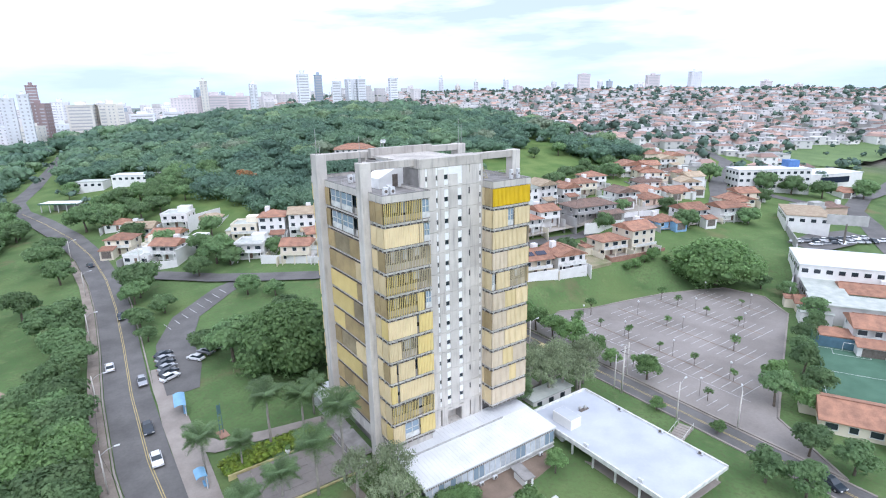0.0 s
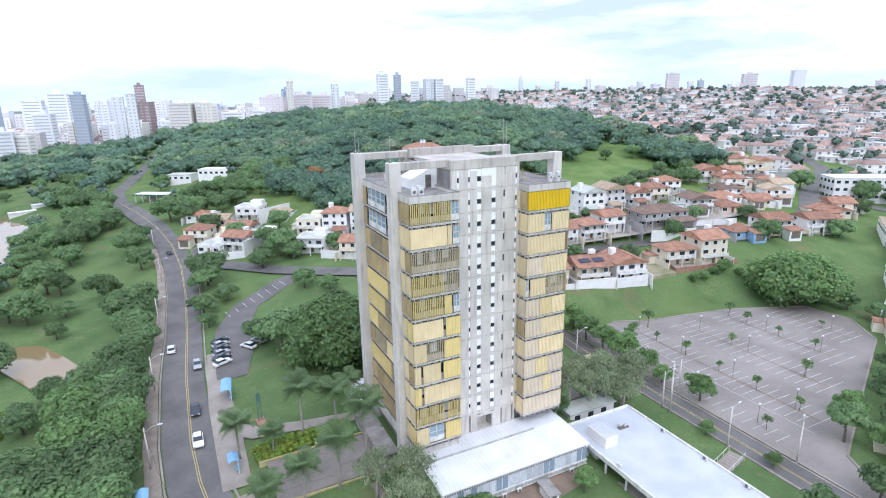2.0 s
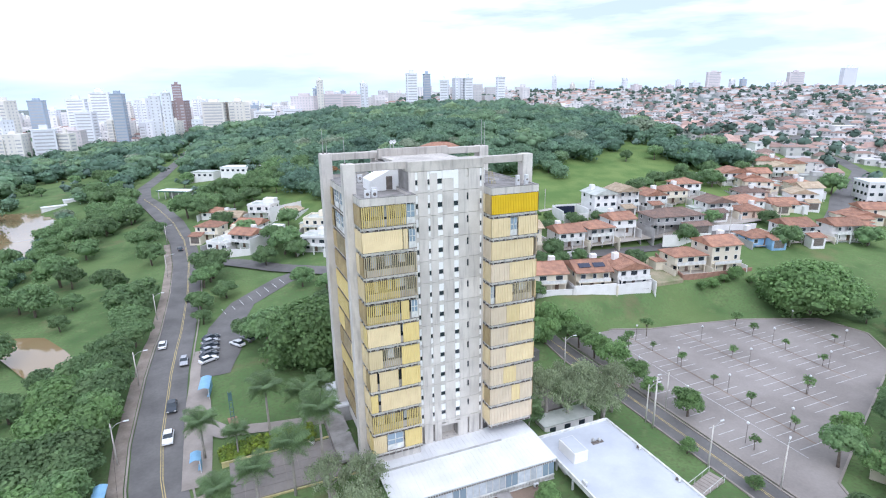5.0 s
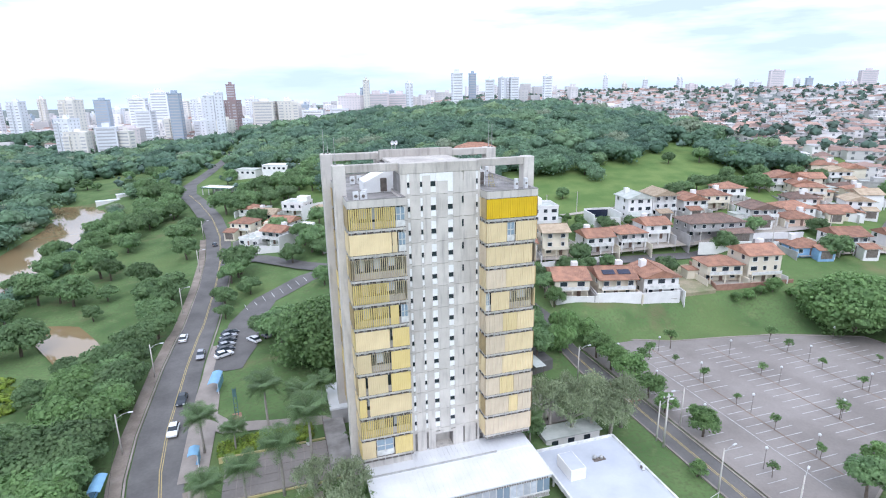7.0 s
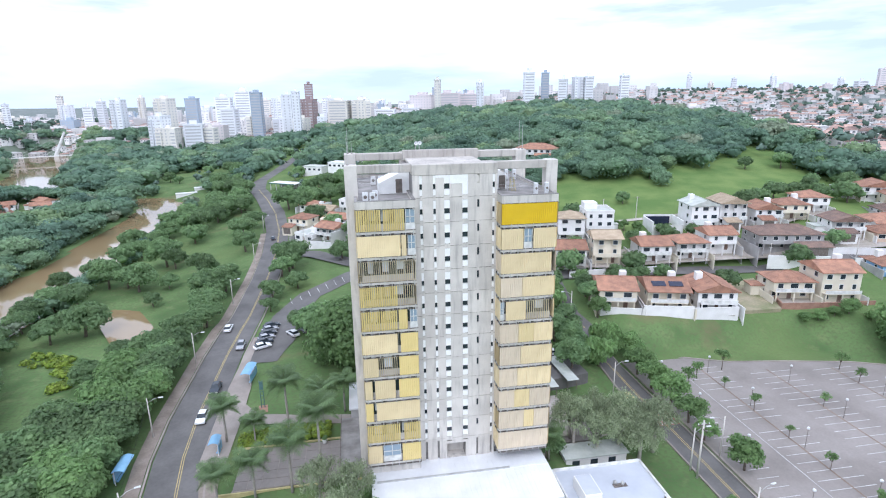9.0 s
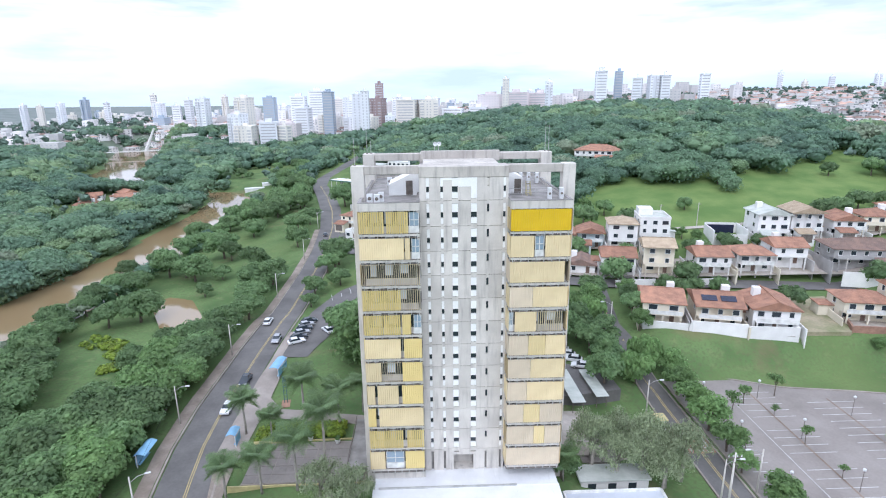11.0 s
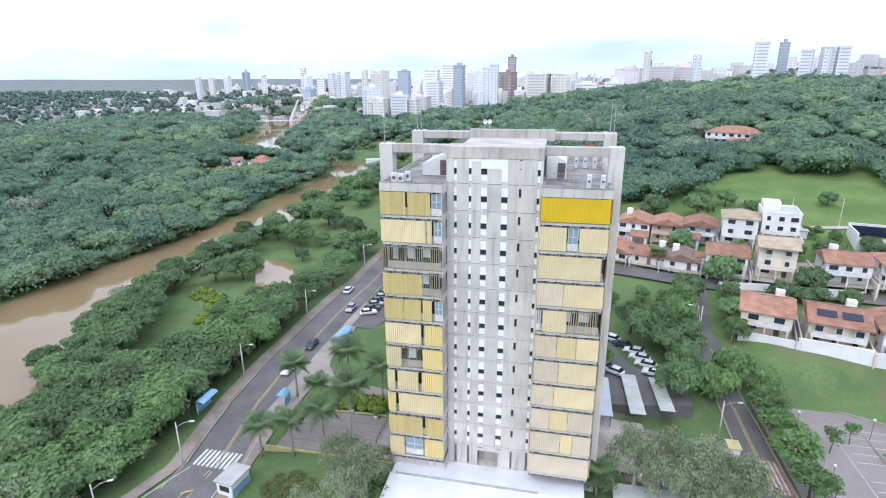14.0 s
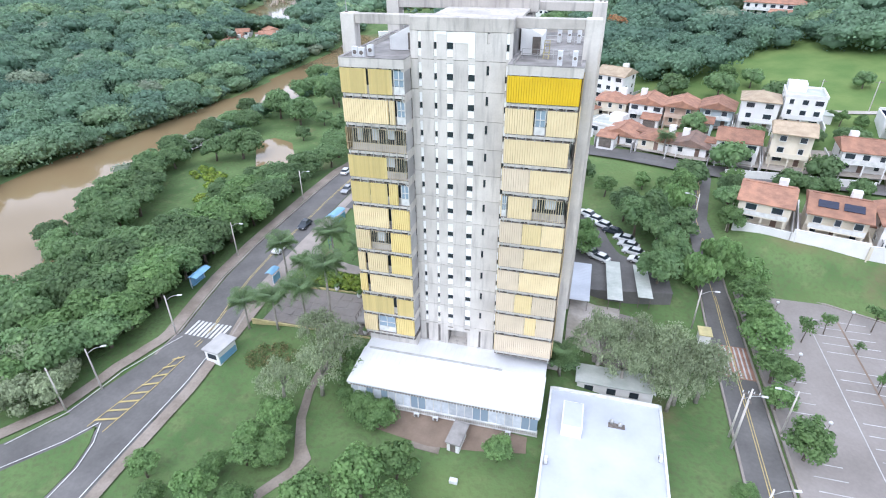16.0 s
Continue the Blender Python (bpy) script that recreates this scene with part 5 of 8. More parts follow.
def crown_arrays(lobes, n, size, squash=0.75, sub=2, core=0.86, droop=0.0, fill=0.84, rough=0.2):
    """Corners and triangles of a crown: dense lobes and leaf sprays round them. lobes: x, y, z, radius."""
    vs, fs, k = [], [], 0
    total = sum(r * r for *_, r in lobes)
    for x, y, z, r in lobes:
        v, f = blob((x, y, z), r * core, squash, rough, sub)
        vs.append(v)
        fs.append(f + k)
        k += len(v)
    for x, y, z, r in lobes:
        m = int(n * r * r / total)
        q = leaf_quads((x, y, z), r, squash, m, size, droop, fill)
        vs.append(q)
        i = np.arange(m)[:, None] * 4 + k
        fs.append(np.concatenate([i + np.array([[0, 1, 2]]), i + np.array([[0, 2, 3]])]))
        k += 4 * m
    return np.concatenate(vs), np.concatenate(fs)


def lobes_for(radius, height, count, spread=0.62, low=0.45, girth=(0.34, 0.50)):
    """Clumps that make an uneven crown of a given radius, above a trunk."""
    out = [(0, 0, height * 0.66, radius * 0.55)]
    for k in range(count):
        a = 2 * math.pi * (k + rng.uniform(-0.3, 0.3)) / count
        d = radius * spread * (rng.uniform(0.75, 1.2) if k % 3 else rng.uniform(0.35, 0.7))
        out.append((math.cos(a) * d, math.sin(a) * d, height * (rng.uniform(low, 0.72) if k % 3 else rng.uniform(0.7, 0.84)), radius * rng.uniform(*girth)))
    return out


def trunk_mesh(name, height, radius, lobes, material, limbs=7):
    s = Shape()
    bend = rng.normal(0, radius * 0.8, 2)
    fork = (bend[0], bend[1], height * 0.42)
    s.tube([(0, 0, -0.4), (bend[0] * 0.4, bend[1] * 0.4, height * 0.2), fork], [radius * 1.25, radius, radius * 0.75], 8)
    for x, y, z, r in lobes[:limbs + 1]:
        s.tube([fork, ((fork[0] + x) / 2, (fork[1] + y) / 2, (fork[2] + z) / 2 + 0.2), (x, y, z)], [radius * 0.55, radius * 0.36, radius * 0.12], 6)
    return s.mesh(name, material, True)


def tree_kind(radius, height, count, n, size, leaf, trunk_r, squash=0.75, spread=0.62, low=0.45, core=0.86, droop=0.0, sub=2, bark="bark", girth=(0.34, 0.50), fill=0.84):
    lobes = lobes_for(radius, height, count, spread, low, girth)
    v, f = crown_arrays(lobes, n, size, squash, sub, core, droop, fill)
    crown = big_mesh("crown", v, f, M[leaf])
    return crown, trunk_mesh("trunk", height, trunk_r, lobes, M[bark])


TREES = {
    "broad": [tree_kind(4.8, 7.8, 15, 2500, 0.52, "leaf", 0.28, core=0.8, sub=1, girth=(0.26, 0.42)) for _ in range(4)],
    "lime": [tree_kind(4.6, 7.6, 15, 2500, 0.50, "leaf_light", 0.26, core=0.8, sub=1, girth=(0.26, 0.42)) for _ in range(2)],
    "orchard": [tree_kind(4.6, 7.5, 12, 850, 0.74, "leaf", 0.28, core=0.86, sub=1, low=0.4, squash=0.85, girth=(0.38, 0.52)) for _ in range(3)],
    "street": [tree_kind(3.2, 6.5, 12, 1900, 0.40, "leaf", 0.2, core=0.74, sub=1, girth=(0.28, 0.45)) for _ in range(3)],
    "light": [tree_kind(3.0, 6.0, 12, 2000, 0.34, "leaf_light", 0.18, core=0.62, sub=1, girth=(0.26, 0.42), fill=0.7) for _ in range(3)],
    "young": [tree_kind(1.5, 4.2, 7, 330, 0.27, "leaf_light", 0.07, core=0.2, low=0.55, sub=1, fill=0.4) for _ in range(3)],
    "sparse": [tree_kind(3.2, 8.6, 20, 4700, 0.16, "leaf_grey", 0.24, squash=1.25, core=0.08, spread=0.74, low=0.5, sub=1, bark="palm_bark", droop=0.9, girth=(0.2, 0.34), fill=0.2) for _ in range(3)],
    "willow": [tree_kind(3.2, 6.5, 9, 1900, 0.62, "leaf_light", 0.2, squash=1.1, droop=1.2, core=0.74, sub=1) for _ in range(2)],
    "shrub": [tree_kind(1.6, 2.4, 9, 2400, 0.165, "leaf_light", 0.08, low=0.35, core=0.76, sub=1) for _ in range(3)],
    "grey": [tree_kind(3.6, 5.6, 11, 2200, 0.36, "leaf_grey", 0.14, low=0.35, core=0.74, sub=1, droop=0.5, girth=(0.3, 0.45), fill=0.7) for _ in range(2)],
    "flame": [tree_kind(5.0, 9.0, 8, 1500, 0.7, "leaf_flame", 0.3, core=0.6, sub=1)],
    "giant": [tree_kind(11.6, 13.0, 40, 13000, 0.70, "leaf_light", 0.5, spread=0.70, low=0.26, core=0.74, sub=1, girth=(0.26, 0.4), fill=0.7)],
}
TREE_LABEL = {
    "broad": "broad dark green shade tree on the grass", "orchard": "broad green garden tree", "lime": "broad yellow-green shade tree beside the avenue", "street": "rounded green street tree", "light": "light green leafy tree",
    "young": "thin young tree with few light leaves", "sparse": "grey-green open-crowned tree with pale twisted limbs", "willow": "drooping light green tree",
    "shrub": "low rounded green shrub", "grey": "grey-green feathery undergrowth tree", "flame": "flame tree with orange blossom above the woods", "giant": "very wide dense fine-leaved green tree",
}


def plant(kind, x, y, scale=1.0, z=None, group=""):
    if any(abs(x - q[0]) < q[2] / 2 + 2.2 and abs(y - q[1]) < q[3] / 2 + 2.2 for q in HOUSE_PLOTS):
        return None
    crown, trunk = TREES[kind][int(rng.integers(len(TREES[kind])))]
    s = scale * float(rng.uniform(0.88, 1.12))
    root = thing("shrub" if kind == "shrub" else "tree", Matrix.LocRotScale((x, y, z_at(x, y) if z is None else z), Euler((0, 0, float(rng.uniform(0, 6.28)))), (s, s, s * float(rng.uniform(0.9, 1.1)))),
                 TREE_LABEL[kind], "shrub" if kind == "shrub" else "tree", group or kind + " trees")
    part("trunk", trunk, root)
    part("crown", crown, root)
    return root


# trees between the avenue and the river: a dense belt, then lawns with groups
for y in np.arange(34, 122, 5.2):
    for k, x in enumerate((-8.2, -14.5, -21.0, -27.5)):
        if rng.random() < 0.93 and not (k > 1 and 92 < y < 128) and not (k == 3 and y > 84):
            plant("lime" if k < 2 and rng.random() < 0.45 else "broad", x + rng.uniform(-1.2, 1.2) - max(0, 52 - y) * 0.5, y + rng.uniform(-1.6, 1.6), 1.06 if k else 0.98, group="riverside belt")
for x, y, s in ((-36, 84, 1.0), (-45, 90, 1.0), (-47, 97, 1.1), (-50, 104, 1.1), (-53, 111, 1.0), (-54, 120, 1.0), (-57, 135, 1.0), (-55, 145, .9), (-56, 152, .9), (-42, 80, .9), (-48, 84, .8), (-33, 76, 1.0), (-31, 68, 1.1), (-34, 60, 1.0), (-38, 92, 1), (-40, 100, 1.1), (-44, 108, 1.1), (-50, 116, 1.1), (-52, 128, 1.0), (-25, 111, .7), (-21.8, 121, .8), (-18, 118, .7),
                (-44, 136, 1.0), (-48, 160, 1.1), (-10, 126, 1.1), (-6, 134, 1.1), (-8, 143, 1.1), (-17, 178, 1.0)):
    plant("broad", x, y, s, group="park trees")
for x, y, s in ((-40, 250, 1.2), (-30, 262, 1.2), (-22, 272, 1.2), (-26, 290, 1.2), (-27, 310, 1.2), (-34, 320, 1.3), (-44, 330, 1.2), (-52, 262, 1.1), (-46, 272, 1.1), (-42, 314, .9), (-50, 350, 1.0), (-92, 400, .9), (-84, 392, .8), (-60, 372, 1.0), (-72, 424, 1.0), (-56, 420, 1.1), (-46, 398, 1.1),
                (-46, 345, 1.3), (-36, 350, 1.2), (-58, 232, 1.0), (-54, 190, .9), (-52, 205, .9)):
    plant("orchard", x, y, s, group="park trees")
for x, y, s in ((-12, 221, 1.3), (-34, 196, 1.2), (-30, 192, 1.0), (-10, 156, 1.3), (-35, 171, 1.2), (-40, 176, 1.1), (-37, 139, 1.2), (-35, 280, 1.1), (-47, 270, 1.1), (-21, 276, 1.1), (-47, 240, 1.1), (-46, 226, 1.0), (-52, 207, .9), (-26, 171, .7),
                (-46, 177, 1.1), (-60, 197, .7), (-26, 156, .6), (-7, 162, 1.2), (-32, 234, .8), (-48, 212, .9), (-10, 236, 1.1), (-8, 202, 1.1), (11, 172, 1.1), (15, 156, .8), (9, 141, .6), (-54, 160, 1.0), (-60, 170, .8), (-62, 182, .9), (-58, 226, .8), (-60, 246, .8)):
    plant("broad", x, y, s, group="park trees")
# trees round the tower
for x, y, s in ((23.0, 117, 1.2), (19.5, 124.5, .9), (38, 125, 1.2), (41, 97, 1.0), (48, 106, 1.2), (47, 97, 1.0), (52, 104, 1.1), (29, 124, 1.0)):
    plant("broad", x, y, s, group="trees beside the tower")
for x, y, s in ((11.6, 175, 1.3), (34.8, 183, 1.2), (33, 192, 1.0), (8.5, 150, .8), (9, 168, 1.0), (36, 152, .8), (42, 146, .7), (28, 176, .9), (2, 262, 1.4), (8, 255, 1.2), (14, 262, 1.3)):
    plant("broad", x, y, s, group="trees along the street")
for x, y, s in ((66, 68.5, 1.1), (69.5, 66.8, 1.2), (73, 67, 1.25), (76.5, 66.2, 1.2), (79.5, 67.5, 1.1), (78.5, 70.5, 1.1), (75.5, 64.8, 1.0), (67, 72, 1.1), (71, 71, 1.2), (75, 71, 1.2)):
    plant("sparse", x, y, s, group="trees behind the hall")
for x, y, s in ((90.0, 92, 1.15), (89.8, 86, 1.1), (90.2, 80, 1.15), (90.2, 74, 1.0), (89.6, 68.5, .85), (91.2, 98, 1.1)):
    plant("light", x, y, s, group="row along the service road")
for x, y, s in ((91.0, 60.5, .95), (90.8, 30, 1.0), (91.6, 24, 1.0), (101.6, 40.5, 1.1), (82.8, 52.5, .55), (85.2, 42.0, .5), (79.0, 31.0, 1.0), (80.5, 26.0, 1.0), (109, 44, .9), (104, 36, .9)):
    plant("light" if s < 0.97 else "street", x, y, s, group="trees at the parking lot")
for x, y, s in ((80, 117, 1.1), (86.8, 100.5, 1.1), (82.6, 95, 1.0), (78.4, 122, 1.0)):
    plant("willow", x, y, s, group="drooping trees by the service road")
for x, y, s in ((72, 108, 1.3), (75, 111, 1.2), (70, 114, 1.2), (76, 104, 1.2), (78, 99, 1.1), (75.5, 92.5, 1.2), (80, 108, 1.2), (89.5, 116, 1.1), (91, 122, 1.1), (92, 128, 1.0), (89, 110, 1.0),
                (63, 100, 1.0), (66, 124, .9), (60, 130, 1.1), (74, 128, .8), (62, 104, 1.0)):
    plant("street" if s > 1.05 else "light", x, y, s, group="trees behind the tower")
for row, (bx, half, ya, yb) in enumerate(lot_rows):
    for y in np.arange(ya + 3 + row, yb, 8.5):
        if rng.random() < 0.75:
            plant("young", bx, y, rng.uniform(0.6, 1.0), -2.3, "young trees in the parking lot")
for x, y in ((108.5, 90.5), (101, 88), (132.7, 86), (97, 85)):
    plant("young", x, y, 1.2, group="young trees in the parking lot")
plant("giant", 157, 84, 1.0)
plant("giant", 33.0, 105.5, 1.08)
for x, y in ((164, 74), (162, 66), (150, 54), (143, 51), (134, 49.5), (126, 46.5), (119, 43), (112, 37.5)):
    plant("street", x, y, rng.uniform(0.8, 1.05), group="trees at the parking lot")
for x, y in ((138, 101.8), (141, 101.2), (144.5, 100.6), (148, 100.2), (152, 98), (160, 96), (168, 98)):
    plant("shrub", x, y, rng.uniform(0.8, 1.5), group="bushes on the bank")
for x, y, s in ((-12.8, 48.6, 1.0), (-6.0, 45.0, .8), (-9.2, 42.8, .9), (-7.5, 49.0, .7), (-15.1, 46.9, 1.1)):
    plant("grey", x, y, s, group="undergrowth by the avenue")
# lawn before the tower
for kind, x, y, s in (("light", 40.5, 42.0, 1.25), ("light", 45.0, 40.0, 1.0), ("light", 36.0, 38.0, 1.0), ("light", 28.6, 45.5, .7), ("sparse", 25.0, 52.6, .95), ("sparse", 29.2, 55.5, 1.1), ("sparse", 30.6, 59.5, 1.15), ("sparse", 26.2, 61.6, .95), ("light", 26.6, 48.6, .72), ("shrub", 28.0, 43.4, 1.3), ("light", 25.4, 42.6, .7), ("shrub", 24.2, 45.6, 1.4), ("light", 43.8, 45.4, .9), ("shrub", 22.4, 40.6, 1.2), ("shrub", 27.6, 36.8, 1.4), ("shrub", 36.2, 53.2, 1.5), ("shrub", 38.8, 52.8, 1.5),
                      ("light", 54.8, 50.8, .7), ("light", 14.8, 38.0, .75), ("light", 23.0, 36.4, .85), ("shrub", 23.8, 50.8, .9), ("shrub", 33.0, 58.6, 1.4), ("shrub", 32.2, 62, 1.3),
                      ("light", 18.4, 35.0, .6), ("street", 60.8, 66.5, .75), ("shrub", 33.2, 55.4, 1.1), ("shrub", 50.0, 43.0, .5), ("shrub", 29.0, 63.5, 1.0)):
    plant(kind, x, y, s, group="plants on the front lawn")


# ---- palms ----
def palm_meshes(height, fronds, length):
    s = Shape()
    s.tube([(0, 0, -0.3), (0.05, 0, height * 0.3), (0.0, 0.04, height * 0.7), (0, 0, height)], [0.26, 0.2, 0.19, 0.13], 10)
    trunk = s.mesh("trunk", M["palm_bark"], True)
    shaft = Shape().tube([(0, 0, height - 0.1), (0, 0, height + 1.1)], [0.16, 0.09], 8).mesh("crownshaft", M["leaf_light"], True)
    out = []
    for k in range(3):
        f = Shape()
        rise = (1.0, 0.62, 0.28)[k]
        pts = []
        for i in range(9):
            t = i / 8
            pts.append(Vector((length * t * (1 - 0.12 * t), 0, length * (rise * t - (0.58 + 0.10 * k) * t * t))))
        f.tube([p[:] for p in pts], [0.045 * (1 - 0.8 * i / 8) for i in range(9)], 4)
        for i in range(1, 9):
            for sub in (0, 0.33, 0.66):
                if i == 8 and sub:
                    continue
                p = pts[i] + (pts[min(i + 1, 8)] - pts[i]) * sub
                reach = 1.15 * math.sin(math.pi * min(0.97, (i + sub) / 9 + 0.08)) + 0.12
                for side in (-1, 1):
                    for lift in (0.16, -0.2):
                        tip = p + Vector((0.45, side * reach, lift - 0.12 * reach))
                        f.face(p + Vector((-0.04, 0, 0)), p + Vector((0.06, 0, 0)), tip + Vector((0.03, 0, 0)), tip + Vector((-0.02, 0, -0.02)))
        out.append(f.mesh("frond", M["palm_leaf"]))
    return trunk, shaft, out


PALM = palm_meshes(7.0, 14, 3.2)


def palm(x, y, s=1.0, tall=1.0, group="royal palms on the forecourt"):
    trunk, shaft, fronds = PALM
    root = thing("palm_tree", Matrix.LocRotScale((x, y, z_at(x, y)), Euler((0, 0, float(rng.uniform(0, 6)))), (s, s, s)), "tall royal palm with a smooth grey trunk", "palm", group)
    part("trunk", trunk, root, at=Matrix.Diagonal((1, 1, tall, 1)))
    part("crownshaft", shaft, root, "smooth green crownshaft", at=Matrix.Translation((0, 0, 7.0 * (tall - 1))))
    for k in range(18):
        part("frond", fronds[k % 3], root, at=pose(0, 0, 7.0 * tall + 0.9 + 0.05 * (k % 4), float(rng.uniform(-8, 8)), float(rng.uniform(-8, 8)), k * 137.5))


for x, y, s, tall in ((11.8, 65.2, .8, .9), (16.9, 65.5, .86, .95), (22.0, 65.7, .95, 1.2), (26.3, 66.0, 1.0, 1.75), (20.0, 81.0, 1.0, 1.3), (14.8, 79.0, .7, .85), (9.7, 81.2, .92, .95), (25.8, 81.4, .95, 1.0), (29.4, 86.0, .8, 1.0), (61.0, 66.0, .75, .75),
                       (33.8, 57.0, .4, 1.0)):
    palm(x, y, s, tall)

# hedge of yellow-green leaves, one clipped mass
hv, hf, hk = [], [], 0
for gx_ in np.arange(12.4, 26.8, 1.0):
    for gy_ in np.arange(78.6, 82.4, 1.0):
        z = z_at(gx_, gy_)
        v, f = crown_arrays([(gx_ + rng.uniform(-.2, .2), gy_ + rng.uniform(-.2, .2), z + 0.55, 0.75)], 40, 0.38, 0.85, 1)
        hv.append(v)
        hf.append(f + hk)
        hk += len(v)
solid("hedge", big_mesh("hedge", np.concatenate(hv), np.concatenate(hf), M["hedge_leaf"]), "yellow-green clipped hedge beside the forecourt", "hedge")
hv, hf, hk = [], [], 0
for cx, cy, w in ((-41, 126.5, 3.2), (-36.5, 124, 2.6), (-32.5, 118.5, 2.2), (-30.5, 111.5, 1.8)):
    for _ in range(12):
        x, y = cx + rng.uniform(-w, w), cy + rng.uniform(-w, w)
        v, f = crown_arrays([(x, y, z_at(x, y) + 0.5, 1.1)], 40, 0.5, 0.7, 1)
        hv.append(v)
        hf.append(f + hk)
        hk += len(v)
solid("flower_bed", big_mesh("flower_bed", np.concatenate(hv), np.concatenate(hf), M["hedge_leaf"]), "bright yellow-green planted bed in the park", "plants", kind="stuff")

# ---- woods: far too many trees to count ----
def dome_lobes(radius, height, count, knob=(0.36, 0.50)):
    """One wide crown of broad, shallow clumps that run into each other."""
    out = [(0, 0, height * 0.52, radius * 0.72), (radius * rng.uniform(-0.2, 0.2), radius * rng.uniform(-0.2, 0.2), height * 0.34, radius * 0.80)]
    for k in range(count):
        a, up = 2.4 * k + rng.uniform(-0.5, 0.5), rng.uniform(0.0, 0.9)
        d = radius * 0.62 * math.sqrt(1 - up * up)
        out.append((math.cos(a) * d, math.sin(a) * d, height * 0.44 + radius * 0.36 * up, radius * rng.uniform(*knob)))
    return out


WOOD_KINDS = [crown_arrays(dome_lobes(6.6, 10.0, 9), 1250, 0.74, 0.66, 1, 0.76, rough=0.3, fill=0.7) for _ in range(5)]
MID_KINDS = [crown_arrays(dome_lobes(6.6, 10.0, 7), 380, 1.1, 0.66, 1, 0.80, rough=0.3, fill=0.74) for _ in range(5)]
FAR_KINDS = [crown_arrays(dome_lobes(6.8, 10.0, 4), 90, 1.8, 0.66, 1, 0.88, rough=0.3, fill=0.76) for _ in range(4)]
TINY_KINDS = [crown_arrays(lobes_for(6.0, 9.0, 1, 0.5, 0.5), 14, 2.4, 0.7, 1) for _ in range(3)]


AVENUE_POINTS = along(AVENUE[9:], 6)


def in_wood(x, y):
    """True where the hill and the river banks are wooded."""
    ragged = 5.0 * np.sin(x * 0.19 + 1.3 * np.sin(y * 0.11)) + 3.0 * np.sin(x * 0.47 + y * 0.31)
    edge = np.interp(x, (30, 66, 79, 91, 103, 118, 128, 141, 155, 180, 206, 233, 269, 300, 400), (246, 212, 198, 203, 207, 226, 228, 212, 207, 217, 234, 243, 256, 266, 300))
    side = np.interp(y, (190, 205, 235, 270, 320, 370, 385, 400), (79, 66, 54, 48, 42, 36, -8, -30))
    hill = (y > edge + ragged) & (x > side) & (x < 300 + 0.25 * (y - 300)) & (y < 650)
    hill &= np.hypot((x - 123) / 14, (y - 263) / 14) > 1
    hill &= bank_distance(x, y, AVENUE_POINTS) > 7
    corner = (x > 228) & (x < 276) & (y > 190) & (y < 226)
    stream = np.interp(y, [q[1] for q in RIVER], [q[0] for q in RIVER])
    west = (x < stream) & (x > -470) & (y > 40) & (y < 620) & (np.hypot((x + 134) / 20, (y - 303) / 34) > 1)
    north = (np.hypot((x + 72) / 32, (y - 405) / 52) > 1) & (x > stream + 5) & (x < -22) & (y > 345) & (y < 650) & (bank_distance(x, y, AVENUE_POINTS) > 7)
    bank = (x > -420) & (x < -120) & (y > 672) & (y < 715)
    return hill | corner | west | north | bank


def scatter(spacing, x0, x1, y0, y1):
    gx_, gy_ = np.meshgrid(np.arange(x0, x1, spacing), np.arange(y0, y1, spacing))
    p = np.stack([gx_.ravel(), gy_.ravel()], 1) + rng.uniform(-0.38, 0.38, (gx_.size, 2)) * spacing
    return p


def joined(kinds, places, scales, tones=None):
    """Many crowns in one mesh; with tones, each crown carries its own leaf tone."""
    vs, fs, ts, k = [], [], [], 0
    z = land(places[:, 0], places[:, 1])
    for i, (x, y) in enumerate(places):
        v, f = kinds[i % len(kinds)]
        a = rng.uniform(0, 6.28)
        c, s = math.cos(a), math.sin(a)
        w = np.empty_like(v)
        w[:, 0] = (v[:, 0] * c - v[:, 1] * s) * scales[i] + x
        w[:, 1] = (v[:, 0] * s + v[:, 1] * c) * scales[i] + y
        w[:, 2] = v[:, 2] * scales[i] * 1.0 + z[i]
        vs.append(w)
        fs.append(f + k)
        k += len(v)
        ts.append(np.full(len(v), 0.5 if tones is None else tones[i]))
    if tones is None:
        return np.concatenate(vs), np.concatenate(fs)
    return np.concatenate(vs), np.concatenate(fs), np.concatenate(ts)


def toned_mesh(name, v, f, t, material):
    me = big_mesh(name, v, f, material)
    me.attributes.new("tone", "FLOAT", "POINT").data.foreach_set("value", t.astype(np.float32))
    return me


def tones_for(places):
    """A tone for each tree: patches of like trees, and single odd ones."""
    patch = 0.5 + 0.16 * np.sin(places[:, 0] * 0.045 + 1.2 * np.sin(places[:, 1] * 0.03)) + 0.10 * np.sin(places[:, 1] * 0.09 + 2.0)
    t = np.clip(patch - 0.06 + rng.normal(0, 0.17, len(places)), 0, 0.9)
    return np.where(rng.random(len(places)) < 0.035, 0.97, t)


def seen(p):
    """Keeps places in the wedge of land that the flight looks over."""
    bearing = np.degrees(np.arctan2(p[:, 0] - 30, p[:, 1] + 5))
    return (bearing > -58) & (bearing < 78)


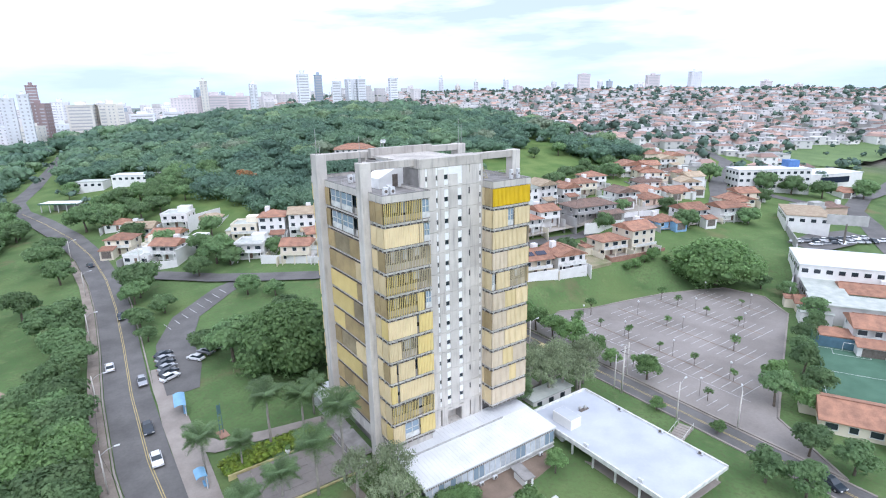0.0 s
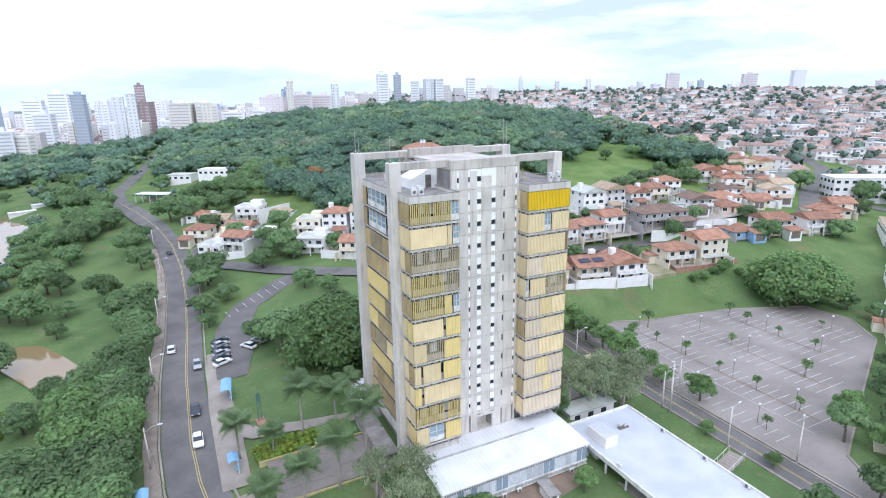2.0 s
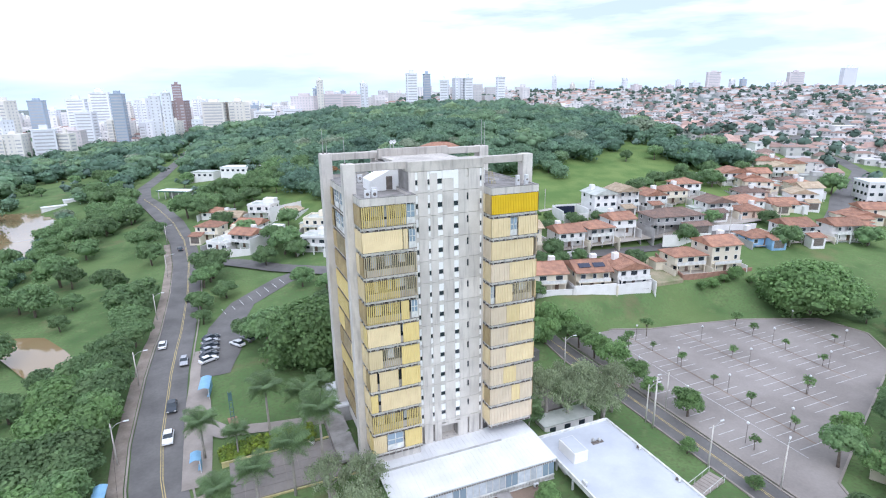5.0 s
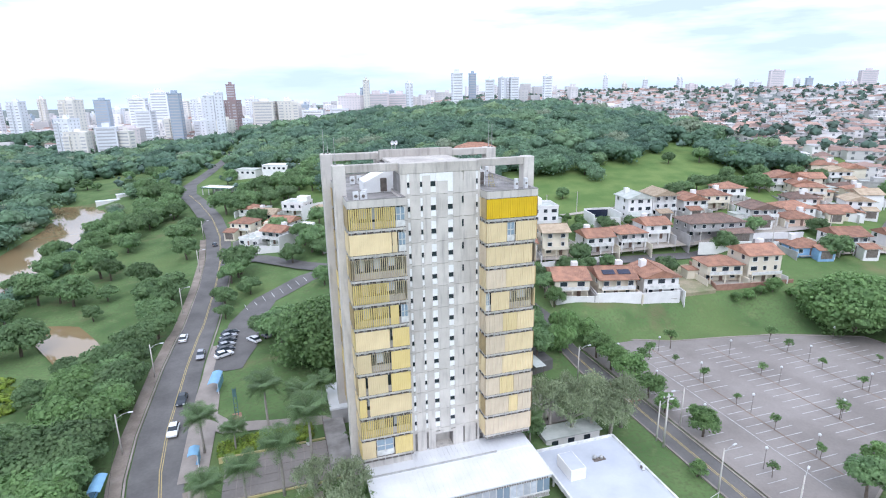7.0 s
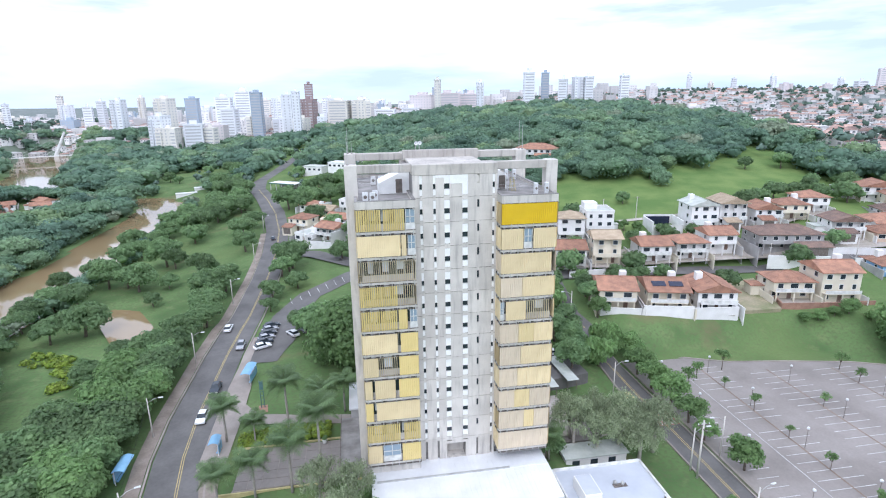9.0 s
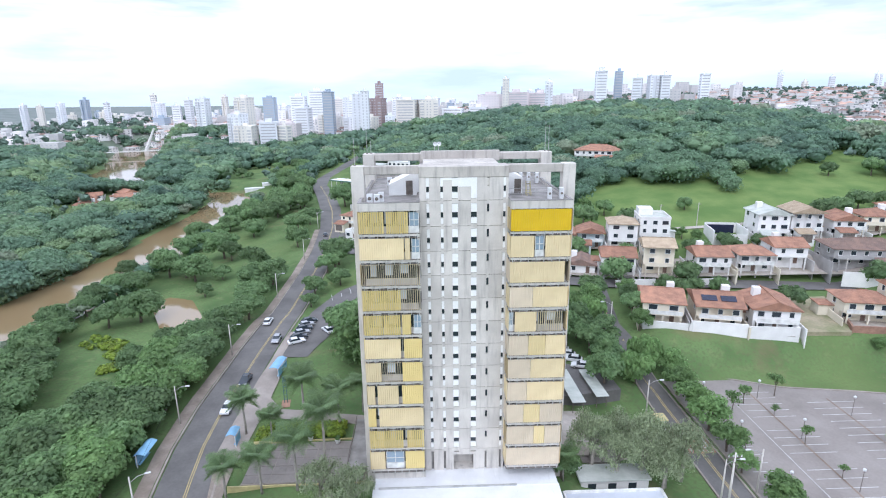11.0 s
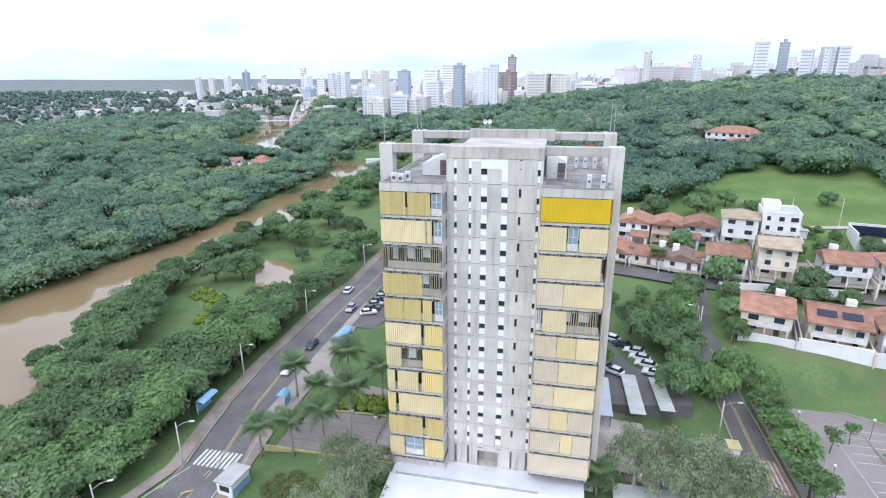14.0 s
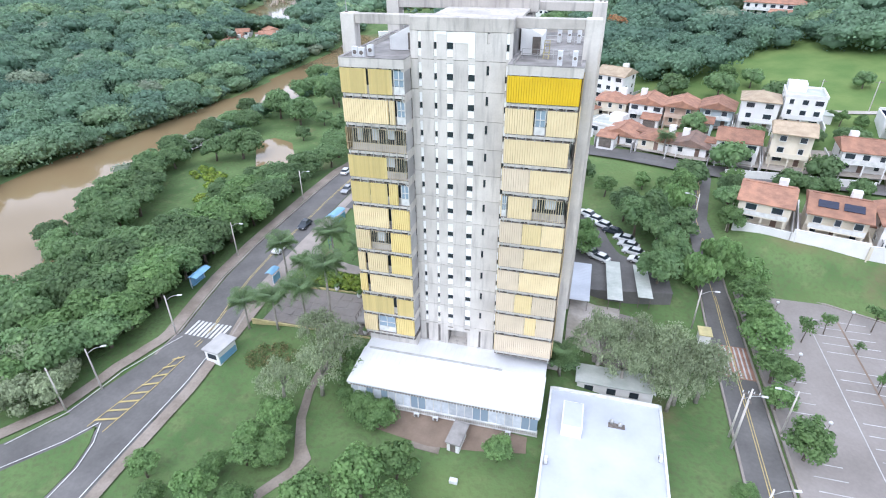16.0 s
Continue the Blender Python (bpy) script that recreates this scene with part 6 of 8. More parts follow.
p = scatter(9.0, -470, 420, 40, 720)
wet = bank_distance(p[:, 0], p[:, 1], RIVER_POINTS)
p = p[in_wood(p[:, 0], p[:, 1]) & (wet > 2.5) & seen(p)]
dist = np.hypot(p[:, 0] - 30, p[:, 1])
size = 0.66 + 0.56 * rng.random(len(p)) + np.where(rng.random(len(p)) < 0.08, 0.3, 0.0)
tone = tones_for(p)
thin = (dist < 420) | (rng.random(len(p)) < 0.72)
p, dist, size, tone = p[thin], dist[thin], np.where(dist > 420, 1.15, 1.0)[thin] * size[thin], tone[thin]
for name, kinds, lo, hi in (("woods", WOOD_KINDS, 0, 265), ("far_woods", MID_KINDS, 265, 420), ("distant_woods", FAR_KINDS, 420, 900)):
    m = (dist >= lo) & (dist < hi)
    solid(name, toned_mesh(name, *joined(kinds, p[m], size[m], tone[m]), M["leaf_forest"]), "dense dark green woodland over hill and river banks" if lo == 0 else "distant dense green woodland on the hill", "woods", kind="stuff")
plant("flame", 67.0, 260.0, 1.0, group="flowering trees")
# more woods on the plain out west
q = scatter(20, -1500, -250, 150, 1500)
qd = np.hypot(q[:, 0], q[:, 1])
q = q[seen(q) & ~in_wood(q[:, 0], q[:, 1]) & (bank_distance(q[:, 0], q[:, 1], RIVER_POINTS) > 8) & (q[:, 1] < 1000 - 0.25 * (q[:, 0] + 300)) & (q[:, 0] < -330) & (rng.random(len(q)) < 0.92)]
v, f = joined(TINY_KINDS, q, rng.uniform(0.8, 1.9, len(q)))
solid("plain_woods", big_mesh("plain_woods", v, f, M["leaf_far"]), "distant woods on the plain tinted blue for haze", "woods", kind="stuff")
# river-side bushes
edge = along([(x + w / 2 + 5, y, 0) for x, y, w in RIVER[3:10]], 5.5)[:, :2]
edge2 = along([(x - w / 2 - 6, y, 0) for x, y, w in RIVER[2:11]], 5.0)[:, :2]
edge = np.concatenate([edge[rng.random(len(edge)) < 0.65], edge2])
edge = edge + rng.normal(0, 1.2, edge.shape)
solid("bank_bushes", toned_mesh("bank_bushes", *joined(MID_KINDS, edge, rng.uniform(0.4, 0.75, len(edge)), np.where(rng.random(len(edge)) < 0.2, 0.97, tones_for(edge))), M["leaf_forest"]), "green bushes along the river bank", "bushes", kind="stuff")
# trees among far houses
p = scatter(14, -1300, 1500, 120, 1700)
d = np.hypot(p[:, 0] - 30, p[:, 1])
p = p[seen(p) & ~in_wood(p[:, 0], p[:, 1]) & (bank_distance(p[:, 0], p[:, 1], RIVER_POINTS) > 8) & (d > 300) & (d < 1250) & (p[:, 0] > -330) & ((np.hypot((p[:, 0] + 310) / 120, (p[:, 1] - 880) / 170) > 1) | (rng.random(len(p)) < 0.25)) & (rng.random(len(p)) < np.where(np.sin(p[:, 0] * 0.021) + np.sin(p[:, 1] * 0.027 + 1) > 0.3, 0.78, 0.36))]
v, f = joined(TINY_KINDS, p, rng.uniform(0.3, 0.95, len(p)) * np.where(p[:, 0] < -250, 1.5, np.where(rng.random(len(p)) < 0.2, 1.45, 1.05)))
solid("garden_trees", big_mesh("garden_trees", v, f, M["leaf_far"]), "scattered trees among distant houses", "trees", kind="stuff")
# single trees on the meadow and among the near houses
for x, y, s in ((205, 215, .8), (222, 214, .9), (158, 212, .6), (134, 188, .6), (93, 138.4, .95), (112, 136.6, .85), (106, 191, .7), (180, 174, .9), (172, 170, .8), (188, 176, 1.0), (150, 170, .6), (200, 168, 1.0),
                (214, 170, 1.0), (118, 131, .5), (112, 132, .5), (131, 154, .6), (140, 152, .5), (102, 158, .6), (92, 159, .6), (82, 164, .7), (120, 152, .6), (142, 120, .5), (84, 186, .9), (96, 182, .9), (110, 178, .9), (75, 168, .7), (157, 142, .6), (130, 120, .7), (158, 128, .7), (184, 112, 1.0), (104, 131, .7), (89, 143, .6), (176, 135, .8), (196, 128, .8), (206, 150, .9), (222, 158, 1.0), (236, 172, 1.0),
                (262, 150, 1.1), (272, 128, 1.2), (282, 120, 1.2), (250, 118, .9), (212, 104, 1.0), (290, 110, 1.1), (310, 100, 1.2), (60, 172, .8), (38, 178, .9), (52, 178, .7), (24, 214, .9), (16, 232, .9), (40, 212, 1.0)):
    plant("orchard", x, y, s, group="trees among the houses")
for x, y, s in ((14, 268, .9), (21, 276, .8), (28, 270, .9), (36, 280, 1.0), (42, 272, .9), (30, 288, .8), (40, 296, 1.0), (46, 286, 1.0), (34, 304, .9), (44, 310, 1.1), (12, 284, .7), (22, 300, .6), (48, 322, 1.1), (42, 356, 1.0), (0, 352, .9), (-2, 340, .8),
                (238, 196, .9), (231, 190, .8), (226, 183, .9), (233, 205, 1.0), (219, 178, .8), (245, 182, .9), (252, 176, .9), (210, 184, .7), (216, 190, .7), (240, 212, 1.0), (248, 196, 1.0), (198, 178, .7), (205, 174, .8), (228, 168, .8), (186, 168, .6),
                (108, 256, .8), (138, 258, .7), (142, 252, .7), (118, 249, .5), (129, 247, .5), (108, 250, .8)):
    plant("orchard", x, y, s, group="trees on the slope")
for x, y, s in ((81.5, 122.5, 1.3), (99, 192, 1.2), (122, 163, .7), (126, 161, .6)):
    plant("light", x, y, s, group="trees among the houses")
for x, y, s in ((74, 132, .9), (121, 167, 1.0), (127, 164, .9), (124, 158.5, .8), (118.5, 160, .9)):
    plant("shrub", x, y, s, group="shrubs among the houses")
palm(79.5, 146.5, 0.8, 0.75, "palms among the houses")
# thicker planting along the river park
for x, y in scatter(10.5, -62, -24, 228, 346):
    if not (x < -44 and y > 272) and bank_distance(np.array([x]), np.array([y]), POND_POINTS)[0] > 5 and bank_distance(np.array([x]), np.array([y]), RIVER_POINTS)[0] > 4 and bank_distance(np.array([x]), np.array([y]), AVENUE_POINTS)[0] > 5 and rng.random() < 0.42:
        plant("orchard", x, y, rng.uniform(0.8, 1.15), group="park trees")
# low flowering bed on the lawn
hv, hf, hk = [], [], 0
for _ in range(230):
    a, r = rng.uniform(0, 6.28), math.sqrt(rng.random())
    x, y = 19.2 + 4.4 * r * math.cos(a), 59.6 + 2.9 * r * math.sin(a)
    q = leaf_quads((x, y, z_at(x, y) + 0.12), 0.42, 0.6, 10, 0.2)
    hv.append(q)
    i = np.arange(10)[:, None] * 4 + hk
    hf.append(np.concatenate([i + np.array([[0, 1, 2]]), i + np.array([[0, 2, 3]])]))
    hk += len(q)
solid("flower_bed", big_mesh("flower_bed", np.concatenate(hv), np.concatenate(hf), M["leaf_bed"]), "low red-green flowering bed on the lawn", "plants", kind="stuff")
for x, y, s in ((91, 144, .6), (103, 140.5, .6), (121, 139, .65), (139.5, 137, .6), (112, 151, .6), (122, 150, .7), (101, 153, .6), (131, 150, .7), (142, 148, .7), (87, 158, .7), (152, 135, .5), (84, 130, .8), (108, 131, .5)):
    plant("orchard", x, y, s, group="trees among the houses")
for x, y, s in ((10, 292, 1.0), (18, 290, 1.1), (26, 296, 1.0), (33, 294, 1.1), (14, 304, .9), (27, 308, .9), (38, 306, 1.1), (20, 314, .7), (46, 300, 1.1), (52, 312, 1.2), (8, 276, .9), (50, 268, 1.1), (56, 280, 1.2), (36, 322, .8), (58, 296, 1.2), (30, 262, 1.0), (22, 258, .9)):
    plant("orchard", x, y, s, group="trees on the slope")


# ---- houses ----
def roof_shape(w, d, z, rise, sort, over=0.5):
    """A hipped or gabled tile roof with real thickness, over w by d."""
    s = Shape()
    a, b = w / 2 + over, d / 2 + over
    t = 0.18
    if sort == "hip":
        r = max(a - b, 0.01)
        top = [(-r, 0, z + rise), (r, 0, z + rise)]
    else:
        top = [(-a, 0, z + rise), (a, 0, z + rise)]
    low = [(-a, -b, z), (a, -b, z), (a, b, z), (-a, b, z)]
    s.v = low + top + [(x, y, q - t) for x, y, q in low]
    s.f = [(0, 1, 5, 4), (2, 3, 4, 5), (1, 2, 5), (3, 0, 4), (0, 6, 7, 1), (1, 7, 8, 2), (2, 8, 9, 3), (3, 9, 6, 0), (9, 8, 7, 6)]
    return s


def ridge_roof(w, d, z, rise, over=0.55):
    """A gabled tile roof with its ridge along the depth, so that the gable looks to the street."""
    s = Shape()
    a, b, t = w / 2 + over, d / 2 + over, 0.18
    low = [(-a, -b, z), (a, -b, z), (a, b, z), (-a, b, z)]
    s.v = low + [(0, -b, z + rise), (0, b, z + rise)] + [(x, y, q - t) for x, y, q in low]
    s.f = [(0, 4, 5, 3), (1, 2, 5, 4), (0, 1, 4), (2, 3, 5), (0, 6, 7, 1), (1, 7, 8, 2), (2, 8, 9, 3), (3, 9, 6, 0), (9, 8, 7, 6)]
    return s


GLASS_ME = {k: Shape().box(-k / 2, 0.0, -0.55, k / 2, 0.06, 0.6).mesh("pane", M["glass"]) for k in (0.9, 1.25, 1.8)}
FRAME_ME = {k: Shape().box(-k / 2 - 0.1, -0.05, -0.65, -k / 2, 0.05, 0.7).box(k / 2, -0.05, -0.65, k / 2 + 0.1, 0.05, 0.7).box(-k / 2, -0.05, 0.6, k / 2, 0.05, 0.7).box(-k / 2 - 0.12, -0.12, -0.67, k / 2 + 0.12, 0.05, -0.55).mesh("window", M["rail_white"]) for k in GLASS_ME}
DOOR_ME = Shape().box(-0.5, -0.05, 0, 0.5, 0.03, 2.1).mesh("door", M["tile_brown"])


def house(x, y, w, d, floors, turn, roof, wall, tile, label="", z=None, group="houses", name="house", yard=True):
    """A house with storeys, windows, porch, balcony, roof, low wing and yard walls; its front looks to -y before turning."""
    z = z_at(x, y) if z is None else z
    r = random.Random(int(x * 7 + y * 13))
    root = thing(name, pose(x, y, z, 0, 0, turn), label or "%s house with a %s roof" % (wall.replace("wall_", "") + " rendered", {"tile_orange": "orange clay tile", "tile_brown": "brown tile", "tile_sand": "sandy tile"}.get(tile, "flat")), "house", group)
    h = 2.6 * floors
    porch = 1.7 if floors > 1 and r.random() < 0.7 else 0.0
    part("wall", Shape().box(-w / 2, -d / 2 + porch, -5.0, w / 2, d / 2, 2.5).mesh("wall", M[wall]), root)
    if floors > 1:
        part("upper_wall", Shape().box(-w / 2, -d / 2 + (0.9 if r.random() < 0.4 else 0.0), 2.5, w / 2, d / 2, h).mesh("upper_wall", M[wall]), root)
    rise = min(w, d) * 0.17 + 0.3
    if roof == "flat":
        for ax, ay, bx, by in ((-w / 2 - 0.1, -d / 2 - 0.1, w / 2 + 0.1, -d / 2 + 0.15), (-w / 2 - 0.1, d / 2 - 0.15, w / 2 + 0.1, d / 2 + 0.1), (-w / 2 - 0.1, -d / 2 + 0.15, -w / 2 + 0.15, d / 2 - 0.15), (w / 2 - 0.15, -d / 2 + 0.15, w / 2 + 0.1, d / 2 - 0.15)):
            part("parapet", Shape().box(ax, ay, h, bx, by, h + 0.7).mesh("parapet", M[wall]), root)
        part("roof", Shape().box(-w / 2 + 0.15, -d / 2 + 0.15, h, w / 2 - 0.15, d / 2 - 0.15, h + 0.12).mesh("roof", M[tile if tile in M else "fibre"]), root)
        k = r.choice((-1, 1))
        part("roof_room", Shape().box(k * w * 0.22 - w * 0.24, 0.2, h, k * w * 0.22 + w * 0.24, d / 2 - 0.3, h + 2.3).mesh("roof_room", M[wall], bevel=0.05), root)
    elif roof == "gable" and r.random() < 0.45:
        part("roof", ridge_roof(w, d, h, rise).mesh("roof", M[tile]), root)
        s = Shape()
        for sy in (-1, 1):
            s.face((-w / 2, sy * d / 2, h - 0.02), (w / 2, sy * d / 2, h - 0.02), (0, sy * d / 2, h + rise * 0.9))
        part("gable_wall", s.mesh("gable_wall", M[wall]), root)
        part("ridge", Shape().box(-0.12, -d / 2 - 0.5, h + rise - 0.03, 0.12, d / 2 + 0.5, h + rise + 0.12).mesh("ridge", M[tile]), root)
    else:
        part("roof", roof_shape(w, d, h, rise, roof).mesh("roof", M[tile]), root)
        if roof != "hip":
            s = Shape()
            for sx in (-1, 1):
                s.face((sx * w / 2, -d / 2, h - 0.02), (sx * w / 2, d / 2, h - 0.02), (sx * w / 2, 0, h + rise * 0.9))
            part("gable_wall", s.mesh("gable_wall", M[wall]), root)
        key = w if roof != "hip" else max(w - d, 0.6)
        part("ridge", Shape().box(-key / 2, -0.12, h + rise - 0.03, key / 2, 0.12, h + rise + 0.12).mesh("ridge", M[tile]), root)
    if roof != "flat" and r.random() < 0.4:
        q = r.choice((-1, 1)) * w * 0.24
        part("water_tank", Shape().box(q - 0.8, d * 0.08, h, q + 0.8, d * 0.08 + 1.6, h + rise + 0.9).mesh("water_tank", M["wall_white"], bevel=0.05), root, "white rendered tank housing")
    n = max(2, int(w / 3.0))
    for fl in range(floors):
        face = -d / 2 + (porch if fl == 0 else 0.0)
        for k in range(n):
            px = -w / 2 + (k + 0.5) * w / n
            if fl == 0 and k == n // 2:
                part("door", DOOR_ME, root, at=Matrix.Translation((px, face, 0.05)))
                continue
            kk = r.choice((0.9, 1.25, 1.8))
            win = part("window", FRAME_ME[kk], root, at=Matrix.Translation((px, face - 0.02, fl * 2.6 + 1.45)))
            part("pane", GLASS_ME[kk], win, at=Matrix.Translation((0, -0.02, 0)))
        for side in (-1, 1):
            for k in range(max(1, int(d / 4.5))):
                if r.random() < 0.25:
                    continue
                py = -d / 2 + (k + 0.55) * d / max(1, int(d / 4.5))
                kk = r.choice((0.9, 1.25))
                win = part("window", FRAME_ME[kk], root, at=pose(side * (w / 2 + 0.02), py, fl * 2.6 + 1.45, 0, 0, side * 90))
                part("pane", GLASS_ME[kk], win, at=Matrix.Translation((0, -0.02, 0)))
    if floors > 1:
        out = 1.3 if not porch else 0.6
        bal = part("balcony", Shape().box(-w * 0.46, -d / 2 - out, 2.4, w * 0.46, -d / 2 + porch, 2.6).mesh("balcony", M[wall]), root)
        part("balustrade", Shape().box(-w * 0.46, -d / 2 - out, 2.6, w * 0.46, -d / 2 - out + 0.1, 3.45).mesh("balustrade", M["rail_white" if r.random() < 0.6 else wall]), bal)
        for k in range(3):
            px = -w * 0.43 + k * w * 0.43
            part("post", Shape().box(px - 0.14, -d / 2 - out + 0.05, -1.2, px + 0.14, -d / 2 - out + 0.33, 2.4).mesh("post", M[wall]), bal)
    if r.random() < 0.55 and roof != "flat":
        # a lower wing before the house
        side = r.choice((-1, 1))
        ww, wd = w * 0.5, 3.2
        cx, cy = side * w * 0.25, -d / 2 - wd / 2 - (1.3 if floors > 1 else 0)
        back = cy + wd / 2
        part("wing", Shape().box(cx - ww / 2, cy - wd / 2, -5.0, cx + ww / 2, back, 2.5).mesh("wing", M[wall]), root)
        s = Shape()
        a, b, t = ww / 2 + 0.35, cy - wd / 2 - 0.4, 0.15
        s.v = [(cx - a, b, 2.5), (cx + a, b, 2.5), (cx + a, back, 3.4), (cx - a, back, 3.4), (cx - a, b, 2.5 - t), (cx + a, b, 2.5 - t), (cx + a, back, 3.4 - t), (cx - a, back, 3.4 - t)]
        s.f = [(0, 1, 2, 3), (7, 6, 5, 4), (0, 4, 5, 1), (1, 5, 6, 2), (2, 6, 7, 3), (3, 7, 4, 0)]
        part("wing_roof", s.mesh("wing_roof", M[tile]), root)
        part("garage_door", Shape().box(cx - ww * 0.36, cy - wd / 2 - 0.05, -0.3, cx + ww * 0.36, cy - wd / 2, 2.1).mesh("garage_door", M["frame_metal"]), root)
    if r.random() < 0.6:
        # a rear or side extension with its own lean-to or flat roof
        side, ew, ed = r.choice((-1, 1)), r.uniform(2.2, 3.2), d * r.uniform(0.4, 0.6)
        x0, x1 = (w / 2, w / 2 + ew) if side > 0 else (-w / 2 - ew, -w / 2)
        part("extension", Shape().box(x0, d / 2 - ed, -5.0, x1, d / 2, 2.6).mesh("extension", M[wall]), root)
        part("extension_roof", Shape().box(x0 - 0.2, d / 2 - ed - 0.3, 2.6, x1 + 0.2, d / 2 + 0.2, 2.8).mesh("extension_roof", M["fibre" if r.random() < 0.6 else tile]), root)
    if yard:
        # rendered yard walls on either side
        for sx in (-1, 1):
            wx = sx * (w / 2 + 0.9)
            part("yard_wall", Shape().box(wx - 0.1, -d / 2 - 2.2, -4.0, wx + 0.1, d / 2 + 3.0, 1.5 + r.uniform(0, 0.5)).mesh("yard_wall", M[r.choice(("wall_white", "wall_white", "wall_cream", "wall_grey"))]), root)
    return root


def garden_wall(a, b, height, material="wall_white", label="white rendered garden wall", z=None, sink=2.0):
    """A wall between two places, level along its top."""
    za = max(z_at(*a), z_at(*b)) if z is None else z
    d = Vector((b[0] - a[0], b[1] - a[1]))
    s = Shape().box(0, -0.12, -sink, d.length, 0.12, height).box(-0.05, -0.17, height, d.length + 0.05, 0.17, height + 0.12)
    return solid("garden_wall", s.mesh("garden_wall", M[material]), label, "wall", pose(a[0], a[1], za, 0, 0, math.degrees(math.atan2(d.y, d.x))), "garden walls")


# front row above the bank
house(96.0, 116.5, 8.8, 11, 2, -16, "gable", "wall_cream", "tile_orange", "cream house with a big orange tile roof and balcony")
solar_house = house(107.2, 113.2, 9.4, 11, 2, -15, "long", "wall_cream", "tile_orange", "cream house with dark solar panels on its orange roof")
for k in (-1, 1):
    part("solar_panel", Shape().box(-1.6, -1.0, 0, 1.6, 1.0, 0.08).mesh("solar_panel", M["solar"]), solar_house, "dark solar water heater", at=pose(k * 2.0, -2.9, 6.28, 17.4, 0, 0))
house(118.0, 110.8, 9.2, 10.5, 2, -12, "gable", "wall_white", "tile_orange", "white house with blue balcony and orange roof")
for a, b, h_ in (((89.9, 110.7), (99.4, 107.7), 1.6), ((99.4, 107.7), (110.6, 104.9), 2.4), ((110.6, 104.9), (121.2, 103.6), 2.0), ((89.9, 110.7), (92.5, 122), 1.6), ((121.2, 103.6), (124, 114), 1.8)):
    garden_wall(a, b, h_, z=3.9)
house(140.6, 112.4, 10, 8, 2, -12, "hip", "wall_cream", "tile_orange", "low cream wing with an orange roof")
house(151.0, 110.3, 9.5, 9.5, 3, -10, "gable", "wall_cream", "tile_orange", "tall cream house with open balconies and orange roof")
for a, b in (((134.5, 105.6), (146, 103.6)), ((146, 103.6), (157.5, 102.6)), ((134.2, 105.2), (143.6, 126.2))):
    garden_wall(a, b, 1.5, "brick", "red brick retaining wall", 3.6)
for x, y, w, d, floors, turn, roof, wall, tile in HOUSE_PLOTS:
    house(x, y, w, d, floors, turn, roof, wall, tile)
WEST_HOUSES = [
    (16, 205, 9, 8, 1, -40), (24, 201, 9, 8, 2, -40), (32, 204, 10, 8, 1, -38), (12, 222, 9, 8, 2, -30), (20, 240, 11, 9, 1, -30), (33, 236, 10, 9, 2, -30), (27, 222, 10, 8, 1, -34), (50, 200, 9, 9, 2, -30), (58, 194, 9, 9, 3, -28),
    (67, 189, 9, 9, 3, -26), (46, 180, 9, 8, 2, -34), (57, 168, 9, 8, 2, -34), (66, 162, 8, 8, 1, -28), (14, 254, 10, 8, 1, -25), (42, 228, 10, 8, 1, -32), (22, 213, 8, 7, 1, -36)]
for k, (x, y, w, d, fl, t) in enumerate(WEST_HOUSES):
    house(x, y, w, d, fl, t, ("flat", "gable", "flat", "hip", "gable")[k % 5], ("wall_white", "wall_white", "wall_white", "wall_cream")[k % 4], ("fibre", "tile_orange", "fibre", "tile_orange", "tile_sand")[k % 5])
for a, b, h_ in (((24, 190), (34, 202), 3.6), ((34, 222), (48, 232), 3.8), ((13, 194), (24, 190), 2.2), ((46, 172), (62, 158), 2.2), ((14, 200), (20, 212), 2.0)):
    garden_wall(a, b, h_)
house(127, 269, 21, 13, 2, -25, "hip", "wall_white", "tile_orange", "villa with a wide orange roof amid the woods")
house(176, 268, 9, 8, 1, -25, "hip", "wall_pink", "tile_orange", "small orange-roofed house amid the woods")
for a, b in (((92, 135.5), (103, 136)), ((106, 135.8), (122, 135)), ((72, 150.5), (84, 145)), ((150, 130.2), (166, 125.6)), ((170, 131.4), (188, 126.5)), ((172, 123.4), (190, 118.2))):
    garden_wall(a, b, 1.9)
for k, line in enumerate(([(66, 159, 12), (86, 148.5, 13), (106, 143.5, 13), (131, 141.5, 12), (150, 140.5, 12), (170, 137, 12), (200, 137, 12)], [(64, 173, 10), (88, 167, 12), (112, 164, 12)],
                          [(143, 160.5, 12), (170, 158.5, 12), (196, 165, 10)], [(91.5, 117, 12), (112, 112, 12), (122, 109, 12)], [(202, 146, 14), (222, 155, 16), (236, 164, 14)], [(174, 119, 10), (194, 116.5, 11), (214, 112, 11)],
                          [(136, 112.5, 10), (156, 109.5, 10)])):
    solid("yard_paving_" + str(k), ribbon(line, 0.12).mesh("yard_paving", M["yard"]), "pale worn paving of house yards", "paving", kind="structure")
solid("bare_plot", Shape().prism([(123.5, 105.0), (133.6, 104.6), (142.8, 126.0), (123.0, 126.0)], 3.2, 4.28).mesh("bare_plot", M["dry_plot"]), "bare dry building plot between houses", "bare ground", kind="structure")
solid("meadow_path", ribbon([(117, 172.5, 2.2), (126, 171.4, 2.4), (142, 170.4, 2.4), (160, 172, 2.4)], 0.1).mesh("meadow_path", M["yard"]), "grey worn path along the meadow", "path", kind="structure")
